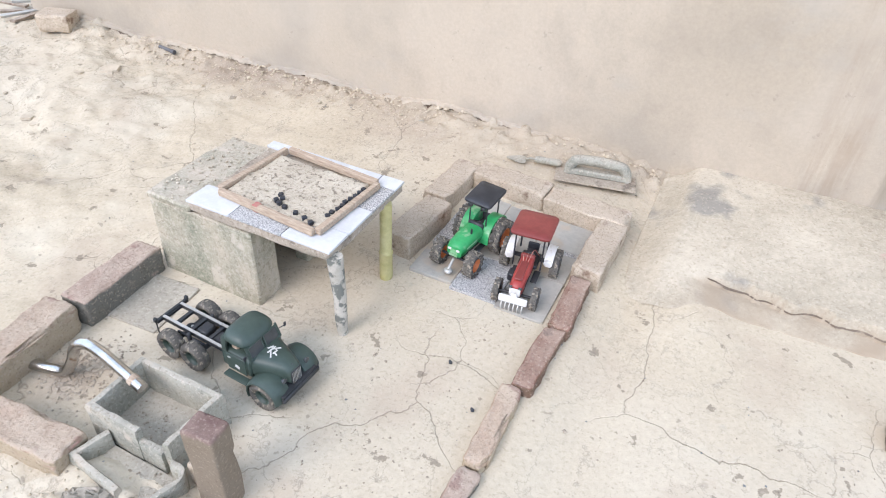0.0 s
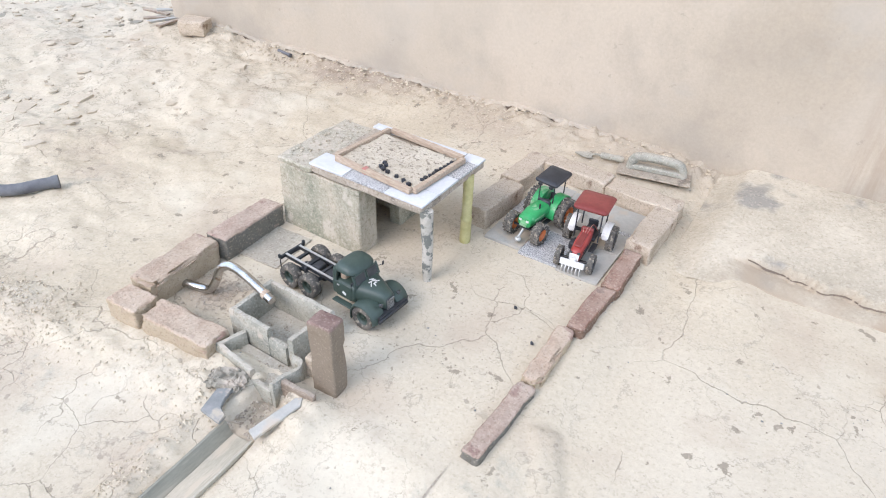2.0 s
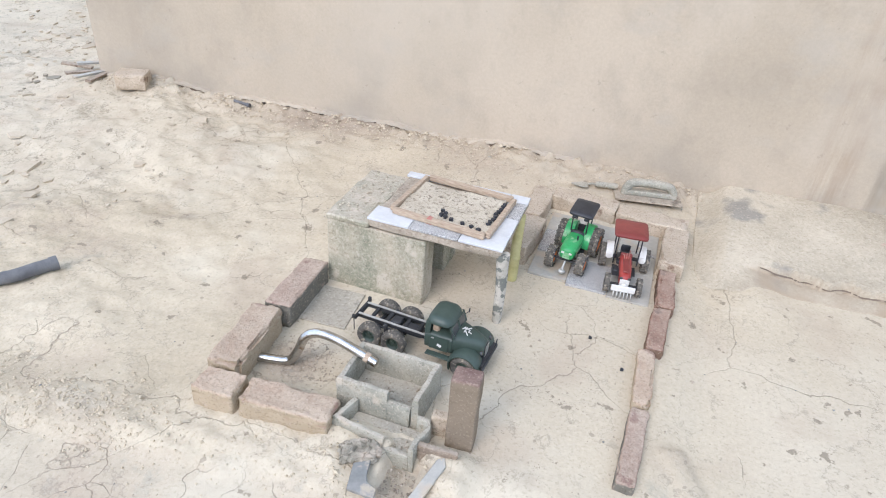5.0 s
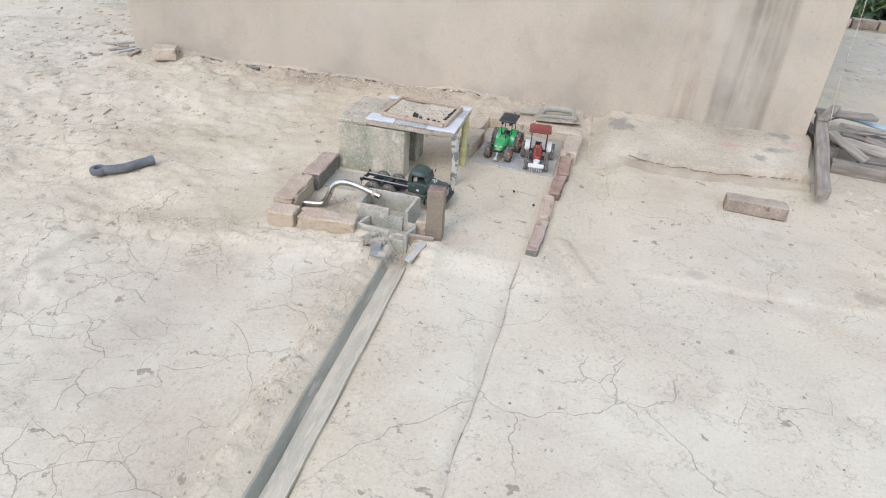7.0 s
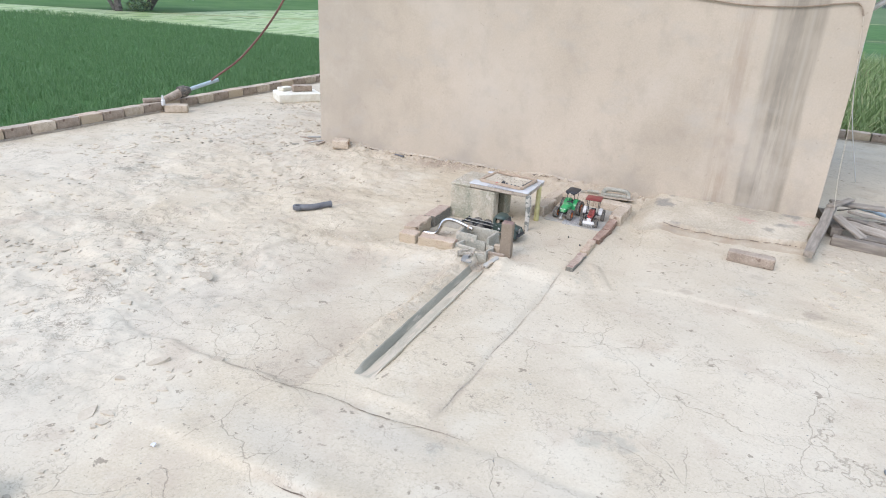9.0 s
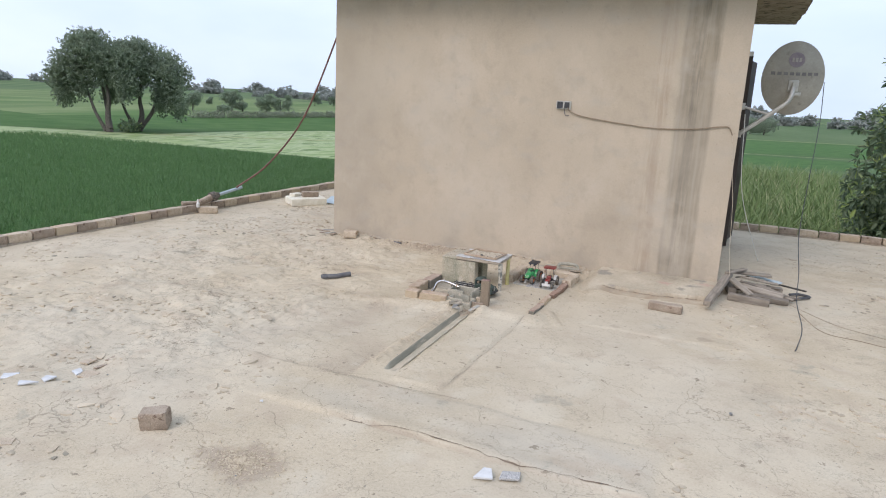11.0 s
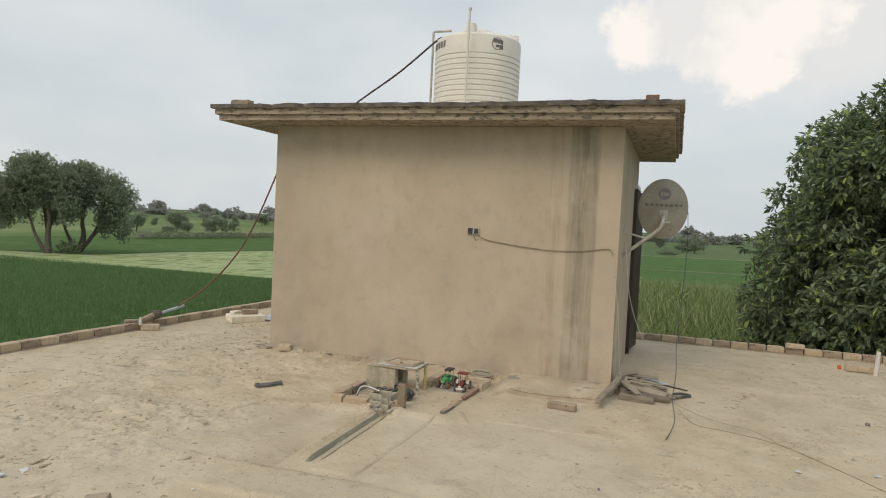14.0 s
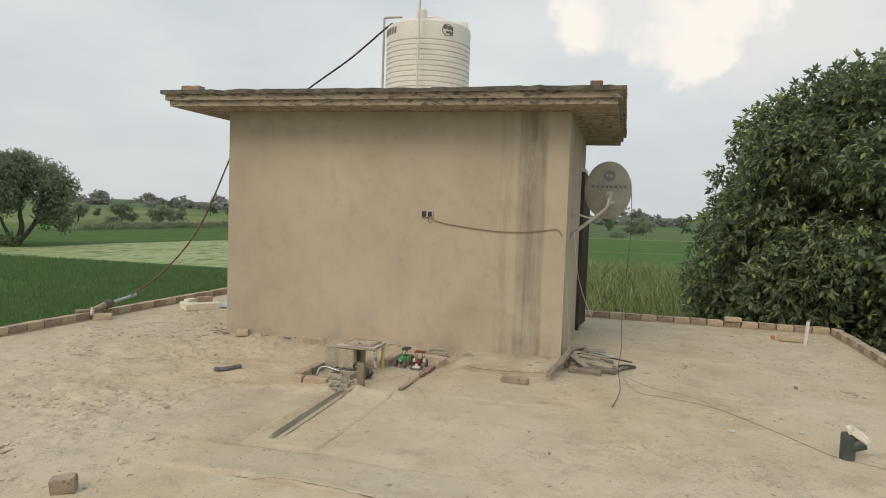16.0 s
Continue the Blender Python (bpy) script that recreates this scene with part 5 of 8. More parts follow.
    cut = lat * 0.25 * min(1.0, max(0.0, (b[2] - 2.7) / 1.2)) if lat > 0 else 0.0
    return (b[0] + 0.87 * cut, b[1] - 0.48 * cut, *b[2:])


big += [(0.0, 0.0, 4.4, 1.9, 1.9, 2.0), (0.7, -0.4, 5.6, 1.5, 1.5, 1.3), (1.1, 0.3, 3.2, 1.5, 1.5, 1.3)]
big = [drawn_in(b) for b in big]
tree("broadleaf_tree", (5.72, 9.0, GROUND + 0.15), [([(0, 0, 0), (0.1, 0, 1.4), (0, 0.1, 3.0), (0.1, 0, 6.4)], 0.28, 0.08), ([(0.05, 0, 1.6), (-1.0, -0.6, 3.4), (-2.2, -1.0, 5.2)], 0.14, 0.04), ([(0, 0, 2.0), (1.1, -0.5, 3.6), (2.0, -1.2, 5.4)], 0.14, 0.04), ([(0, 0, 2.4), (0.2, -1.2, 3.8), (0.4, -2.4, 5.2)], 0.12, 0.04), ([(0, 0, 1.2), (-1.1, -0.9, 2.1), (-2.4, -1.6, 2.7)], 0.10, 0.03)],
     big, 250000, 0.130, "leaf", "large broad-leaved tree with dense glossy green foliage", droop=0.30, aspect=0.40, cluster=8, oval=True)

# the pair of trees out in the field
for bx, by, blobs, lean in (
    (-60.3, 49.2, [(0.3, 0.3, 8.0, 3.2, 3.2, 1.8), (2.9, 0.6, 6.6, 2.2, 2.4, 2.0), (2.6, 1.4, 4.3, 1.5, 1.6, 1.9), (-2.2, -0.6, 6.9, 2.2, 2.2, 1.8), (1.2, -1, 8.9, 2.0, 2.0, 1.1), (0.2, 0, 5.9, 1.6, 2, 1.3), (3.6, 1.2, 5.2, 1.6, 1.6, 1.5), (3.9, 1.5, 3.6, 1.2, 1.3, 1.3), (2.2, 1.0, 3.4, 0.9, 1.0, 1.3), (-3.0, -1.0, 3.9, 1.1, 1.2, 1.3), (0.6, -1.0, 4.4, 1.1, 1.2, 1.0), (-3.0, -0.8, 5.2, 1.5, 1.6, 1.5), (1.0, 0.4, 6.8, 2.4, 2.4, 1.4), (-0.8, -1.2, 8.6, 1.6, 1.6, 1.0), (2.4, 2.6, 4.6, 1.5, 1.5, 2.1), (2.9, 3.0, 2.6, 1.1, 1.1, 1.4), (1.5, 1.9, 2.9, 0.8, 0.9, 1.5), (3.0, 3.2, 6.2, 1.6, 1.6, 1.7), (1.9, 2.4, 7.8, 1.7, 1.7, 1.3)], 1.0),
    (-60.0, 45.2, [(-1.2, -0.6, 8.4, 3.2, 3.2, 1.8), (-3.4, -1.4, 6.7, 2.4, 2.4, 2.0), (-4.2, -1.6, 4.8, 1.5, 1.5, 1.7), (1.2, 0.4, 7.3, 2.2, 2.2, 1.8), (-1.4, -0.6, 9.5, 1.9, 1.9, 1.0), (-0.6, 0.2, 5.8, 1.8, 2, 1.2), (1.9, 0.4, 5.4, 1.5, 1.6, 1.5), (-4.4, -1.6, 3.6, 1.2, 1.2, 1.3), (-2.4, -1.0, 4.2, 1.1, 1.2, 1.2), (1.8, 0.6, 4.0, 0.9, 1.0, 1.2), (-5.0, -1.8, 5.6, 1.5, 1.4, 1.4), (-3.2, -1.0, 5.6, 2.0, 2.0, 1.6), (-1.0, 0.2, 7.0, 2.6, 2.4, 1.4), (-2.6, -1.2, 8.8, 1.5, 1.5, 0.9)], -1.2),
):
    tree("field_tree", (bx, by, GROUND), [([(0, 0, 0), (0.3 * lean, 0.2, 1.9), (0.1 * lean, 0.2, 3.6), (0.8 * lean, 0.3, 7.5)], 0.36, 0.10), ([(0.2, 0, 0.3), (1.0 * lean, 0.9, 2.0), (1.7 * lean, 1.2, 4.0), (2.1 * lean, 1.4, 6.4)], 0.26, 0.08), ([(-0.3, -0.2, 0.2), (-1.4, -0.6, 2.4), (-2.2, -0.8, 5.2)], 0.22, 0.07)],
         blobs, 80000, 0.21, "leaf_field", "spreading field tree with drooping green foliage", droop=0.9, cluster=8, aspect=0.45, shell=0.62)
leaf_cloud("bush", [(-59.5, 47.2, GROUND + 0.5, 1.1, 1.3, 0.9)], 1500, 0.22, "leaf", label="low dark bush at the foot of the field trees", aspect=0.5)
tagged(bpy.data.objects["bush"], category="bush")

# single trees further off
for bx, by, h, w in ((-106.9, 115.4, 5.1, 5.2), (-104.0, 115.6, 3.7, 4.4), (-101.9, 121.4, 4.5, 4.3), (-98.9, 122.4, 3.8, 4.6), (-108.9, 105.6, 4.6, 4.8), (-143.8, 146.8, 2.7, 2.3),
                     (-157, 200, 3.8, 3.6), (-149.5, 207, 4.8, 4.0), (-144, 211, 4.2, 3.6), (-137, 217, 5.2, 4.6), (-130, 221, 3.8, 4.6), (3.6, 186.6, 5.6, 6.4), (0.4, 190, 4.6, 5.2), (-7, 230, 6.0, 6.0)):
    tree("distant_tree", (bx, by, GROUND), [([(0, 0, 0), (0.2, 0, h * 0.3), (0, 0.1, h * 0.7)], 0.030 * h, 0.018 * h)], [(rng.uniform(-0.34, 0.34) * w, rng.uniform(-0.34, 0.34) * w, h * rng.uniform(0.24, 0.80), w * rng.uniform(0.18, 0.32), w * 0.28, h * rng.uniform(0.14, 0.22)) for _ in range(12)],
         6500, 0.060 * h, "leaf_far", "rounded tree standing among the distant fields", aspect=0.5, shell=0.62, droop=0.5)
for bx, by, w, h in ((-104.4, 110.2, 1.7, 0.75), (-2.4, 161.5, 2.4, 0.7)):
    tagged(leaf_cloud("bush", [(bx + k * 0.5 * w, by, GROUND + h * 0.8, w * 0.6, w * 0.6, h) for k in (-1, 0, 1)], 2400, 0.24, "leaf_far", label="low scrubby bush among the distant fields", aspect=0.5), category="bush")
hedge = [(-86 + 0.10 * y * 0.4 + rng.uniform(-0.8, 0.8), y, GROUND + 0.4 + rng.uniform(-0.1, 0.15), 1.0, 1.4, 0.65) for y in np.arange(80, 128, 0.9)]
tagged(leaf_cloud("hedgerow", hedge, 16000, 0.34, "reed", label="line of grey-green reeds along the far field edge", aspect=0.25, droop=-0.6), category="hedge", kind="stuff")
woods = []
for x in range(-1500, 1000, 11):
    if rng.uniform() < 0.80:
        hh = rng.uniform(5, 14) * (1.25 if rng.uniform() < 0.2 else 1)
        woods.append((x + rng.uniform(-6, 6), 640 + rng.uniform(-60, 130), GROUND + hh * 0.5, rng.uniform(6, 13), 8, hh * 0.5))
tagged(leaf_cloud("far_woods", woods, 52000, 3.0, "far_wood", label="line of woods along the horizon, paled for haze", aspect=0.8, shell=0.7), category="woods", kind="stuff")


nearer = []
for x in range(-520, 260, 9):
    if noise.noise(Vector((x * 0.013, 3, 1))) > -0.18:
        hh = rng.uniform(2.6, 6.0)
        nearer.append((x + rng.uniform(-4, 4), 395 + 0.05 * x + rng.uniform(-30, 30), GROUND + hh * 0.5, rng.uniform(4, 8), 5, hh * 0.5))
tagged(leaf_cloud("far_copse", nearer, 42000, 1.5, "far_wood", label="broken line of trees beyond the fields, paled for haze", aspect=0.8, shell=0.65), category="woods", kind="stuff")


# ---- the toy yard ----
BORDER = "bricks edging the toy yard"


def border_brick(x, y, z, size, rz, material, seed, label, rx=0, ry=0, name="brick", group=BORDER, amp=0.006, chips=1.6):
    ob = part(name, brick_bm(size, seed, amp, 0.007, 15, chips), material, m=at(x, y, z + size[2] / 2, rz, rx, ry), smooth=60)
    return tagged(ob, label, "brick", group)


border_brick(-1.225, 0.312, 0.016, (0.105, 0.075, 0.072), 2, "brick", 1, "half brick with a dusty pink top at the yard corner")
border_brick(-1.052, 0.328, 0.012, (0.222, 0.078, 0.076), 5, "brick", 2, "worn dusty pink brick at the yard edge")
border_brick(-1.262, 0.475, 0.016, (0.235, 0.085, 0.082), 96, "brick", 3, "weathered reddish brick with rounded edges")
border_brick(-1.258, 0.722, 0.016, (0.235, 0.075, 0.082), 92, "brick_grey", 4, "pink-topped brick with dark grey upright faces")
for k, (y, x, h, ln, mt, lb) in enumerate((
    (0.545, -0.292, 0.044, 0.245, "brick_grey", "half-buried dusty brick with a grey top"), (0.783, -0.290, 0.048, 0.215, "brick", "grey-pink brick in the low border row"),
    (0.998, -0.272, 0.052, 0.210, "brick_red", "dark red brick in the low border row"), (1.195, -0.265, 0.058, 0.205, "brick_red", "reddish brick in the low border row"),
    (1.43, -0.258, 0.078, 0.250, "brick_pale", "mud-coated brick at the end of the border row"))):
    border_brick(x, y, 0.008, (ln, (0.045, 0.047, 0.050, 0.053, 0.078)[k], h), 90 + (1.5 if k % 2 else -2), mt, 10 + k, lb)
border_brick(-0.345, 1.595, 0.014, (0.245, 0.085, 0.072), -2, "brick_pale", 20, "mud-coated brick behind the tractors")
border_brick(-0.585, 1.615, 0.014, (0.232, 0.085, 0.078), -3, "brick_pale", 21, "mud-coated brick with a cracked face behind the tractors")
border_brick(-0.735, 1.29, 0.012, (0.215, 0.082, 0.082), 84, "brick_pale", 22, "brown mud-coated brick beside the parked tractors")
border_brick(-0.745, 1.53, 0.012, (0.22, 0.082, 0.076), 86, "brick_pale", 23, "brown brick at the back corner of the tractor bay")
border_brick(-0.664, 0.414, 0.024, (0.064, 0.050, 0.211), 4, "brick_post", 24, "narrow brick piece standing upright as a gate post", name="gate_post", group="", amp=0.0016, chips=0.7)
border_brick(-0.708, 0.425, 0.018, (0.06, 0.028, 0.068), 4, "brick_pale", 25, "small brick offcut between trough and post", name="brick_offcut", group="", amp=0.002)


def toy_hut():
    h = thing("toy_hut", "small mossy brick-and-cement shed with a tiled porch roof", "toy building", at(-1.08, 1.0, 0.018))

    def block(x0, x1, y0, y1, z0, z1, mt, name, label="", seed=0.0, amp=0.002):
        bm = newbox((x1 - x0, y1 - y0, z1 - z0), at((x0 + x1) / 2, (y0 + y1) / 2, (z0 + z1) / 2), 0.004)
        bmesh.ops.subdivide_edges(bm, edges=[e for e in bm.edges if e.calc_length() > 0.04], cuts=5, use_grid_fill=True)
        rough(bm, amp, 30, seed)
        return part(name, bm, mt, h, label)
    block(-0.152, 0.150, -0.150, -0.070, 0, 0.222, "hutwall", "front_wall", "rendered wall with green moss stains", 1)
    block(-0.152, -0.10, -0.069, 0.155, 0, 0.222, "hutwall", "side_wall", "", 2)
    block(-0.099, 0.150, 0.105, 0.155, 0, 0.222, "hutwall", "back_wall", "", 3)
    block(0.105, 0.148, 0.045, 0.104, 0, 0.222, "hutwall", "door_jamb", "", 4)
    block(-0.156, -0.021, -0.153, 0.158, 0.2225, 0.240, "hutwall", "roof", "mossy cement roof strewn with sand", 5, 0.004)
    block(-0.02, 0.362, -0.152, 0.165, 0.228, 0.252, "mortar", "porch_slab", "cement porch slab with a ragged edge", 6, 0.005)
    # tiles laid on the porch slab, white and speckled
    xs = [(-0.024, 0.098, "tile_white"), (0.100, 0.240, "tile_grain"), (0.242, 0.366, "tile_white")]
    for x0, x1, mt in xs:
        part("tile", newbox((x1 - x0, 0.075, 0.007), at((x0 + x1) / 2, -0.116, 0.2565), 0.001), mt, h)
    for y0, y1, mt in ((-0.077, 0.02, "tile_white"), (0.022, 0.12, "tile_grain"), (0.122, 0.168, "tile_white")):
        part("tile", newbox((0.058, y1 - y0, 0.007), at(0.337, (y0 + y1) / 2, 0.2565), 0.001), mt, h)
    part("tile", newbox((0.33, 0.028, 0.007), at(0.141, 0.152, 0.2565), 0.001), "tile_white", h)
    bm = newbox((0.27, 0.20, 0.012), at(0.172, 0.005, 0.2585), 0.003)
    bmesh.ops.subdivide_edges(bm, edges=[e for e in bm.edges if e.calc_length() > 0.04], cuts=12, use_grid_fill=True)
    for v in bm.verts:
        if v.co.z > 0.26:
            v.co.z += 0.004 + 0.006 * noise.noise(v.co * 28) + 0.003 * noise.noise(v.co * 80)
    part("sand_fill", bm, "sand", h, "sand spread inside the wooden frame")
    # posts
    bm = bmesh.new()
    sweep(bm, [(0.372, -0.130, 0), (0.370, -0.130, 0.06), (0.372, -0.132, 0.12), (0.366, -0.134, 0.238)], 0.0135, 12, 0.0165)
    rough(bm, 0.004, 60)
    part("post", bm, M["post_peel"], h, "round post with peeling grey and white cement")
    bm = bmesh.new()
    lathe(bm, [(0, 0), (0.016, 0), (0.017, 0.02), (0.0165, 0.085), (0.018, 0.088), (0.018, 0.092), (0.015, 0.096)] + [(0.0148 + 0.0006 * (q % 2), 0.100 + 0.0062 * q) for q in range(22)] + [(0.0145, 0.237), (0, 0.237)], 16, at(0.357, 0.093, 0))
    part("post", bm, "bamboo", h, "yellow cane post with joints")
    return h


M["post_peel"] = mat("peeling_post", (0.42, 0.39, 0.325), (0.56, 0.52, 0.44), 0.9, 30, 150, 0.8, dist=0.004, c3=(0.17, 0.175, 0.15), spots=0.22, spot_scale=44)
toy_hut()


def picture_frame():
    """Four wooden battens laid as a rectangle on the porch roof."""
    f = thing("wooden_frame", "rectangle of sawn wooden battens lying on the porch roof", "wooden frame", at(-0.905, 1.0, 0.279))
    W, N, E, S = (-0.150, -0.098), (-0.128, 0.136), (0.153, 0.114), (0.137, -0.122)
    for a, b, inner in ((W, S, 1), (S, E, 1), (N, E, 1), (W, N, 1)):
        a, b = Vector(a), Vector(b)
        d, c = b - a, (a + b) / 2
        part("batten", newbox((d.length - 0.012, 0.015, 0.017), at(c.x, c.y, 0.0085, math.degrees(math.atan2(d.y, d.x))), 0.002), "wood", f)
    part("paint_mark", newbox((0.014, 0.0155, 0.0174), at(-0.03, -0.1075, 0.0088, -4.8)), "faded_red", f, "smear of red paint")
    return f


picture_frame()
pebble = shared("pebble", brick_bm((0.0118, 0.0112, 0.0108), 3, 0.0003, 0.0064, 5), "marble")
k = 0
for u in np.linspace(0, 1, 9):
    p = Vector((-0.782, 0.945)).lerp(Vector((-0.772, 1.075)), u)
    k += 1
    tagged(new("bead", pebble), "small round dark bead on the sand bed", "bead", "beads in the wooden frame").matrix_basis = at(p.x + random.uniform(-0.003, 0.003), p.y, 0.286, k * 50)
for x, y in ((-0.80, 0.905), (-0.822, 0.912), (-0.85, 0.918), (-0.885, 0.925), (-0.905, 0.932), (-0.918, 0.938), (-0.91, 0.95), (-0.922, 0.96)):
    k += 1
    tagged(new("bead", pebble), "small round dark bead on the sand bed", "bead", "beads in the wooden frame").matrix_basis = at(x, y, 0.287, k * 70)


def trough():
    t = thing("water_trough", "two-tier grey cement water trough, dry and dusty", "water trough")

    def run(name, pts, z0, z1, w, seed, bend=False):
        """A cast wall along pts, mitred at the corners, with an uneven skin."""
        pts = [Vector((x, y, 0)) for x, y in pts]
        if bend:
            pts = glide(pts, 5)
        line = []
        for a, b in zip(pts, pts[1:]):
            k = max(1, int((b - a).length / 0.011))
            line += [a.lerp(b, i / k) for i in range(k)]
        line.append(pts[-1])
        rings = []
        for i, p in enumerate(line):
            d0, d1 = (p - line[max(i - 1, 0)]), (line[min(i + 1, len(line) - 1)] - p)
            d0 = d1 if d0.length < 1e-6 else d0
            d1 = d0 if d1.length < 1e-6 else d1
            d0, d1 = d0.normalized(), d1.normalized()
            t1 = (d0 + d1).normalized()
            side = Vector((-t1.y, t1.x, 0)) / max(0.6, t1.dot(d0))
            ring = []
            for u, v in ((-1, 0), (-1, 0.35), (-1, 0.7), (-1, 0.93), (-0.72, 1), (0, 1.01), (0.72, 1), (1, 0.93), (1, 0.7), (1, 0.35), (1, 0)):
                q = p + side * (u * w / 2)
                q.z = z0 + (z1 - z0) * v
                ring.append(q + 0.0024 * noise.noise_vector(q * 34 + Vector((seed, 0, 0))) + 0.0012 * noise.noise_vector(q * 110 + Vector((seed, 3, 0))))
            rings.append(ring)
        bm = bmesh.new()
        loft(bm, rings)
        part(name, bm, "cement", t)
    run("basin_wall", [(-0.842, 0.409), (-0.963, 0.410), (-0.965, 0.537), (-0.770, 0.539), (-0.776, 0.408)], 0.0, 0.117, 0.016, 1)
    run("basin_sill", [(-0.846, 0.4095), (-0.786, 0.4085)], 0.0, 0.090, 0.015, 6)
    run("tray_wall", [(-0.918, 0.399), (-0.936, 0.334), (-0.812, 0.319)], 0.0, 0.076, 0.015, 8)
    run("tray_lip", [(-0.815, 0.3185), (-0.752, 0.317)], 0.0, 0.050, 0.014, 9)
    run("tray_wall", [(-0.746, 0.312), (-0.744, 0.345), (-0.733, 0.382), (-0.744, 0.402), (-0.766, 0.403)], 0.0, 0.074, 0.013, 11, True)
    part("basin_floor", newbox((0.186, 0.122, 0.045), at(-0.868, 0.474, 0.018)), "silt", t, "dusty silted floor")
    part("tray_floor", newbox((0.165, 0.072, 0.040), at(-0.832, 0.361, 0.018)), "silt", t, "dusty silted floor")
    return t


trough()
bm = bmesh.new()
sweep(bm, glide([(-1.225, 0.458, 0.042), (-1.18, 0.468, 0.040), (-1.142, 0.478, 0.044), (-1.122, 0.488, 0.075), (-1.105, 0.497, 0.118), (-1.07, 0.502, 0.139), (-1.02, 0.498, 0.141), (-0.96, 0.490, 0.131), (-0.905, 0.482, 0.119)], 6), 0.0118, 14)
sp = part("spout_pipe", bm, "steel")
tagged(sp, "bent chromed steel spout pipe reaching over the trough", "pipe")
bm = bmesh.new()
lathe(bm, [(0.0119, 0), (0.0126, 0), (0.0126, 0.012), (0.0119, 0.012)], 14, look((-0.925, 0.485, 0.123), (-0.87, 0.476, 0.108)))
part("rust_collar", bm, "wood", sp, "rusty collar near the mouth")

# flat slab of cement in the yard, chips beside the drain
bm = newbox((0.135, 0.165, 0.006), at(-1.155, 0.735, 0.028, 4), 0.002)
rough(bm, 0.003, 20)
tagged(part("cement_patch", bm, "silt"), "thin patch of mud-stained cement by the shed", "cement patch")


def plate(name, pts, z, thick, material, label, category, rx=0, ry=0):
    c = sum((Vector(p) for p in pts), Vector((0, 0))) / len(pts)
    bm = bmesh.new()
    prism(bm, [(x - c.x, y - c.y) for x, y in pts], 0, thick)
    bmesh.ops.bevel(bm, geom=list(bm.edges), offset=thick * 0.15, segments=1, affect="EDGES")
    return tagged(part(name, bm, material, m=at(c.x, c.y, z, 0, rx, ry)), label, category)


plate("tile_shard", [(-0.850, 0.250), (-0.818, 0.268), (-0.812, 0.236), (-0.803, 0.218), (-0.778, 0.208), (-0.776, 0.186), (-0.838, 0.190)], 0.044, 0.010, "tile_slate", "blue-grey broken tile shard beside the drain", "tile shard", 7, -4)
plate("tile_shard", [(-0.716, 0.212), (-0.692, 0.205), (-0.666, 0.318), (-0.676, 0.338), (-0.690, 0.328)], 0.040, 0.010, "tile_dusty", "narrow pale tile offcut beside the drain", "tile shard", 7, 4)
for x, y, sx, sy, sz, a, seed in ((-0.852, 0.280, 0.085, 0.052, 0.022, 28, 3),):
    bm = brick_bm((sx, sy, sz), seed, 0.006, 0.014, 22, 1.5)
    rough(bm, 0.007, 90, seed)
    rough(bm, 0.005, 220, seed)
    tagged(part("cement_lump", bm, "rough_cement", m=at(x, y, on_floor(x, y) + 0.008, a)), "rough lump of spilt grey cement by the drain", "cement lump", "cement lumps at the drain head")
bm = newbox((0.094, 0.013, 0.050), at(0, 0, 0), 0.002)
bmesh.ops.subdivide_edges(bm, edges=[e for e in bm.edges if e.calc_length() > 0.03], cuts=6, use_grid_fill=True)
rough(bm, 0.0025, 40, 3)
tagged(part("brick_plate", bm, "brick_brown", m=at(-0.696, 0.343, 0.044, 3)), "thin brown brick plate set on edge below the trough", "brick plate")


def channel():
    """A shallow drain: a steep smooth west side coloured darker for its shade, a pale bed that slopes up east, and a
    thin lip level with the floor.
    """
    c = thing("drain_channel", "narrow smooth grey cement drain channel with a dusty bed", "drain channel", kind="structure")
    a, b = CH0, CH1
    for name, mt, sec in (("channel_side", "channel_side", ((-0.049, -0.034), (-0.049, 0.014), (-0.045, 0.018), (-0.041, 0.0165), (-0.032, -0.006), (-0.025, -0.0165), (-0.022, -0.034))),
                          ("channel_bed", "channel_bed", ((-0.0255, -0.034), (-0.0255, -0.0155), (-0.008, -0.0145), (0.012, -0.0105), (0.030, -0.003), (0.036, 0.002), (0.036, -0.034))),
                          ("channel_lip", "channel_bed", ((0.0355, -0.03), (0.0355, 0.007), (0.038, 0.0095), (0.042, 0.0090), (0.043, -0.03)))):
        bm = bmesh.new()
        rings = []
        for i in range(61):
            p = b.lerp(a, i / 60)
            wob = 0.0028 * noise.noise(Vector((p.y * 7, sec[0][0] * 90, 1))) + 0.001 * noise.noise(Vector((p.y * 40, sec[0][0] * 90, 2)))
            fade = min(1.0, i / 4)
            rings.append([(p.x + x + wob, p.y, (z if z < -0.02 else z * fade + (1 - fade) * -0.004) + 0.0016 * noise.noise(Vector((p.y * 19, x * 60, 4)))) for x, z in sec])
        loft(bm, rings)
        part(name, bm, mt, c, smooth=35)


channel()

# ---- tiles of the tractor bay ----
pad = thing("tile_pad", "floor of dusty white and speckled tile offcuts", "tiled floor", kind="structure")
for x0, x1, y0, y1, mt in ((-0.685, -0.563, 1.145, 1.285, "tile_dusty"), (-0.561, -0.435, 1.130, 1.285, "tile_grain"), (-0.433, -0.306, 1.120, 1.285, "tile_dusty"), (-0.685, -0.56, 1.287, 1.43, "tile_grain"), (-0.558, -0.435, 1.287, 1.43, "tile_dusty"),
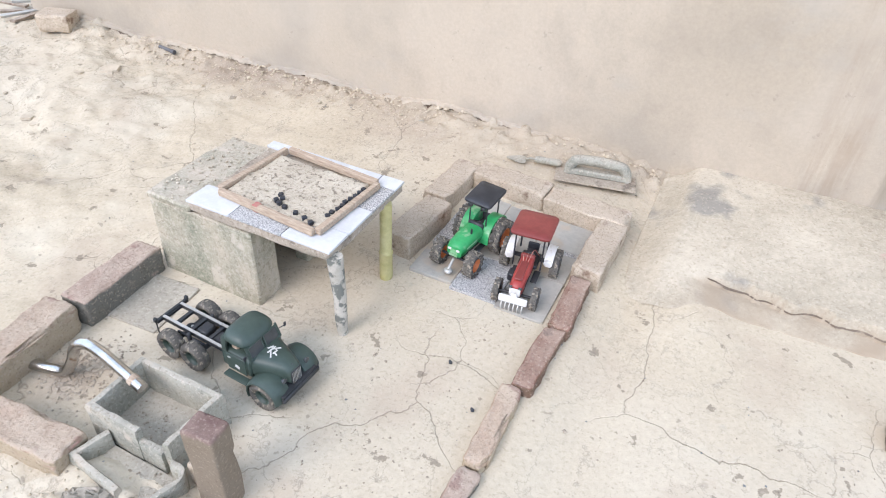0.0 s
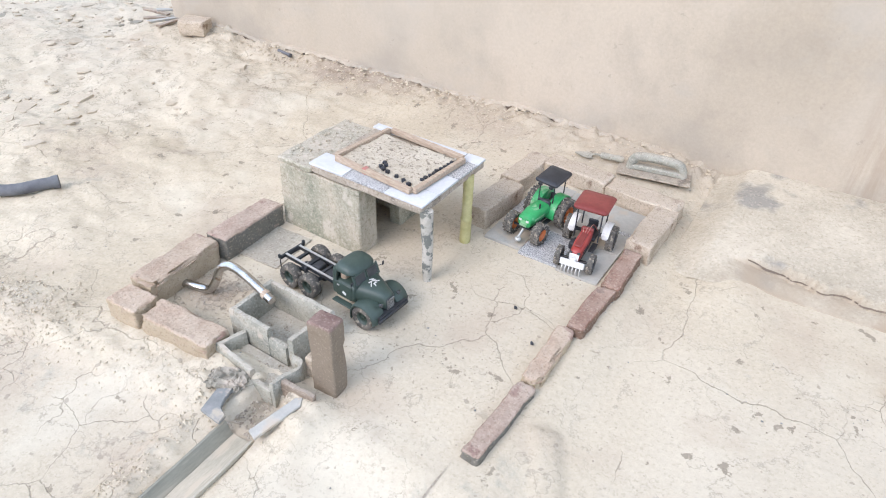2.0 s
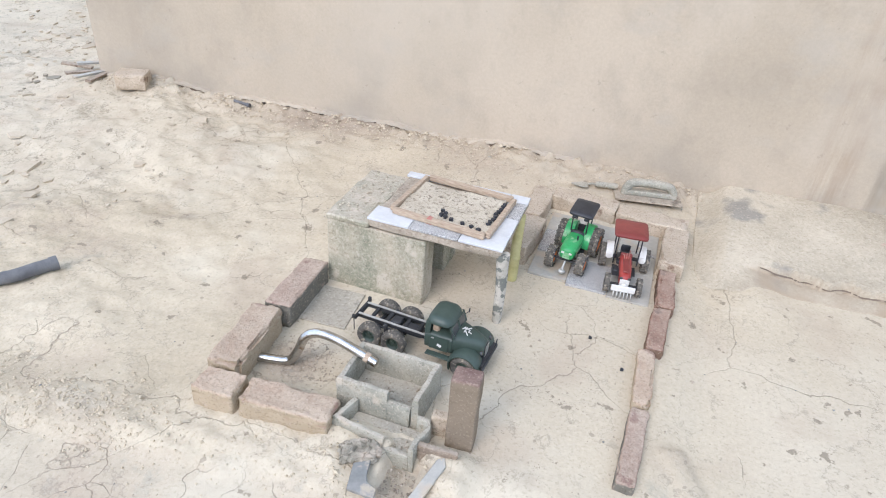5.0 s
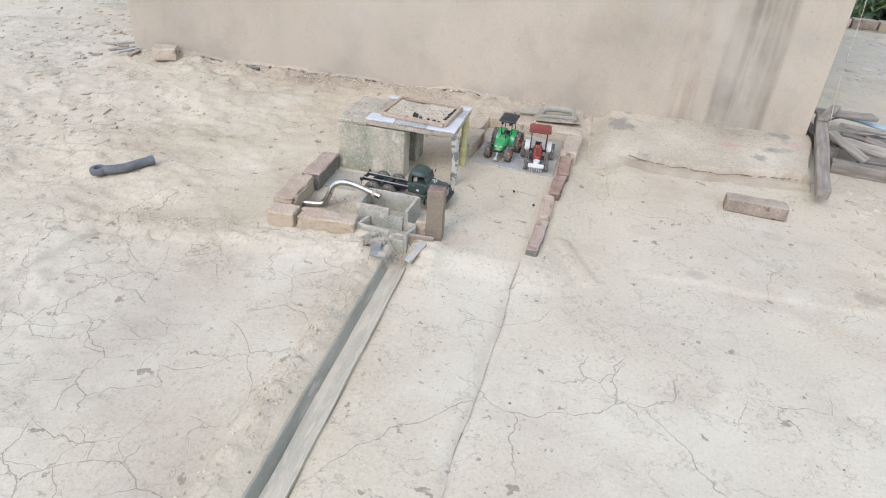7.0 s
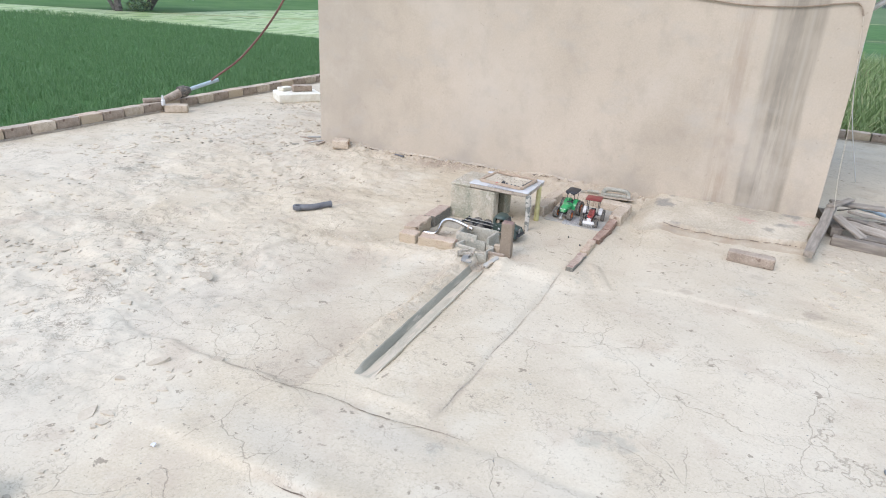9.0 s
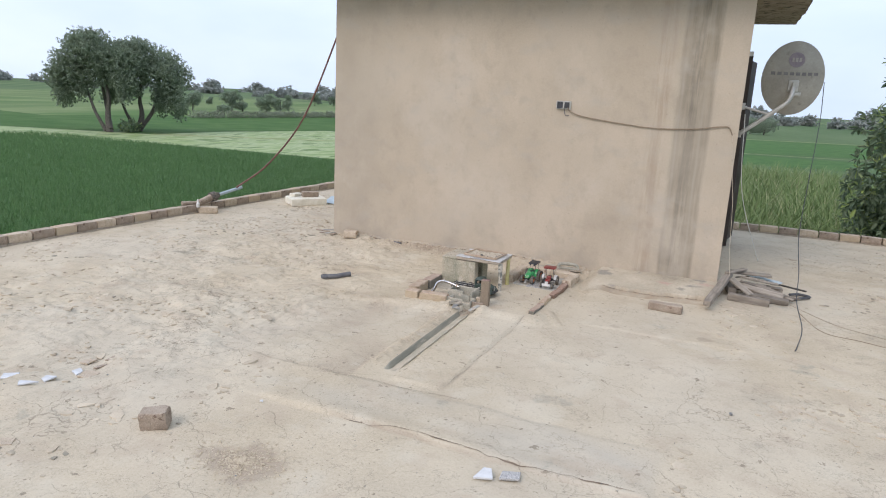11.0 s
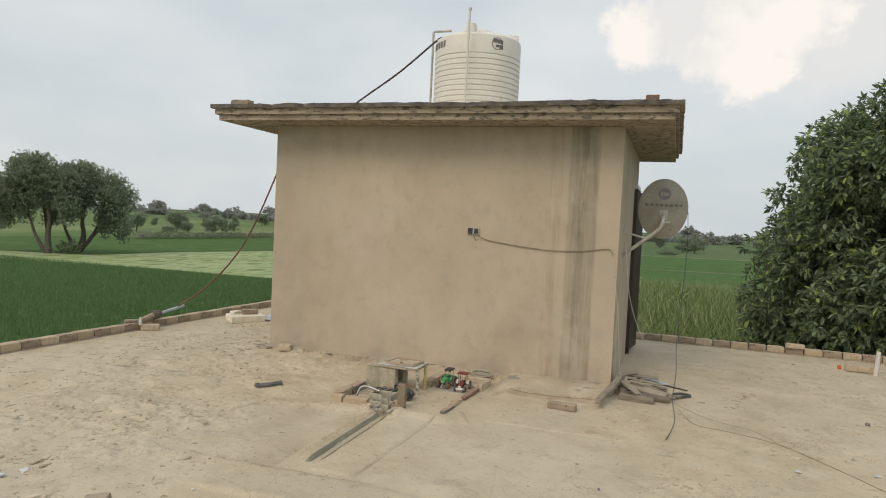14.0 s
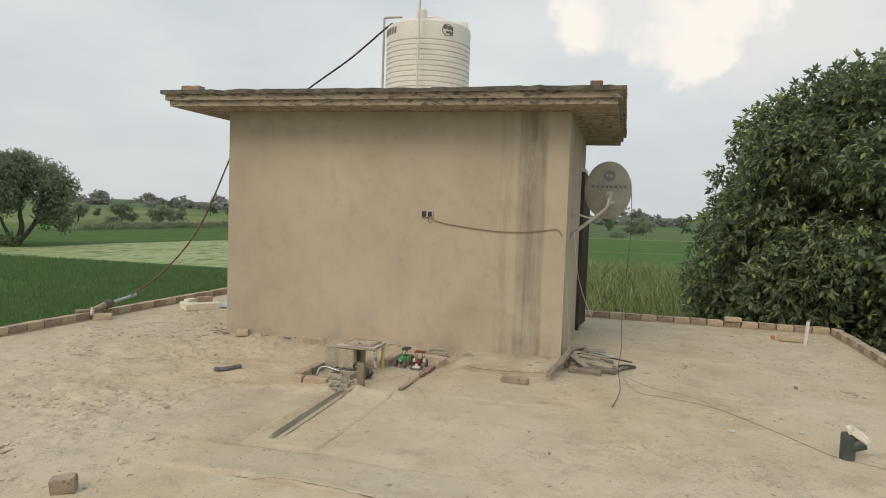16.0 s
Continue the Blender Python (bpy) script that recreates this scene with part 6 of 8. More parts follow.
                           (-0.433, -0.306, 1.287, 1.40, "tile_dusty"), (-0.433, -0.306, 1.402, 1.416, "tile_grain"), (-0.685, -0.56, 1.432, 1.56, "tile_dusty"), (-0.558, -0.435, 1.432, 1.56, "tile_dusty"), (-0.433, -0.306, 1.418, 1.55, "tile_dusty")):
    part("tile", newbox((x1 - x0, y1 - y0, 0.010), at((x0 + x1) / 2, (y0 + y1) / 2, 0.030 + random.uniform(0, 0.001), random.uniform(-0.5, 0.5)), 0.001), mt, pad)


# ---- toy vehicles ----
def wheel_part(name, parent, x, y, z, r, w, rim, tread=16, lug=0.10, hub_r=0.55, tyre="rubber"):
    """A wheel on an axle along y: a lugged tyre with a dished rim inside it."""
    root = new(name)
    root.empty_display_size = 0.01
    root.parent = parent
    root.matrix_basis = at(x, y, z, 0, 90)
    bm = bmesh.new()
    lathe(bm, [(r * hub_r, -w * 0.42), (r * 0.78, -w / 2), (r * 0.90, -w * 0.46), (r * 0.93, -w * 0.2), (r * 0.93, w * 0.2), (r * 0.90, w * 0.46), (r * 0.78, w / 2), (r * hub_r, w * 0.42), (r * hub_r, -w * 0.42)], 28)
    for i in range(tread):
        a = 2 * math.pi * i / tread
        for s in (-1, 1):
            box(bm, (r * lug, r * 0.16, w * 0.50), pose(0, 0, 0, 0, 0, math.degrees(a + (0.10 if s > 0 else 0.0) * 2)) @ at(r * 0.95, 0, s * w * 0.25, 0, s * 24))
    part("tyre", bm, tyre, root)
    bm = bmesh.new()
    d = w * 0.38
    lathe(bm, [(0, d * 0.55), (r * 0.13, d * 0.6), (r * 0.16, d * 0.25), (r * 0.40, d * 0.1), (r * 0.50, d * 0.8), (r * 0.56, d), (r * 0.56, -d), (r * 0.50, -d * 0.8), (r * 0.40, -d * 0.1), (r * 0.16, -d * 0.25), (r * 0.13, -d * 0.6), (0, -d * 0.55)], 20)
    for i in range(6):
        a = 2 * math.pi * i / 6
        for s in (-1, 1):
            rod(bm, (r * 0.27 * math.cos(a), r * 0.27 * math.sin(a), s * d * 0.1), (r * 0.27 * math.cos(a), r * 0.27 * math.sin(a), s * d * 0.35), r * 0.05, n=6)
    part("rim", bm, rim, root)
    return root


def block_wheel(parent, x, y, r, w, rim):
    """A fat lorry wheel: rounded tyre with rows of small tread blocks and a dished hub."""
    root = new("wheel")
    root.empty_display_size = 0.01
    root.parent = parent
    root.matrix_basis = at(x, y, r, 0, 90)
    bm = bmesh.new()
    lathe(bm, [(r * 0.52, -w * 0.36), (r * 0.62, -w * 0.46), (r * 0.78, -w * 0.50), (r * 0.90, -w * 0.44), (r * 0.955, -w * 0.30), (r * 0.965, 0), (r * 0.955, w * 0.30), (r * 0.90, w * 0.44), (r * 0.78, w * 0.50), (r * 0.62, w * 0.46), (r * 0.52, w * 0.36)], 32)
    for i in range(26):
        a = 360 * i / 26
        for k, (zz, rr, tilt) in enumerate(((-0.36, 0.935, -24), (-0.12, 0.975, 0), (0.12, 0.975, 0), (0.36, 0.935, 24))):
            box(bm, (r * 0.06, r * 0.145, w * 0.19), pose(0, 0, 0, 0, 0, a + (6.9 if k % 2 else 0)) @ at(r * rr, 0, zz * w, 0, 0, -tilt))
    part("tyre", bm, "rubber_dusty", root)
    bm = bmesh.new()
    d = w * 0.42
    half = [(0, 0.42), (0.13, 0.44), (0.16, 0.16), (0.30, 0.06), (0.40, 0.10), (0.44, 0.62), (0.54, 0.86)]
    lathe(bm, [(r * a, d * b) for a, b in half] + [(r * a, -d * b) for a, b in half[::-1]], 22)
    for i in range(8):
        a = 2 * math.pi * i / 8
        for s in (-1, 1):
            rod(bm, (r * 0.33 * math.cos(a), r * 0.33 * math.sin(a), s * d * 0.04), (r * 0.33 * math.cos(a), r * 0.33 * math.sin(a), s * d * 0.24), r * 0.035, n=5)
    part("rim", bm, rim, root)
    return root


def rounded(x, w, h, z, k=10, p=3.0):
    """A rounded cross-section in the plane across x."""
    out = []
    for i in range(2 * k):
        a = math.pi * 2 * i / (2 * k) + math.pi / (2 * k)
        c, s = math.cos(a), math.sin(a)
        out.append((x, w / 2 * math.copysign(abs(c) ** (2 / p), c), z + h / 2 * math.copysign(abs(s) ** (2 / p), s)))
    return out


def truck():
    t = thing("toy_truck", "dark green toy lorry with a bare chassis and six knobbly tyres", "toy truck", at(-0.851, 0.679, 0.028, -3.5))
    t.scale = (0.95, 0.95, 0.97)
    for s in (-1, 1):
        part("chassis_rail", newbox((0.235, 0.006, 0.012), at(-0.085, s * 0.026, 0.062), 0.001), "truck_dark", t, "black chassis rail")
        part("rail_cap", newbox((0.212, 0.0064, 0.0022), at(-0.092, s * 0.026, 0.0692)), "galv", t, "bare metal strip along the rail")
        part("hinge_lug", newbox((0.010, 0.008, 0.012), at(-0.203, s * 0.046, 0.068), 0.002), "truck_dark", t)
        part("shock_absorber", newbox((0.010, 0.010, 0.030), at(-0.108, s * 0.036, 0.055), 0.003), "truck_dark", t)
    for x in (-0.198, -0.160, -0.115, -0.060, -0.020):
        part("cross_member", newbox((0.010, 0.054, 0.008), at(x, 0, 0.062), 0.001), "truck_dark", t)
    part("rear_bumper", newbox((0.008, 0.092, 0.010), at(-0.200, 0, 0.064), 0.001), "truck_dark", t)
    part("transfer_case", newbox((0.030, 0.034, 0.022), at(-0.090, 0, 0.058), 0.004), "truck_dark", t)
    for x in (-0.145, -0.072):
        bm = bmesh.new()
        rod(bm, (x, -0.055, 0.036), (x, 0.055, 0.036), 0.006)
        lathe(bm, [(0, -0.013), (0.010, -0.010), (0.014, 0), (0.010, 0.010), (0, 0.013)], 12, at(x, 0, 0.034))
        part("axle", bm, "truck_dark", t)
    part("gearbox", newbox((0.050, 0.030, 0.026), at(-0.035, 0, 0.050), 0.004), "truck_dark", t)
    part("leaf_spring", newbox((0.085, 0.006, 0.008), at(-0.108, 0.032, 0.050), 0.002), "truck_dark", t)
    part("leaf_spring", newbox((0.085, 0.006, 0.008), at(-0.108, -0.032, 0.050), 0.002), "truck_dark", t)
    bm = bmesh.new()
    rod(bm, (-0.14, 0, 0.045), (0.09, 0, 0.050), 0.004)
    part("drive_shaft", bm, "galv", t)
    for x in (-0.145, -0.072, 0.135):
        for s in (-1, 1):
            block_wheel(t, x, s * 0.058, 0.036, 0.029, "truck_green")
    # cab: a body below the waist, posts, and a domed roof over open side windows
    bm = bmesh.new()
    loft(bm, [rounded(x, w, h, z, 9, 5.5) for x, w, h, z in ((0.014, 0.096, 0.050, 0.077), (0.016, 0.103, 0.055, 0.0775), (0.060, 0.106, 0.055, 0.0775), (0.092, 0.102, 0.055, 0.0775), (0.095, 0.096, 0.050, 0.077))])
    part("cab_body", bm, "truck_green", t)

    def ring(x0, x1, w, z, n=28, p=3.4):
        out = []
        for i in range(n):
            a = 2 * math.pi * i / n
            c, sn = math.cos(a), math.sin(a)
            out.append(((x0 + x1) / 2 + (x1 - x0) / 2 * math.copysign(abs(c) ** (2 / p), c), w / 2 * math.copysign(abs(sn) ** (2 / p), sn), z))
        return out
    bm = bmesh.new()
    loft(bm, [ring(*r) for r in ((0.016, 0.086, 0.096, 0.132), (0.013, 0.0885, 0.101, 0.1335), (0.014, 0.087, 0.100, 0.139), (0.017, 0.082, 0.094, 0.145), (0.023, 0.075, 0.082, 0.150), (0.032, 0.066, 0.060, 0.153), (0.042, 0.056, 0.025, 0.1542))])
    part("cab_roof", bm, "truck_green", t, "domed cab roof")
    bm = bmesh.new()
    loft(bm, [[(x0, -w / 2, z), (x0 + 0.004, -w / 2 - 0.003, z), (x0 + 0.016, -w / 2 - 0.003, z), (x0 + 0.016, -w / 2 + 0.002, z), (x0 + 0.005, -w / 2 + 0.004, z), (x0 + 0.005, w / 2 - 0.004, z), (x0 + 0.016, w / 2 - 0.002, z), (x0 + 0.016, w / 2 + 0.003, z), (x0 + 0.004, w / 2 + 0.003, z), (x0, w / 2, z)] for x0, w, z in ((0.014, 0.096, 0.100), (0.014, 0.096, 0.118), (0.0155, 0.092, 0.136))])
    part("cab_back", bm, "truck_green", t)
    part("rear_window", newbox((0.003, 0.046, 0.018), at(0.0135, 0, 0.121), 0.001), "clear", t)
    for s in (-1, 1):
        bm = bmesh.new()
        rod(bm, (0.0955, s * 0.0465, 0.102), (0.0845, s * 0.0450, 0.135), 0.0032, n=6)
        part("window_pillar", bm, "truck_green", t)
        part("door", newbox((0.054, 0.003, 0.046), at(0.057, s * 0.0525, 0.080), 0.0015), "truck_green", t)
        part("door_handle", newbox((0.008, 0.003, 0.002), at(0.040, s * 0.0550, 0.094)), "galv", t)
        part("running_board", newbox((0.075, 0.018, 0.004), at(0.062, s * 0.058, 0.044), 0.001), "truck_green", t)
        bm = bmesh.new()
        rod(bm, (0.092, s * 0.048, 0.122), (0.097, s * 0.060, 0.124), 0.001, n=5)
        box(bm, (0.002, 0.006, 0.011), at(0.097, s * 0.062, 0.126))
        part("mirror", bm, "black", t)
        bm = bmesh.new()
        loft(bm, [[(0.135 + rr * math.cos(a), s * (0.056 + yy), 0.036 + rr * 0.96 * math.sin(a)) for rr, yy in ((0.039, -0.030), (0.0435, -0.029), (0.0465, -0.012), (0.0455, 0.006), (0.0415, 0.016), (0.0385, 0.016), (0.040, 0.0))] for a in np.linspace(-0.05, math.pi + 0.42, 22)])
        part("mudguard", bm, "truck_green", t, "rounded front mudguard")
        bm = bmesh.new()
        lathe(bm, [(0, 0), (0.004, 0.001), (0.0062, 0.005), (0.0062, 0.008), (0, 0.010)], 12, look((0.168, s * 0.036, 0.080), (0.0, s * 0.036, 0.080)))
        part("headlight", bm, "clear", t)
        part("emblem", newbox((0.012, 0.0012, 0.008), at(0.060, s * 0.0545, 0.074, 0, 0, 20)), "white", t, "small white door emblem")
        bm = bmesh.new()
        for p0, p1 in (((0.0962, 0.005, 0.105), (0.0962, 0.043, 0.105)), ((0.0962, 0.043, 0.105), (0.0868, 0.042, 0.133)), ((0.0868, 0.042, 0.133), (0.0868, 0.005, 0.133)), ((0.0868, 0.003, 0.133), (0.0962, 0.003, 0.105))):
            rod(bm, (p0[0], s * p0[1], p0[2]), (p1[0], s * p1[1], p1[2]), 0.0022, n=6)
        part("screen_frame", bm, "truck_green", t)
        part("windscreen", newbox((0.0016, 0.040, 0.029), at(0.0912, s * 0.0235, 0.119, 0, 0, -18.5), 0.0004), "clear", t)
    part("seat", newbox((0.020, 0.074, 0.034), at(0.040, 0, 0.108), 0.004), "wood", t, "tan seat seen through the open cab window")
    bm = bmesh.new()
    loft(bm, [rounded(x, w, hi - 0.050, (hi + 0.050) / 2, 11, p) for x, w, hi, p in ((0.090, 0.096, 0.1085, 3.6), (0.104, 0.088, 0.1085, 3.2), (0.125, 0.074, 0.1065, 2.9), (0.148, 0.058, 0.1025, 2.8), (0.163, 0.047, 0.0975, 2.8), (0.1715, 0.040, 0.0925, 2.9), (0.1745, 0.034, 0.086, 3.0))])
    part("bonnet", bm, "truck_green", t, "long tapering bonnet")
    bm = bmesh.new()
    rod(bm, (0.094, 0, 0.1088), (0.168, 0, 0.0955), 0.0009, n=5)
    part("bonnet_hinge", bm, "truck_dark", t)
    part("grille", newbox((0.004, 0.030, 0.036), at(0.1745, 0, 0.068), 0.002), "truck_dark", t)
    for i in range(7):
        part("grille_bar", newbox((0.0016, 0.0012, 0.031), at(0.1768, -0.012 + 0.004 * i, 0.068)), "galv", t)
    bm = bmesh.new()
    for sx, sy, ln, an in ((0.112, 0.0, 0.026, 90), (0.118, 0.010, 0.018, 50), (0.118, -0.010, 0.018, -50), (0.122, 0.0, 0.014, 90), (0.106, 0.004, 0.014, 70), (0.126, -0.004, 0.010, -20), (0.114, 0.006, 0.012, 15)):
        box(bm, (ln, 0.0032, 0.0012), at(sx, sy, 0.1086 - (sx - 0.112) * 0.13 - abs(sy) * 0.10, an, 0, 7))
    part("bonnet_emblem", bm, "white", t, "white winged emblem")
    part("front_bumper", newbox((0.008, 0.118, 0.011), at(0.186, 0, 0.043), 0.002), "truck_dark", t)
    part("fender_plate", newbox((0.040, 0.11, 0.004), at(0.165, 0, 0.050), 0.001), "truck_dark", t)
    bm = bmesh.new()
    rod(bm, (-0.203, -0.046, 0.070), (-0.202, -0.046, 0.022), 0.0016, n=6)
    part("tail_rod", bm, "truck_dark", t)
    for s in (-1, 1):
        bm = bmesh.new()
        rod(bm, (0.186, s * 0.056, 0.043), (0.186, s * 0.060, 0.062), 0.0015, n=6)
        part("marker_rod", bm, "truck_dark", t)
    return t


truck()


def fender_bm(x, y, z, r, w, a0, a1):
    bm = bmesh.new()
    loft(bm, [[(x + rr * math.cos(a), y + yy, z + rr * math.sin(a)) for rr, yy in ((r, -w / 2), (r * 1.07, -w / 2), (r * 1.07, w / 2), (r, w / 2))] for a in np.linspace(a0, a1, 10)])
    return bm


def tractor(name, label, m, body, wing, roof, rim, fr, rr, ft, rt, wb, roof_z, roof_tilt=0, bw=0.040, hy=0.036, hx=0.042, back=0.0, big_wing=False):
    """A toy tractor facing +x: bonnet, seat tub, rear wings, canopy on posts, small front and large rear wheels."""
    t = thing(name, label, "toy tractor", m)
    fx, bx = wb / 2, -wb / 2
    for s in (-1, 1):
        wheel_part("front_wheel", t, fx, s * ft / 2, fr, fr, fr * (0.80 if big_wing else 0.55), rim, 14, 0.12, 0.55, "rubber_dusty")
        wheel_part("rear_wheel", t, bx, s * rt / 2, rr, rr, rr * 0.56, rim, 18, 0.11, 0.58, "rubber_dusty")
        ww = rt / 2 - rr * 0.30
        if big_wing:
            part("rear_wing", fender_bm(bx, s * (ww - 0.013), rr, rr * 1.06, 0.030, radians(-5), radians(150)), wing, t, "broad curved rear wing")
            bm = bmesh.new()
            fan = [(bx + rr * 1.06 * math.cos(a), rr + rr * 1.06 * math.sin(a)) for a in np.linspace(radians(-5), radians(150), 10)] + [(bx - rr * 0.5, rr * 0.9), (bx + rr * 0.4, rr * 0.7)]
            lo, hi = [bm.verts.new((px, s * (ww - 0.028), pz)) for px, pz in fan], [bm.verts.new((px, s * (ww - 0.024), pz)) for px, pz in fan]
            bm.faces.new(lo)
            bm.faces.new(hi[::-1])
            for q in range(len(fan)):
                bm.faces.new((lo[q], hi[q], hi[(q + 1) % len(fan)], lo[(q + 1) % len(fan)]))
            bmesh.ops.recalc_face_normals(bm, faces=bm.faces)
            part("wing_side", bm, wing, t)
        else:
            part("rear_wing", fender_bm(bx, s * (ww - 0.004), rr, rr * 1.12, 0.022, radians(25), radians(135)), wing, t, "short curved rear wing")
            part("lamp_box", newbox((0.014, 0.018, 0.020), at(bx + rr * 0.9, s * (ww - 0.004), rr * 1.55), 0.003), wing, t, "square lamp box on the wing")
        part("step_plate", newbox((wb * 0.34, 0.016, 0.003), at(bx + wb * 0.42, s * 0.028, rr * 0.72), 0.001), "black", t)
    bm = bmesh.new()
    rod(bm, (fx, -ft / 2, fr), (fx, ft / 2, fr), 0.004)
    part("front_axle", bm, "truck_dark", t)
    bm = bmesh.new()
    rod(bm, (bx, -rt / 2, rr), (bx, rt / 2, rr), 0.006)
    part("rear_axle", bm, "truck_dark", t)
    part("engine", newbox((wb * 0.85, 0.030, 0.030), at(fx - wb * 0.40, 0, rr * 0.92), 0.004), "truck_dark", t)
    bl = wb * 0.62
    bm = bmesh.new()
    z = rr * 1.35
    loft(bm, [rounded(x, w, h, zz, 8, 3.2) for x, w, h, zz in ((fx - bl, bw, 0.042, z + 0.006), (fx - bl * 0.4, bw * 1.04, 0.044, z + 0.005), (fx + 0.004, bw * 0.95, 0.040, z), (fx + 0.015, bw * 0.85, 0.034, z - 0.002), (fx + 0.018, bw * 0.6, 0.024, z - 0.003))])
    part("bonnet", bm, body, t)
    part("grille", newbox((0.004, 0.026, 0.022), at(fx + 0.0165, 0, z - 0.004), 0.002), "white" if body == "red" else "green_faded", t)
    part("seat_tub", newbox((wb * 0.42, 0.050, 0.012), at(bx + wb * 0.12, 0, rr * 1.12), 0.003), "black", t)
    part("seat", newbox((0.026, 0.030, 0.010), at(bx - 0.002, 0, rr * 1.38), 0.003), "black", t)
    part("seat_back", newbox((0.007, 0.030, 0.026), at(bx - 0.018, 0, rr * 1.62), 0.003), "black", t)
    bm = bmesh.new()
    rod(bm, (fx - bl - 0.004, 0, z), (fx - bl - 0.020, 0, z + 0.024), 0.0018, n=6)
    res = bmesh.ops.create_circle(bm, segments=14, radius=0.012)
    bmesh.ops.delete(bm, geom=res["verts"], context="VERTS")
    ringc = [Vector((fx - bl - 0.020, 0, z + 0.024)) + Matrix.Rotation(radians(-25), 3, "Y") @ Vector((0.012 * math.cos(a), 0.012 * math.sin(a), 0)) for a in np.linspace(0, 2 * math.pi, 15)]
    sweep(bm, ringc, 0.0016, 5)
    part("steering_wheel", bm, "black", t)
    cx = bx + wb * 0.10 + back
    for sx in (-1, 1):
        for s in (-1, 1):
            bm = bmesh.new()
            rod(bm, (cx + sx * hx, s * hy, rr * 1.2), (cx + sx * hx, s * hy, roof_z), 0.0022, n=6)
            part("canopy_post", bm, "black", t)
    bm = bmesh.new()
    lx, ly = hx + 0.017, hy + 0.015
    loft(bm, [[(sx * lx * k, sy * ly * k, z) for sx, sy in ((1, 0.8), (0.93, 0.95), (0.8, 1), (-0.8, 1), (-0.93, 0.95), (-1, 0.8), (-1, -0.8), (-0.93, -0.95), (-0.8, -1), (0.8, -1), (0.93, -0.95), (1, -0.8))] for k, z in ((0.97, -0.004), (1.0, -0.001), (1.0, 0.002), (0.95, 0.005), (0.6, 0.0072), (0.2, 0.008))])
    bmesh.ops.transform(bm, matrix=at(cx, 0, roof_z + 0.004, 0, 0, roof_tilt), verts=bm.verts)
    part("canopy", bm, roof, t, "flat canopy roof")
    return t, fx, bx


g, fx, bx = tractor("toy_tractor", "green toy tractor with a black canopy and orange rims", at(-0.570, 1.272, 0.035, -97), "green", "green", "black", "orange", 0.036, 0.050, 0.102, 0.118, 0.138, 0.160, 6, 0.054, 0.026, 0.032, -0.008, True)
g.scale = (0.96, 0.96, 0.98)
part("number_plate", newbox((0.002, 0.024, 0.007), at(fx + 0.0200, 0, 0.056)), "green_faded", g)
bm = bmesh.new()
rod(bm, (fx + 0.016, 0, 0.040), (fx + 0.040, 0, 0.022), 0.004)
lathe(bm, [(0, 0), (0.011, 0), (0.012, 0.006), (0.008, 0.010), (0, 0.010)], 12, at(fx + 0.040, 0, 0.012))
part("front_hitch", bm, "galv", g)
for s in (-1, 1):
    part("work_lamp", newbox((0.010, 0.014, 0.010), at(fx - 0.088, s * 0.020, 0.150), 0.002), "truck_dark", g)
    part("bonnet_stripe", newbox((0.050, 0.0015, 0.006), at(fx - 0.030, s * 0.0275, 0.072)), "green_faded", g)
    part("headlight", newbox((0.003, 0.010, 0.007), at(fx + 0.0185, s * 0.013, 0.072), 0.001), "white", g)
part("dashboard", newbox((0.014, 0.046, 0.022), at(fx - 0.092, 0, 0.088), 0.004), "black", g)
part("cab_floor", newbox((0.050, 0.060, 0.010), at(bx + 0.030, 0, 0.052), 0.003), "truck_dark", g)
bm = bmesh.new()
rod(bm, (fx - 0.045, 0.014, 0.075), (fx - 0.045, 0.014, 0.108), 0.003)
part("exhaust", bm, "black", g)

r, fx, bx = tractor("toy_tractor", "red and white toy tractor with a maroon canopy and front rake", at(-0.400, 1.228, 0.035, -84), "red", "white", "maroon", "black", 0.029, 0.038, 0.096, 0.132, 0.145, 0.146, -2, 0.036, 0.036, 0.040)
part("front_bumper", newbox((0.008, 0.072, 0.020), at(fx + 0.030, 0, 0.034), 0.004, 2), "white", r, "rounded white front bumper")
part("bumper_knob", newbox((0.008, 0.016, 0.010), at(fx + 0.026, 0, 0.046), 0.003), "white", r)
part("nose_panel", newbox((0.003, 0.028, 0.022), at(fx + 0.0195, 0, 0.050), 0.001), "white", r, "white nose panel")
for s in (-1, 1):
    part("bonnet_decal", newbox((0.040, 0.0015, 0.005), at(fx - 0.025, s * 0.0192, 0.056)), "black", r, "dark decal strip")
    part("headlight", newbox((0.003, 0.009, 0.008), at(fx + 0.019, s * 0.012, 0.064), 0.001), "clear", r)
part("dashboard", newbox((0.012, 0.036, 0.020), at(fx - 0.095, 0, 0.074), 0.003), "maroon", r)
part("side_box", newbox((0.030, 0.020, 0.022), at(fx - 0.055, -0.026, 0.040), 0.003), "black", r)
for i in range(6):
    bm = bmesh.new()
    sweep(bm, glide([(fx + 0.030, -0.026 + 0.0104 * i, 0.030), (fx + 0.040, -0.026 + 0.0104 * i, 0.015), (fx + 0.034, -0.026 + 0.0104 * i, 0.001)], 4), 0.0018, 6)
    part("rake_tine", bm, "galv", r)
part("bonnet_top", newbox((0.075, 0.020, 0.006), at(fx - 0.035, 0, 0.0765), 0.002), "maroon", r)
bm = bmesh.new()
for a in ((-0.02, 0.02), (0.01, -0.02), (0.0, 0.0)):
    sweep(bm, glide([(bx + 0.02 + a[0], a[1], 0.05), (bx + 0.05 + a[0], a[1] * 0.5, 0.085), (bx + 0.075, a[1] * 0.3, 0.078)], 4), 0.0012, 5)
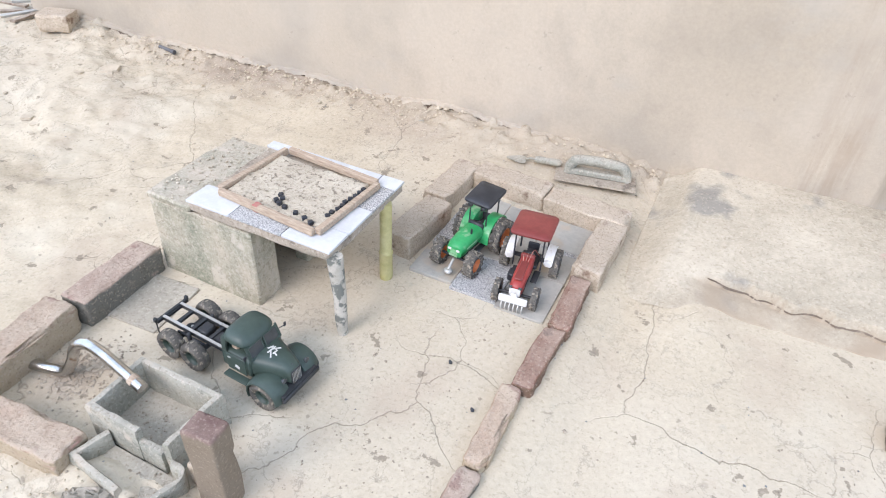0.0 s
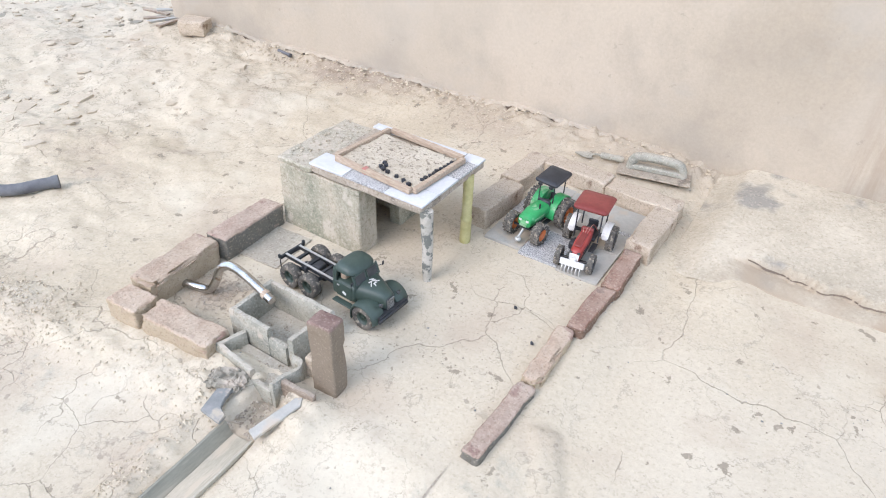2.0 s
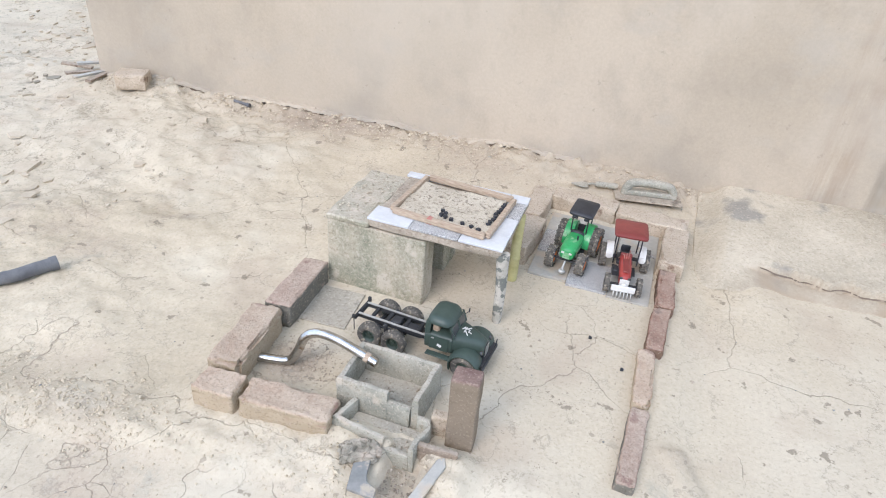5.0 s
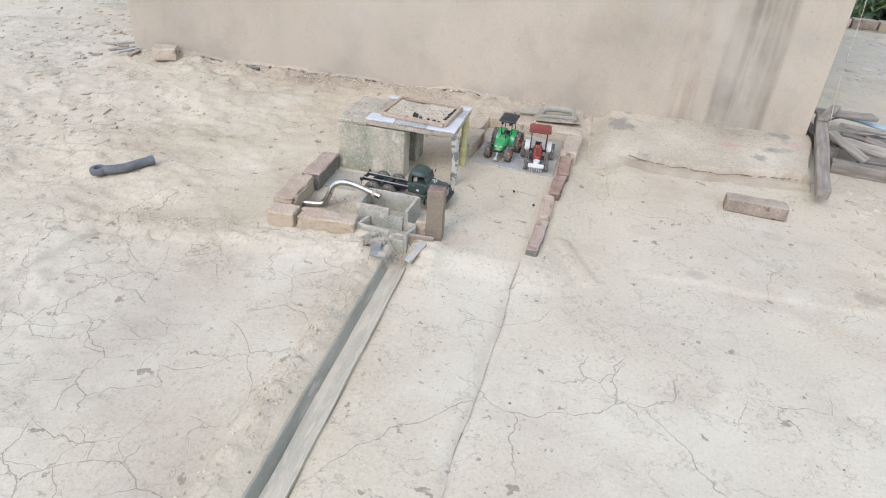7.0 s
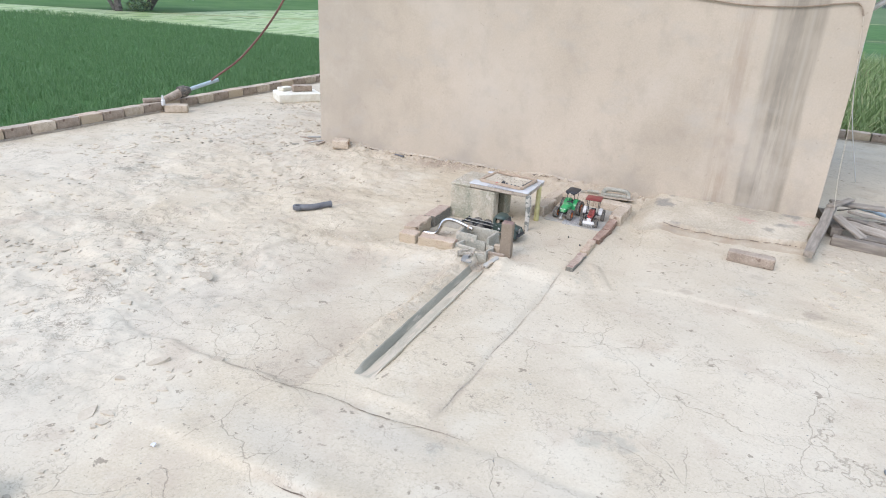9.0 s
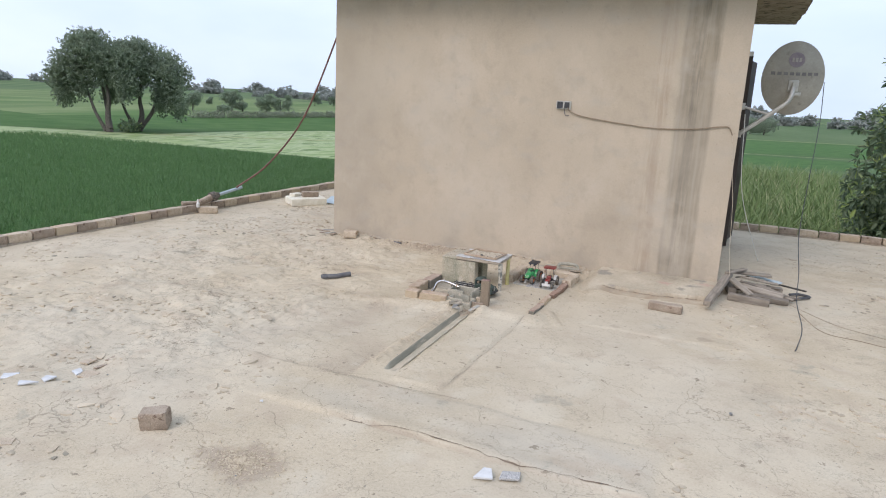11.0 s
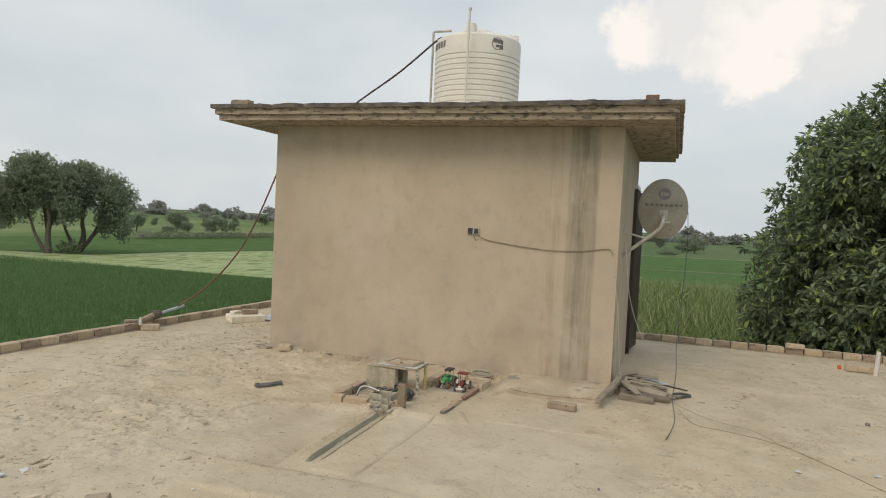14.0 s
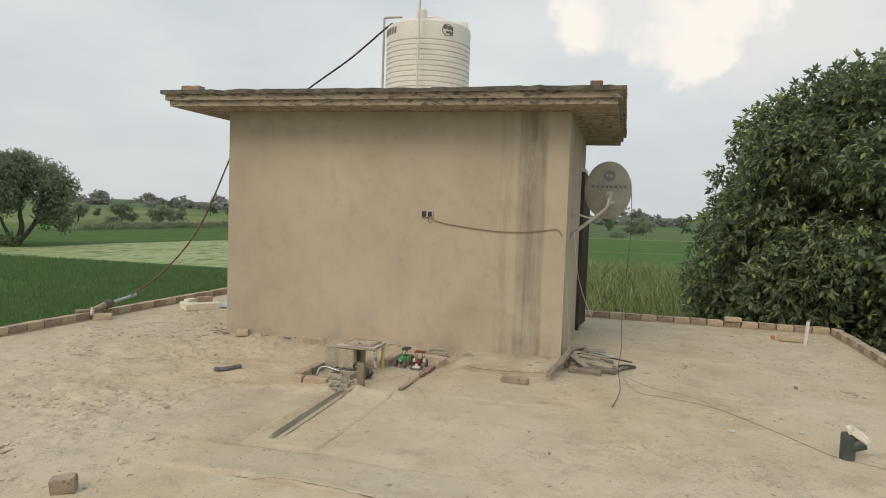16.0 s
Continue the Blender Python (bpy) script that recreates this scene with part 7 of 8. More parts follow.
part("wiring", bm, "faded_red", r, "loose wires behind the bonnet")

# ---- plasterer's tools behind the bricks ----
fl = thing("plastering_float", "cement-crusted plastering float with an arched handle", "plastering float", at(-0.375, 1.785, 0.060, 12, -3))
bm = newbox((0.25, 0.10, 0.006), at(0, 0, 0.003), 0.001)
part("blade", bm, "mortar", fl)
bm = bmesh.new()
sweep(bm, glide([(-0.085, 0.01, 0.006), (-0.080, 0.01, 0.035), (-0.06, 0.01, 0.052), (0, 0.01, 0.056), (0.07, 0.01, 0.050), (0.088, 0.01, 0.032), (0.095, 0.01, 0.006)], 5), 0.0165, 10)
part("handle", bm, "cement", fl)
part("handle_foot", newbox((0.19, 0.032, 0.020), at(0.005, 0.01, 0.015), 0.005), "cement", fl)
tw = thing("trowel", "small pointing trowel caked in cement", "trowel", at(-0.590, 1.775, 0.062, 12))
bm = bmesh.new()
prism(bm, [(-0.075, -0.004), (-0.03, -0.024), (-0.012, -0.018), (-0.012, 0.018), (-0.03, 0.024), (-0.075, 0.004)], 0.004, 0.0065)
part("blade", bm, "cement", tw)
bm = bmesh.new()
sweep(bm, [(-0.014, 0, 0.007), (0.0, 0, 0.014), (0.02, 0, 0.014)], 0.004, 6)
part("tang", bm, "cement", tw)
bm = bmesh.new()
lathe(bm, [(0, 0), (0.009, 0.001), (0.012, 0.012), (0.011, 0.05), (0.013, 0.075), (0.009, 0.085), (0, 0.086)], 10, look((0.015, 0, 0.014), (-1, 0, 0.014)))
part("handle", bm, "cement", tw)

# ---- things lying on the roof ----
tagged(part("brick", brick_bm((0.255, 0.075, 0.062), 61), "brick_brown", m=at(0.575, 1.178, 0.032, -2)), "single long dusty brown brick lying by the step", "brick", "loose bricks")
tagged(part("brick", brick_bm((0.125, 0.085, 0.088), 62), "brick_brown", m=at(-1.325, -2.105, 0.042, 30, 3, -5)), "broken brown half brick standing alone", "brick", "loose bricks")
tagged(part("brick", brick_bm((0.135, 0.10, 0.075), 63), "brick_pale", m=at(-2.735, 1.775, on_floor(-2.735, 1.775) + 0.035, 24)), "dusty brick lying at the foot of the wall corner", "brick", "loose bricks")
pv = thing("rubber_elbow", "bent dark grey rubber pipe piece lying on the floor", "pipe piece", at(-2.035, 0.465, on_floor(-2.035, 0.465) - 0.004))
pv.scale = (0.82, 0.82, 0.9)
bm = bmesh.new()
sweep(bm, glide([(0.075, 0.115, 0.033), (0.045, 0.06, 0.034), (0.01, 0.005, 0.030), (-0.03, -0.035, 0.028), (-0.075, -0.055, 0.026)], 6), 0.022, 14)
part("tube", bm, "grey_rubber", pv)
bm = bmesh.new()
rod(bm, (0.068, 0.103, 0.033), (0.080, 0.124, 0.033), 0.025, n=14)
part("collar", bm, "grey_rubber", pv)
bm = bmesh.new()
lathe(bm, [(0.017, 0.008), (0.036, 0.008), (0.040, 0.013), (0.040, 0.033), (0.036, 0.038), (0.019, 0.038), (0.017, 0.034), (0.017, 0.008)], 22, at(-0.104, -0.068, 0.0))
part("eye", bm, "grey_rubber", pv, "flattened end pierced by a round hole")


def timber(p, q, w, h, label, group="waste timber by the wall corner", material="timber", roll=0):
    p, q = Vector(p), Vector(q)
    d = q - p
    m = Matrix.Translation((p + q) / 2) @ d.to_track_quat("X", "Z").to_matrix().to_4x4() @ pose(0, 0, 0, roll)
    bm = newbox((d.length, w, h), None, 0.004)
    bmesh.ops.subdivide_edges(bm, edges=[e for e in bm.edges if e.calc_length() > 0.1], cuts=5, use_grid_fill=True)
    rough(bm, 0.005, 12, p.x)
    return tagged(part("timber", bm, material, m=m), label, "timber", group)


timber((1.00, 2.20, 0.150), (0.868, 1.34, 0.070), 0.058, 0.045, "long pale grey timber propped on the step edge")
timber((1.01, 1.83, 0.032), (1.33, 1.80, 0.032), 0.06, 0.06, "short squared weathered timber on the floor")
timber((1.02, 2.06, 0.13), (1.19, 1.90, 0.055), 0.075, 0.018, "grey board tipped over the timbers")
timber((1.00, 2.36, 0.135), (1.34, 2.44, 0.125), 0.085, 0.02, "dark plank lying on the pile")
timber((1.08, 2.08, 0.085), (1.44, 1.98, 0.055), 0.075, 0.025, "split grey plank in the pile", roll=14)
timber((1.05, 2.24, 0.045), (1.44, 2.28, 0.035), 0.09, 0.05, "weathered offcut under the planks")
timber((1.17, 1.94, 0.036), (1.48, 1.93, 0.030), 0.06, 0.045, "short brown offcut at the edge of the pile", roll=8)
timber((0.97, 2.42, 0.04), (1.04, 1.96, 0.045), 0.07, 0.06, "dark offcut against the wall")
timber((1.10, 2.16, 0.140), (1.40, 2.30, 0.085), 0.040, 0.018, "thin lath across the pile")
timber((1.22, 2.12, 0.100), (1.52, 2.02, 0.035), 0.045, 0.020, "thin broken slat on the pile", roll=20)
timber((0.98, 2.10, 0.175), (1.12, 2.42, 0.160), 0.05, 0.02, "short pale slat on top of the pile", roll=-8)
for k in range(11):
    a, ln = random.uniform(-0.6, 0.9) + (1.4 if k % 5 == 0 else 0), random.uniform(0.09, 0.24)
    x, y, z = random.uniform(1.02, 1.46), random.uniform(1.88, 2.40), random.uniform(0.015, 0.13)
    timber((x, y, z), (x + ln * math.cos(a), y + ln * math.sin(a), max(0.012, z + random.uniform(-0.06, 0.02))), random.uniform(0.012, 0.035), random.uniform(0.008, 0.02), "broken stick of weathered wood in the pile", roll=random.uniform(-30, 30), material="timber" if k % 3 else "bark")
timber((1.14, 2.55, 0.090), (1.44, 2.47, 0.060), 0.06, 0.014, "pale blue painted lath", material="blue_pipe")
for k, (x, y, a, ln) in enumerate(((-2.955, 1.78, 105, 0.16), (-3.005, 1.79, 80, 0.17), (-3.075, 1.80, 58, 0.13), (-3.10, 1.93, 55, 0.17), (-3.15, 1.86, 15, 0.15))):
    tagged(part("tile_strip", newbox((ln, 0.028, 0.010), at(x, y, on_floor(x, y) + 0.008 + 0.008 * k, a, 0, 4), 0.001), "tile_dusty" if k % 2 else "brick_brown"), "narrow broken tile strip leaning by the wall corner", "tile strip", "tile strips at the wall corner")
plate("tile_shard", [(0.145, -1.79), (0.225, -1.765), (0.20, -1.71), (0.165, -1.715)], 0.012, 0.012, "tile_white", "white triangular tile shard on the screed edge", "tile shard", 10)
plate("tile_shard", [(0.245, -1.745), (0.325, -1.715), (0.315, -1.665), (0.24, -1.69)], 0.008, 0.010, "tile_grain", "speckled grey tile shard on the screed edge", "tile shard", 6)
plate("tile_shard", [(1.385, -1.325), (1.60, -1.37), (1.61, -1.33), (1.395, -1.285)], 0.006, 0.010, "tile_white", "long white tile strip on the floor", "tile shard")
WHITE, BEIGE, BROWN, SLATE = ("tile_white", "broken white wall tile lying on the screed"), ("brick_pale", "broken beige floor tile lying face down"), ("brick_brown", "broken brown tile piece on the screed"), ("brick_pale", "broken dusty pink tile piece on the screed")
for pts, (mt, lb) in (
    ([(-2.397, -2.145), (-2.331, -2.096), (-2.376, -2.052), (-2.439, -2.099)], WHITE), ([(-2.195, -2.058), (-2.154, -2.071), (-2.152, -1.998), (-2.206, -2.02)], WHITE),
    ([(-2.198, -2.181), (-2.144, -2.102), (-2.235, -2.148)], WHITE), ([(-2.221, -2.308), (-2.162, -2.302), (-2.154, -2.234), (-2.216, -2.243)], BEIGE),
    ([(-1.795, -2.586), (-1.703, -2.535), (-1.739, -2.49), (-1.834, -2.534)], SLATE), ([(-1.757, -2.679), (-1.721, -2.603), (-1.74, -2.589), (-1.803, -2.632)], WHITE),
    ([(-1.87, -2.70), (-1.82, -2.682), (-1.825, -2.613), (-1.87, -2.623)], BROWN), ([(-2.121, -1.909), (-2.037, -1.893), (-2.043, -1.807), (-2.156, -1.829)], BEIGE),
    ([(-2.208, -1.877), (-2.142, -1.899), (-2.152, -1.849), (-2.199, -1.826)], WHITE), ([(-2.179, -1.689), (-2.114, -1.662), (-2.121, -1.591), (-2.182, -1.601)], BROWN),
    ([(-2.276, -1.776), (-2.223, -1.773), (-2.222, -1.70), (-2.267, -1.723)], SLATE), ([(-2.146, -1.792), (-2.123, -1.785), (-2.112, -1.722), (-2.143, -1.733)], BROWN)):
    tagged(plate("tile_shard", pts, on_floor(*pts[0]) + 0.005, 0.009, mt, lb, "tile shard", random.uniform(-3, 3), random.uniform(-3, 3)), group="tile shards on the screed")

tagged(part("marble", brick_bm((0.013, 0.013, 0.013), 2, 0.0004, 0.0066, 4), "marble", m=at(-0.345, 0.80, 0.036)), "small black glass marble by the border bricks", "marble")
tagged(part("marble", brick_bm((0.013, 0.013, 0.013), 2, 0.0004, 0.0066, 4), "truck_dark", m=at(-0.444, 0.899, 0.033)), "small dark blue glass marble in the yard", "marble")
for x, y, s, mt in ((1.79, -1.095, 0.028, "brick_red"), (2.156, -1.305, 0.034, "brick_brown"), (3.146, 2.07, 0.035, "dark_cement"), (1.111, -0.551, 0.018, "dark_cement"), (-1.17, 1.86, 0.026, "brick_brown"), (-1.02, 1.84, 0.024, "cement")):
    tagged(part("stone", brick_bm((s, s * 0.8, s * 0.7), x, s * 0.12, s * 0.3, 4), mt, m=at(x, y, floor_z(x, y) + s * 0.33, x * 90)), "small rough brown stone lying on the screed", "stone", "loose stones")
for x, y, mt, lb in ((2.131, -1.513, "blue_pipe", "pale green tile chip on the floor"), (2.882, 0.603, "tile_white", "white tile chip on the floor"), (2.365, 0.43, "tile_white", "small white tile chip on the floor"), (-1.07, -1.666, "tile_white", "tiny white tile chip on the floor")):
    s = 0.009 if x < 0 else 0.022
    plate("tile_chip", [(x - s, y - s * 0.6), (x + s, y - s * 0.8), (x + s * 0.5, y + s), (x - s * 0.8, y + s * 0.6)], 0.006, 0.006, mt, lb, "tile chip", 4)
bm = bmesh.new()
rod(bm, (-2.24, 1.845, 0.068), (-2.17, 1.84, 0.064), 0.007, n=10)
rod(bm, (-2.172, 1.84, 0.064), (-2.155, 1.838, 0.063), 0.0095, n=10)
tagged(part("pipe_offcut", bm, "grey_rubber"), "short dull grey pipe offcut in the rubble", "pipe offcut")
timber((-1.32, -2.92, 0.008), (-0.998, -2.72, 0.008), 0.05, 0.005, "flat pale dusty lath lying on the screed", group="", material="sand")

for pts, lb in (([(1.12, -1.66), (1.24, -1.60), (1.27, -1.68), (1.20, -1.80), (1.10, -1.76)], "broken flake of pale cement in a hollow"), ([(1.20, -1.82), (1.29, -1.70), (1.40, -1.64), (1.44, -1.72), (1.36, -1.80)], "broken flake of pale cement in a hollow"), ([(1.16, -1.92), (1.20, -1.84), (1.34, -1.82), (1.28, -1.95)], "broken flake of pale cement in a hollow")):
    tagged(plate("cement_flake", pts, -0.004, 0.008, "pale_cement", lb, "cement flake", random.uniform(-3, 3), random.uniform(-3, 3)), group="flakes in the hollow")

# ---- fixtures on the room ----
s = Vector((SE.x - SW.x, SE.y - SW.y)).normalized()
wall_m = Matrix.Translation((SW.x, SW.y, 0)) @ Euler((0, 0, math.atan2(s.y, s.x))).to_matrix().to_4x4()


def on_wall(u, z, out=0.0):
    p = SW + s * u
    n = Vector((s.y, -s.x))
    return Vector((p.x + n.x * out, p.y + n.y * out, z))


sb = thing("socket_box", "small grey electrical junction box on the wall", "junction box", Matrix.Translation(on_wall(2.42, 1.55, 0.0)) @ wall_m.to_quaternion().to_matrix().to_4x4())
part("back_box", newbox((0.135, 0.02, 0.075), at(0, -0.010, 0), 0.003), "galv", sb)
part("cover", newbox((0.05, 0.012, 0.06), at(-0.032, -0.024, 0), 0.002), "black", sb)
part("cover", newbox((0.045, 0.010, 0.055), at(0.032, -0.023, 0), 0.002), "truck_dark", sb)
bm = bmesh.new()
sweep(bm, glide([on_wall(2.46, 1.53, 0.03), on_wall(2.50, 1.49, 0.02), on_wall(2.62, 1.455, 0.012), on_wall(2.95, 1.415, 0.012), on_wall(3.25, 1.392, 0.012), on_wall(3.55, 1.405, 0.012), on_wall(3.78, 1.438, 0.012), on_wall(3.84, 1.43, 0.014), on_wall(3.87, 1.37, 0.016)], 8), 0.005, 6)
tagged(part("cable", bm, "wire"), "brown cable drooping across the wall from the box", "cable")
bm = bmesh.new()
sweep(bm, glide([on_wall(3.87, 1.38, 0.016), on_wall(3.89, 1.2, 0.02), Vector((0.94, 2.0, 0.8)), Vector((0.97, 2.03, 0.4)), Vector((1.0, 2.02, 0.17))], 8), 0.0018, 6)
tagged(part("cord", bm, "sand"), "thin pale cord hanging from the cable to the timber", "cord")
bm = bmesh.new()
sweep(bm, glide([on_wall(2.43, 1.52, 0.03), on_wall(2.45, 1.46, 0.04), on_wall(2.48, 1.46, 0.03)], 6), 0.004, 5)
tagged(part("wire_stub", bm, "wire_dark"), "short loose wire end under the box", "wire")


def water_tank():
    t = thing("water_tank", "white ribbed plastic roof water tank with a lid", "water tank", at(-1.10, 3.38, TOP + 0.166))
    prof = [(0, 0), (0.55, 0), (0.565, 0.02)]
    for i in range(13):
        z = 0.10 + i * 0.0685
        prof += [(0.566, z - 0.012), (0.553, z), (0.566, z + 0.012)]
    prof += [(0.567, 1.12), (0.560, 1.17), (0.50, 1.215), (0.36, 1.255), (0.24, 1.27), (0.23, 1.285), (0, 1.285)]
    bm = bmesh.new()
    lathe(bm, prof, 56)
    part("shell", bm, "tank", t)
    t.scale = (0.955, 0.955, 0.922)
    for a in (-84, 23, 140):
        part("lug", newbox((0.15, 0.12, 0.17), pose(0, 0, 0, 0, 0, a) @ at(0.455, 0, 1.235), 0.018, 2), "tank", t)
    bm = bmesh.new()
    lathe(bm, [(0, 1.29), (0.22, 1.288), (0.235, 1.30), (0.22, 1.325), (0, 1.335)], 30)
    part("lid", bm, "tank", t)
    for a0, wide, z, h, cells, mt in ((-155, 36, 1.075, 0.085, 6, "ink"),):
        for k in range(cells):
            a = radians(a0 + wide * (k + 0.5) / cells)
            part("label_block", newbox((0.036, 0.004, h), at(0.568 * math.cos(a), 0.568 * math.sin(a), z, math.degrees(a) + 90)), mt, t, "dark block of faded lettering")
    for a0, w, z, h in ((-60, 0.02, 1.10, 0.06), (-57, 0.035, 1.095, 0.05), (-53, 0.035, 1.09, 0.05), (-49, 0.035, 1.085, 0.05), (-55, 0.05, 1.03, 0.03), (-49.5, 0.05, 1.02, 0.055)):
        a = radians(a0 + 8)
        part("label_bar", newbox((w, 0.004, h), at(0.568 * math.cos(a), 0.568 * math.sin(a), z, math.degrees(a) + 90)), "ink", t, "faded dark marking")
    a = radians(-47)
    bm = bmesh.new()
    sweep(bm, [(0.075 * math.cos(q), 0.0, 0.075 * math.sin(q)) for q in np.linspace(0, 2 * math.pi, 25)], 0.0045, 6)
    part("label_ring", bm, "ink", t, "faded dark ring", m=at(0.566 * math.cos(a), 0.566 * math.sin(a), 1.06, math.degrees(a) + 90))
    return t


water_tank()
bm = bmesh.new()
rod(bm, (-1.03, 2.74, TOP + 0.16), (-1.018, 2.74, 4.14), 0.014, n=10)
rod(bm, (-1.018, 2.74, 4.135), (-1.012, 2.74, 4.165), 0.021, n=10)
tagged(part("vent_pipe", bm, "pvc"), "tall white plastic vent pipe in front of the tank", "pipe")
bm = bmesh.new()
sweep(bm, [(-1.69, 3.30, TOP + 0.16), (-1.69, 3.30, 4.06), (-1.67, 3.30, 4.075), (-1.45, 3.32, 4.08)], 0.016, 8)
tagged(part("inlet_pipe", bm, "galv"), "upright white inlet pipe beside the tank", "pipe")
bm = bmesh.new()
sweep(bm, glide([(-1.50, 3.14, 3.93), (-1.56, 3.1, 3.90), (-2.067, 3.1, 3.515), (-2.642, 3.1, 3.15), (-3.05, 3.1, 2.85)], 8), 0.0125, 8)
tagged(part("tank_hose", bm, "hose_black"), "black hose sloping from the tank to the roof edge", "hose")
bm = bmesh.new()
sweep(bm, glide([(-3.05, 3.1, 2.835), (-3.55, 3.27, 2.835), (-3.70, 3.26, 2.80), (-3.80, 3.214, 2.536), (-3.917, 3.169, 2.139), (-4.284, 3.025, 1.203), (-4.721, 2.855, 0.595), (-5.116, 2.701, 0.267)], 10), 0.0115, 8)
tagged(part("supply_hose", bm, "hose"), "red-brown hose hanging from the roof to the parapet", "hose")
bm = bmesh.new()
rod(bm, (-5.115, 2.80, 0.262), (-5.20, 2.36, 0.175), 0.021, n=12)
sp = tagged(part("pipe_sleeve", bm, "blue_pipe"), "pale blue pipe sleeve ending in a rubber joint", "pipe")
bm = bmesh.new()
rod(bm, (-5.193, 2.39, 0.18), (-5.208, 2.32, 0.168), 0.062, n=16)
rod(bm, (-5.18, 2.44, 0.19), (-5.195, 2.38, 0.178), 0.035, 0.055, n=16)
part("rubber_joint", bm, "rubber", sp, "black rubber coupling disc")
bm = bmesh.new()
rod(bm, (-5.205, 2.33, 0.165), (-5.235, 2.10, 0.105), 0.046, 0.034, n=14)
rod(bm, (-5.225, 2.14, 0.115), (-5.30, 1.93, 0.125), 0.026, n=10)
part("iron_reducer", bm, "brick_brown", sp, "rusty tapering iron pipe end")
tagged(part("brick", brick_bm((0.225, 0.11, 0.080), 71), "brick_pale", m=at(-5.095, 2.165, 0.04, 40)), "brick supporting the pipe at the parapet", "brick", "loose bricks")
bm = bmesh.new()
lathe(bm, [(0, 0), (0.02, 0), (0.022, 0.05), (0.012, 0.06), (0.01, 0.10), (0, 0.10)], 10, at(-5.16, 2.055, 0.078))
tagged(part("valve", bm, "pvc"), "small white tap standing on the pipe brick", "valve")

# cream packing foam and a brick beside the west parapet
fm = thing("packing_foam", "broken cream foam packing tray lying on the roof", "packing foam", at(-4.62, 3.55, 0.0, 52))
for sx, sy, sz, x, y, z, a in ((0.50, 0.07, 0.10, 0, -0.16, 0.05, 0), (0.48, 0.07, 0.095, 0.0, 0.17, 0.048, 2), (0.07, 0.30, 0.10, -0.215, 0.0, 0.05, 0), (0.07, 0.28, 0.10, 0.215, 0.0, 0.05, 1), (0.44, 0.30, 0.03, 0, 0, 0.085, 0), (0.16, 0.09, 0.05, -0.13, 0.06, 0.122, 35), (0.30, 0.06, 0.035, 0.06, 0.15, 0.112, 8)):
    part("foam_piece", brick_bm((sx, sy, sz), x * 31 + y, 0.006, 0.012), "foam", fm, m=at(x, y, z, a))
tagged(part("brick", brick_bm((0.225, 0.10, 0.07), 72), "brick_brown", m=at(-4.58, 3.60, 0.138, 52)), "brown brick lying on the packing foam", "brick", "loose bricks")
plate("tin_sheet", [(-4.47, 3.78), (-4.20, 3.74), (-4.45, 4.30), (-4.72, 4.35)], 0.008, 0.006, "blue_pipe", "pale blue-grey sheet lying beside the foam", "tin sheet")


# the dish stands with its back to the yard: arm, bracket and markings are on the near side
def dish_near():
    c = Vector((1.275, 2.80, 1.885))
    n = Vector((0.16, -0.97, -0.10)).normalized()
    d = thing("satellite_dish", "dull grey satellite dish with faded marks on a wall arm", "satellite dish", look(c, c - n))
    R, dep = 0.322, 0.06
    prof = [(R * i / 9, dep * (1 - (i / 9) ** 2)) for i in range(10)]
    bm = bmesh.new()
    lathe(bm, prof + [(R * 1.01, -0.006)] + [(r * 0.99, z - 0.008) for r, z in prof[::-1]], 48)
    bmesh.ops.scale(bm, vec=(0.80, 1.0, 1), verts=bm.verts)
    part("reflector", bm, "dish", d)

    def on(x, y, up=0.004):
        q = ((x / 0.80) ** 2 + y ** 2) / R ** 2
        return Vector((x, y, dep * (1 - q) + up))
    bm = bmesh.new()
    lathe(bm, [(0, 0.0), (0.066, 0.0), (0.066, 0.003), (0, 0.003)], 26, Matrix.Translation(on(0, 0.165, 0.000)) @ Euler((-0.19, 0, 0)).to_matrix().to_4x4())
    part("roundel", bm, "purple", d, "faded purple roundel")
    for k, (x, w) in enumerate(((-0.030, 0.018), (-0.002, 0.020), (0.028, 0.018))):
        part("roundel_mark", newbox((w, 0.034, 0.003), Matrix.Translation(on(x, 0.165, 0.007)) @ Euler((-0.19, 0, 0)).to_matrix().to_4x4()), "dish", d)
    for k in range(8):
        x = -0.175 + 0.05 * k
        part("letter_bar", newbox((0.034, 0.028, 0.003), Matrix.Translation(on(x, 0.045, 0.0015)) @ Euler((-0.05, x * 0.9, 0)).to_matrix().to_4x4()), "ink", d, "faded grey marking")
    part("mount_plate", newbox((0.085, 0.10, 0.03), Matrix.Translation(on(0.0, -0.06, 0.012)), 0.004), "galv", d)
    part("mount_clamp", newbox((0.03, 0.14, 0.035), Matrix.Translation(on(0.0, -0.10, 0.045)), 0.004), "galv", d)
    part("mount_clamp", newbox((0.07, 0.03, 0.03), Matrix.Translation(on(0.035, -0.13, 0.03)), 0.004), "galv", d)
    inv = d.matrix_basis.inverted()
    bm = bmesh.new()
    sweep(bm, [inv @ Vector(p) for p in glide([(1.285, 2.70, 1.80), (1.27, 2.66, 1.70), (1.20, 2.64, 1.62), (0.90, 2.62, 1.37)], 6)], 0.019, 10)
    part("arm", bm, "galv", d)
    bm = bmesh.new()
    rod(bm, inv @ Vector((1.12, 2.63, 1.56)), inv @ Vector((0.895, 2.66, 1.62)), 0.011, n=8)
    part("strut", bm, "galv", d)
    for z in (1.62, 1.37):
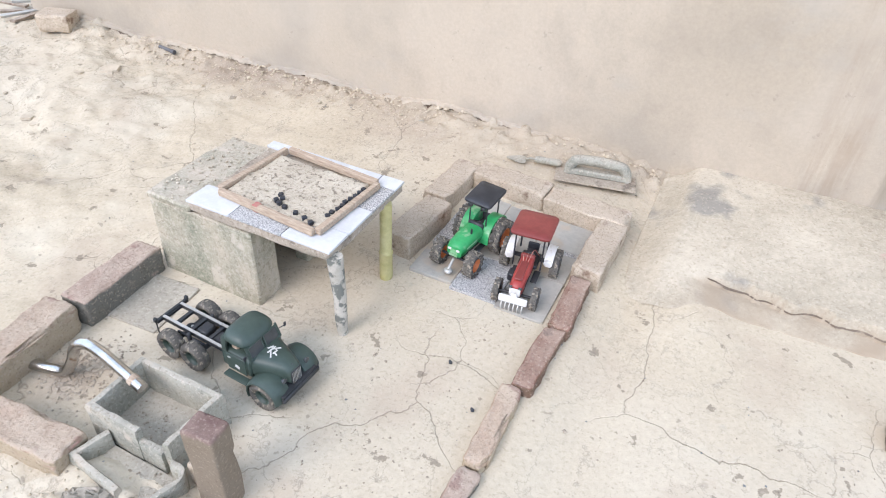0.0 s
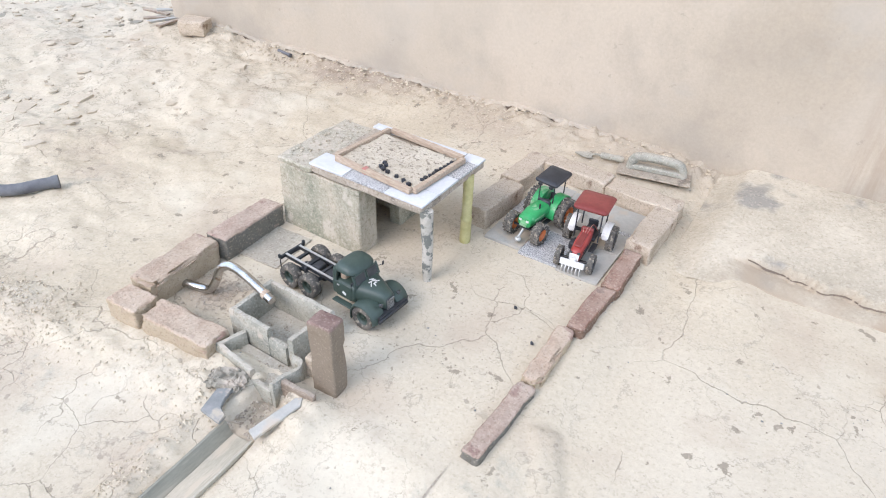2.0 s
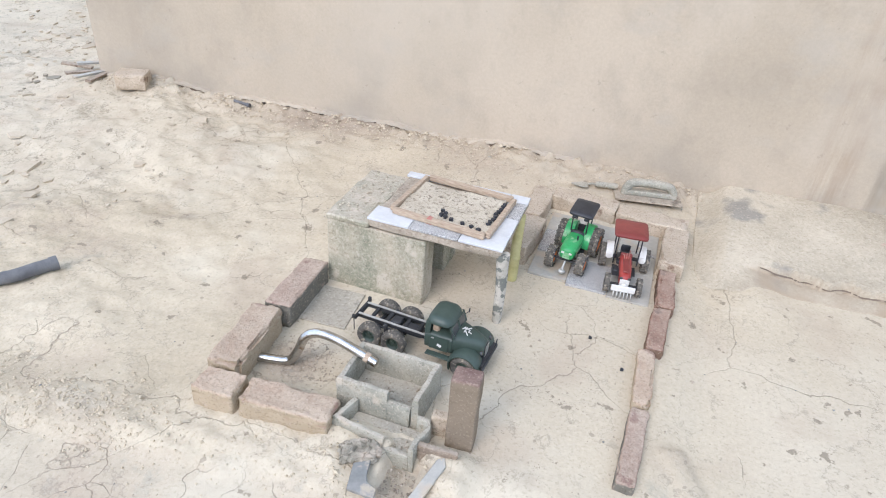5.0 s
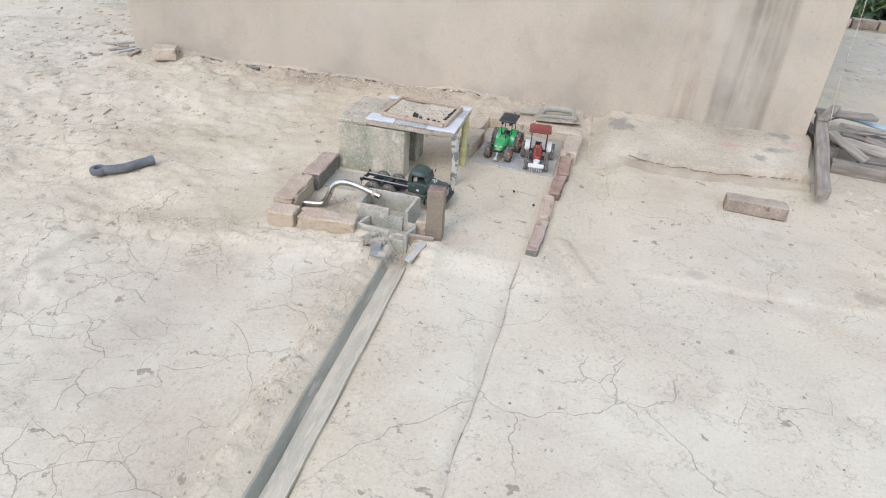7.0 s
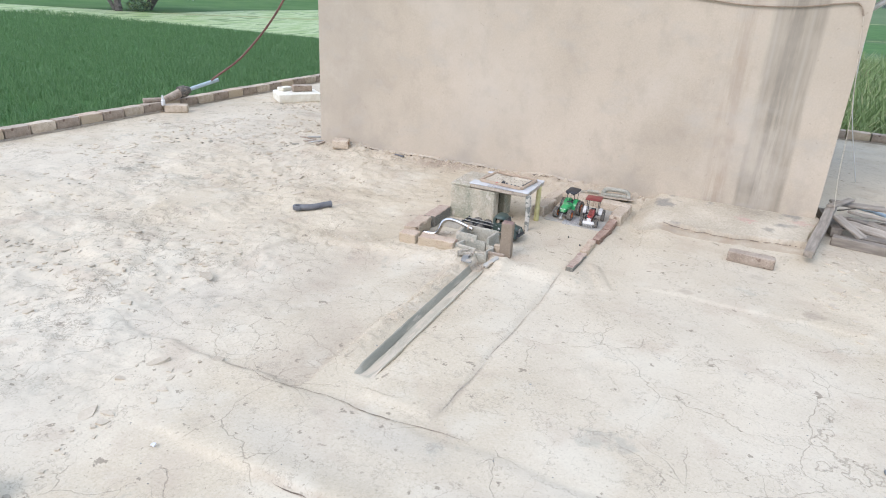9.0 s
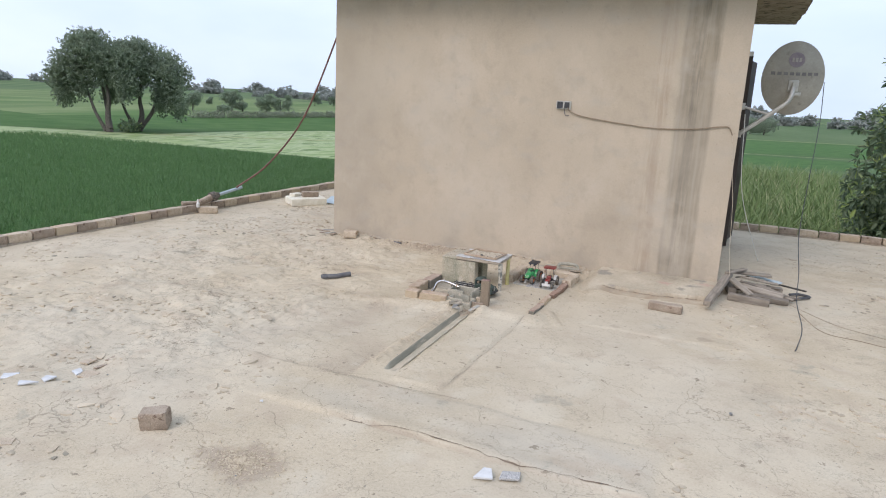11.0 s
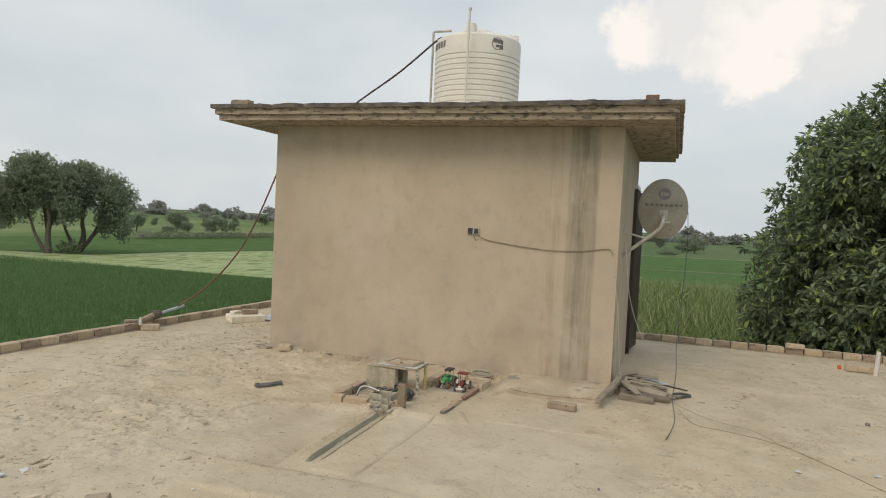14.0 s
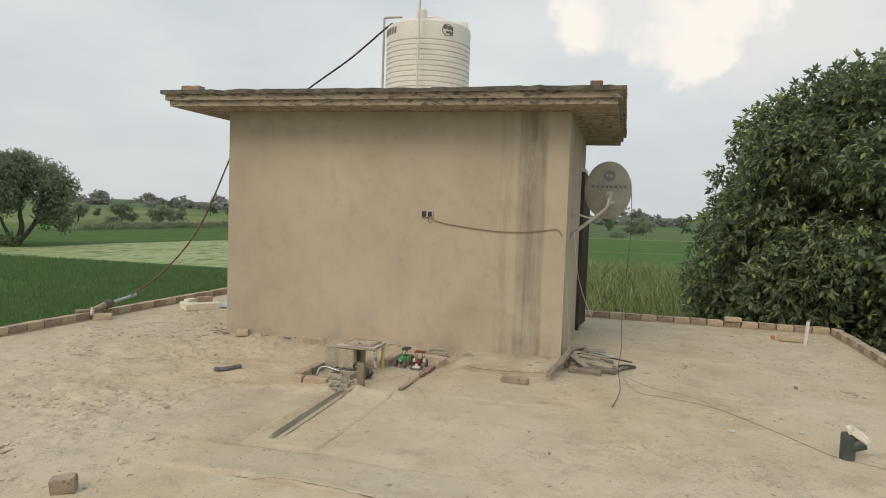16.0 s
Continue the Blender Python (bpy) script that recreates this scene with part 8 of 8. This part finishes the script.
        part("wall_bolt", newbox((0.03, 0.05, 0.06), Matrix.Translation(inv @ Vector((0.905, 2.64, z))) @ d.matrix_basis.to_quaternion().inverted().to_matrix().to_4x4(), 0.004), "galv", d)
    return d


dish_near()
bm = bmesh.new()
sweep(bm, glide([(1.53, 2.78, 1.86), (1.545, 2.74, 1.5), (1.525, 2.6, 1.0), (1.50, 2.3, 0.55), (1.515, 1.9, 0.30), (1.50, 1.5, 0.16), (1.53, 1.1, 0.06), (1.49, 0.80, 0.012), (1.475, 0.72, 0.008)], 8), 0.0038, 6)
tagged(part("dish_cable", bm, "wire_dark"), "dark cable hanging from the dish to the floor", "cable")
bm = bmesh.new()
sweep(bm, glide([(1.36, 2.05, 0.05), (1.50, 2.10, 0.02), (1.62, 2.22, 0.02), (1.66, 2.28, 0.02), (1.58, 2.32, 0.02), (1.50, 2.22, 0.03)], 6), 0.012, 6)
tagged(part("cable_coil", bm, "wire_dark"), "loose loop of black cable beside the timber", "cable")
for pts, r, lb in ((((1.55, 1.75), (1.69, 1.31), (1.95, 1.22), (2.33, 1.03), (2.7, 0.55), (2.99, 0.12), (3.25, -0.01), (3.8, -0.5)), 0.006, "thin brown wire trailing over the floor"), (((1.50, 1.95), (1.8, 1.55), (2.15, 1.35), (2.33, 1.05), (2.52, 0.80)), 0.004, "second thin wire lying loose on the floor")):
    bm = bmesh.new()
    sweep(bm, glide([(x, y, on_floor(x, y) + 0.003) for x, y in pts], 7), r * 0.34, 5)
    tagged(part("floor_wire", bm, "wire"), lb, "wire")
bm = bmesh.new()
sweep(bm, glide([(0.93, 2.45, 1.55), (1.0, 2.9, 0.8), (1.25, 3.6, 0.02)], 6), 0.004, 5)
tagged(part("stay_wire", bm, "pvc"), "thin pale wire running from the wall to the floor", "wire")

el = thing("drain_elbow", "dark teal plastic pipe elbow stuffed with a rag", "pipe elbow", at(3.055, 0.12, 0.0, 0))
bm = bmesh.new()
rod(bm, (0, 0, 0), (0, 0, 0.175), 0.048, n=18)
part("upright", bm, "teal", el)
bm = bmesh.new()
rod(bm, (0.0, 0, 0.085), (0.095, 0, 0.125), 0.046, n=18)
part("branch", bm, "teal", el)
part("rag", brick_bm((0.13, 0.09, 0.05), 4, 0.018, 0.02), "foam", el, "crumpled grey rag", m=at(0.055, 0, 0.178, 0, 0, 32))
bm = bmesh.new()
rod(bm, (3.81, 4.71, 0.0), (3.83, 4.71, 0.30), 0.024, n=12)
tagged(part("pipe_stub", bm, "pvc"), "short white plastic pipe standing from the floor", "pipe")
tagged(part("brick", brick_bm((0.30, 0.14, 0.08), 73), "brick_pale", m=at(3.66, 4.86, 0.045, -8)), "dusty brick beside the white pipe stub", "brick", "loose bricks")
bm = brick_bm((0.045, 0.04, 0.05), 8, 0.012, 0.015)
tagged(part("orange_bag", bm, "orange", m=at(3.46, 4.93, 0.022, 10)), "small crumpled orange plastic bag", "plastic bag")
tagged(part("brick", brick_bm((0.23, 0.12, 0.06), 74), "brick_pale", m=at(3.05, 5.68, 0.128, 3)), "extra brick lying on the parapet", "brick", "loose bricks")
for x, y, a, ln, mt in ((-3.28, 1.55, 3, 0.23, "brick_brown"), (1.16, 1.72, 4, 0.12, "brick_red")):
    tagged(part("brick", brick_bm((ln, 0.11, 0.075), x), mt, m=at(x, y, TOP + 0.205, a)), "brown brick lying on the edge of the roof slab", "brick", "loose bricks")

# ---- flakes of screed ----
def screed_flakes():
    """Thin lifted flakes of screed lying in drifts on the worn sides of the roof, as one mesh."""
    V, F = [], []
    made = 0
    while made < 5200:
        if random.random() < 0.62:
            x, y = random.uniform(-5.0, -1.25), random.uniform(-4.2, 5.0)
        else:
            x, y = random.uniform(0.9, 4.2), random.uniform(-4.2, 5.2)
        drift = noise.noise(Vector((x * 1.3, y * 1.4, 81))) + 0.6 * noise.noise(Vector((x * 3.6, y * 3.9, 82)))
        if drift < random.uniform(-0.15, 0.75) or in_panel(x, y) > 0.2 or (-3.2 < x < 1.6 and y > 1.6) or (-2.1 < x < 0.2 and y > -0.3):
            made += 0.2
            continue
        made += 1
        lx = random.uniform(0.007, 0.026) * (2.2 if random.random() < 0.12 else 1)
        ly = lx * random.uniform(0.45, 1.0)
        a, n = random.uniform(0, 6.28), random.choice((6, 7, 8))
        ca, sa, tx, ty = math.cos(a), math.sin(a), random.gauss(0, 0.08), random.gauss(0, 0.08)
        z, th = on_floor(x, y), random.uniform(0.0025, 0.0065)
        o = len(V)
        ring = []
        for k in range(n):
            b, r = 2 * math.pi * k / n, random.uniform(0.62, 1.2)
            px, py = lx * r * math.cos(b), ly * r * math.sin(b)
            ring.append((px * ca - py * sa, px * sa + py * ca))
        V += [(x + px, y + py, z - 0.003) for px, py in ring]
        V += [(x + px * 0.96, y + py * 0.96, z + th + tx * px + ty * py) for px, py in ring]
        F.append(tuple(o + n + k for k in range(n)))
        F += [(o + k, o + (k + 1) % n, o + n + (k + 1) % n, o + n + k) for k in range(n)]
    me = bpy.data.meshes.new("screed_flakes")
    me.from_pydata(V, [], F)
    me.materials.append(M["screed_flake"])
    return tagged(new("screed_flakes", me), "thin lifted flakes of weathered screed", "flakes", kind="stuff")


screed_flakes()


# ---- grit and pebbles ----
def scatter(name, count, place, sizes, material, label):
    """Small broken crumbs as one mesh: flattened octahedra with uneven corners."""
    V, F = [], []
    oct_v = ((1, 0, 0), (-1, 0, 0), (0, 1, 0), (0, -1, 0), (0, 0, 1), (0, 0, -1))
    oct_f = ((0, 2, 4), (2, 1, 4), (1, 3, 4), (3, 0, 4), (2, 0, 5), (1, 2, 5), (3, 1, 5), (0, 3, 5))
    for _ in range(count):
        x, y = place()
        if -0.16 < x < 0.95 and y > 1.30:
            continue
        if y > 1.84 + (x + 2.99) * 0.041 or in_channel(x, y) > 0:
            continue
        if name not in ("rubble", "spoil", "clods", "pipe_soil") and noise.noise(Vector((x * 2.1, y * 2.1, 17))) + 0.5 * noise.noise(Vector((x * 7, y * 7, 18))) < random.uniform(-0.45, 0.35):
            continue
        r = random.uniform(*sizes) * (1.8 if random.random() < 0.05 else 1)
        z = floor_z(x, y) + floor_detail(x, y)[0] + r * (-0.1 if name == "clods" else 0.25)
        a = random.uniform(0, 6.28)
        ca, sa = math.cos(a), math.sin(a)
        o = len(V)
        for px, py, pz in oct_v:
            k = r * random.uniform(0.65, 1.3)
            V.append((x + k * (px * ca - py * sa), y + k * (px * sa + py * ca), z + 0.65 * k * pz))
        F += [tuple(o + i for i in f) for f in oct_f]
    me = bpy.data.meshes.new(name)
    me.from_pydata(V, [], F)
    me.materials.append(M[material])
    return tagged(new(name, me), label, "grit", kind="stuff")


def anywhere():
    return random.uniform(-3.5, 3.2), random.uniform(-3.4, 2.0)


def yard():
    return random.uniform(-1.2, -0.32), random.uniform(0.36, 1.55)


def heaps():
    k = random.random()
    if k < 0.40:
        return random.uniform(-3.0, -0.15), random.gauss(1.80, 0.07)
    if k < 0.75:
        x = random.uniform(-2.0, -0.86)
        return x, random.gauss(0.19 + 0.0675 * (x + 1.2), 0.06)
    if k < 0.9:
        return random.gauss(-0.85, 0.025), random.uniform(-0.95, 0.2)
    return random.gauss(-0.78, 0.05), random.gauss(0.27, 0.04)


scatter("grit", 5200, anywhere, (0.0012, 0.0036), "mortar", "scattered crumbs of mortar and grit on the floor")
scatter("dark_grit", 1700, anywhere, (0.0012, 0.0036), "dark_cement", "scattered dark specks of gravel on the floor")
scatter("yard_grit", 2200, yard, (0.0009, 0.0028), "mortar", "fine dark gravel strewn through the toy yard")
scatter("crumbs", 6500, heaps, (0.0012, 0.0045), "crumb", "heaped crumbs of broken screed")


def wall_line():
    x = random.uniform(-2.95, -0.15)
    if noise.noise(Vector((x * 2.3, 5, 1))) < random.uniform(-0.5, 0.25):
        x = random.uniform(-2.6, -0.9)
    return x, 1.842 + (x + 2.99) * 0.041 - abs(random.gauss(0.006, 0.045))


scatter("rubble", 600, wall_line, (0.002, 0.008), "crumb", "broken lumps of mortar along the foot of the wall")


def pipe_foot():
    return random.gauss(-1.125, 0.05), random.gauss(0.505, 0.045)


scatter("pipe_soil", 600, pipe_foot, (0.0012, 0.0038), "mortar", "brown crumbs of soil round the foot of the spout pipe")


def spoil():
    a, r = random.uniform(0, 6.28), abs(random.gauss(0, 0.13))
    return -0.78 + r * 1.25 * math.cos(a), -2.15 + r * 0.8 * math.sin(a)


scatter("spoil", 1300, spoil, (0.002, 0.006), "crumb", "crumbled brown mortar spilt on the screed")


def clod_bed():
    k = random.random()
    if k < 0.65:
        x = random.uniform(-1.95, -0.80)
        return x, random.gauss(0.20 + 0.0675 * (x + 1.2), 0.055)
    return random.gauss(-0.845, 0.03), random.uniform(-0.95, 0.2)


scatter("clods", 800, clod_bed, (0.002, 0.005), "crumb", "rough clods of broken screed heaped beside the drain")


def strewn(name, count, x0, x1, y0, y1, z, sizes, material, label):
    """Crumbs strewn over a flat top as one mesh."""
    bm = bmesh.new()
    for _ in range(count):
        r = random.uniform(*sizes)
        m = at(random.uniform(x0, x1), random.uniform(y0, y1), z + r * 0.3, random.uniform(0, 360), random.uniform(-30, 30)) @ Matrix.Diagonal((r * random.uniform(0.7, 1.5), r, r * random.uniform(0.5, 0.9), 1))
        bmesh.ops.create_icosphere(bm, subdivisions=1, radius=1, matrix=m)
    return tagged(part(name, bm, material, smooth=0), label, "grit", kind="stuff")


strewn("roof_grit", 110, -1.225, -1.105, 0.855, 1.15, 0.2595, (0.0012, 0.004), "sand", "crumbs of mortar strewn over the shed roof")
strewn("sand_grit", 150, -1.02, -0.78, 0.91, 1.09, 0.2865, (0.001, 0.0028), "mortar", "small stones in the sand of the porch roof")
strewn("basin_grit", 90, -0.955, -0.79, 0.42, 0.525, 0.0405, (0.001, 0.003), "mortar", "grit lying in the dry trough")
strewn("pool_grit", 170, -0.795, -0.69, 0.215, 0.315, 0.008, (0.0015, 0.0042), "mortar", "small stones in the hollow at the head of the drain")
strewn("tray_grit", 50, -0.91, -0.76, 0.33, 0.395, 0.038, (0.001, 0.003), "mortar", "grit lying in the lower tray")
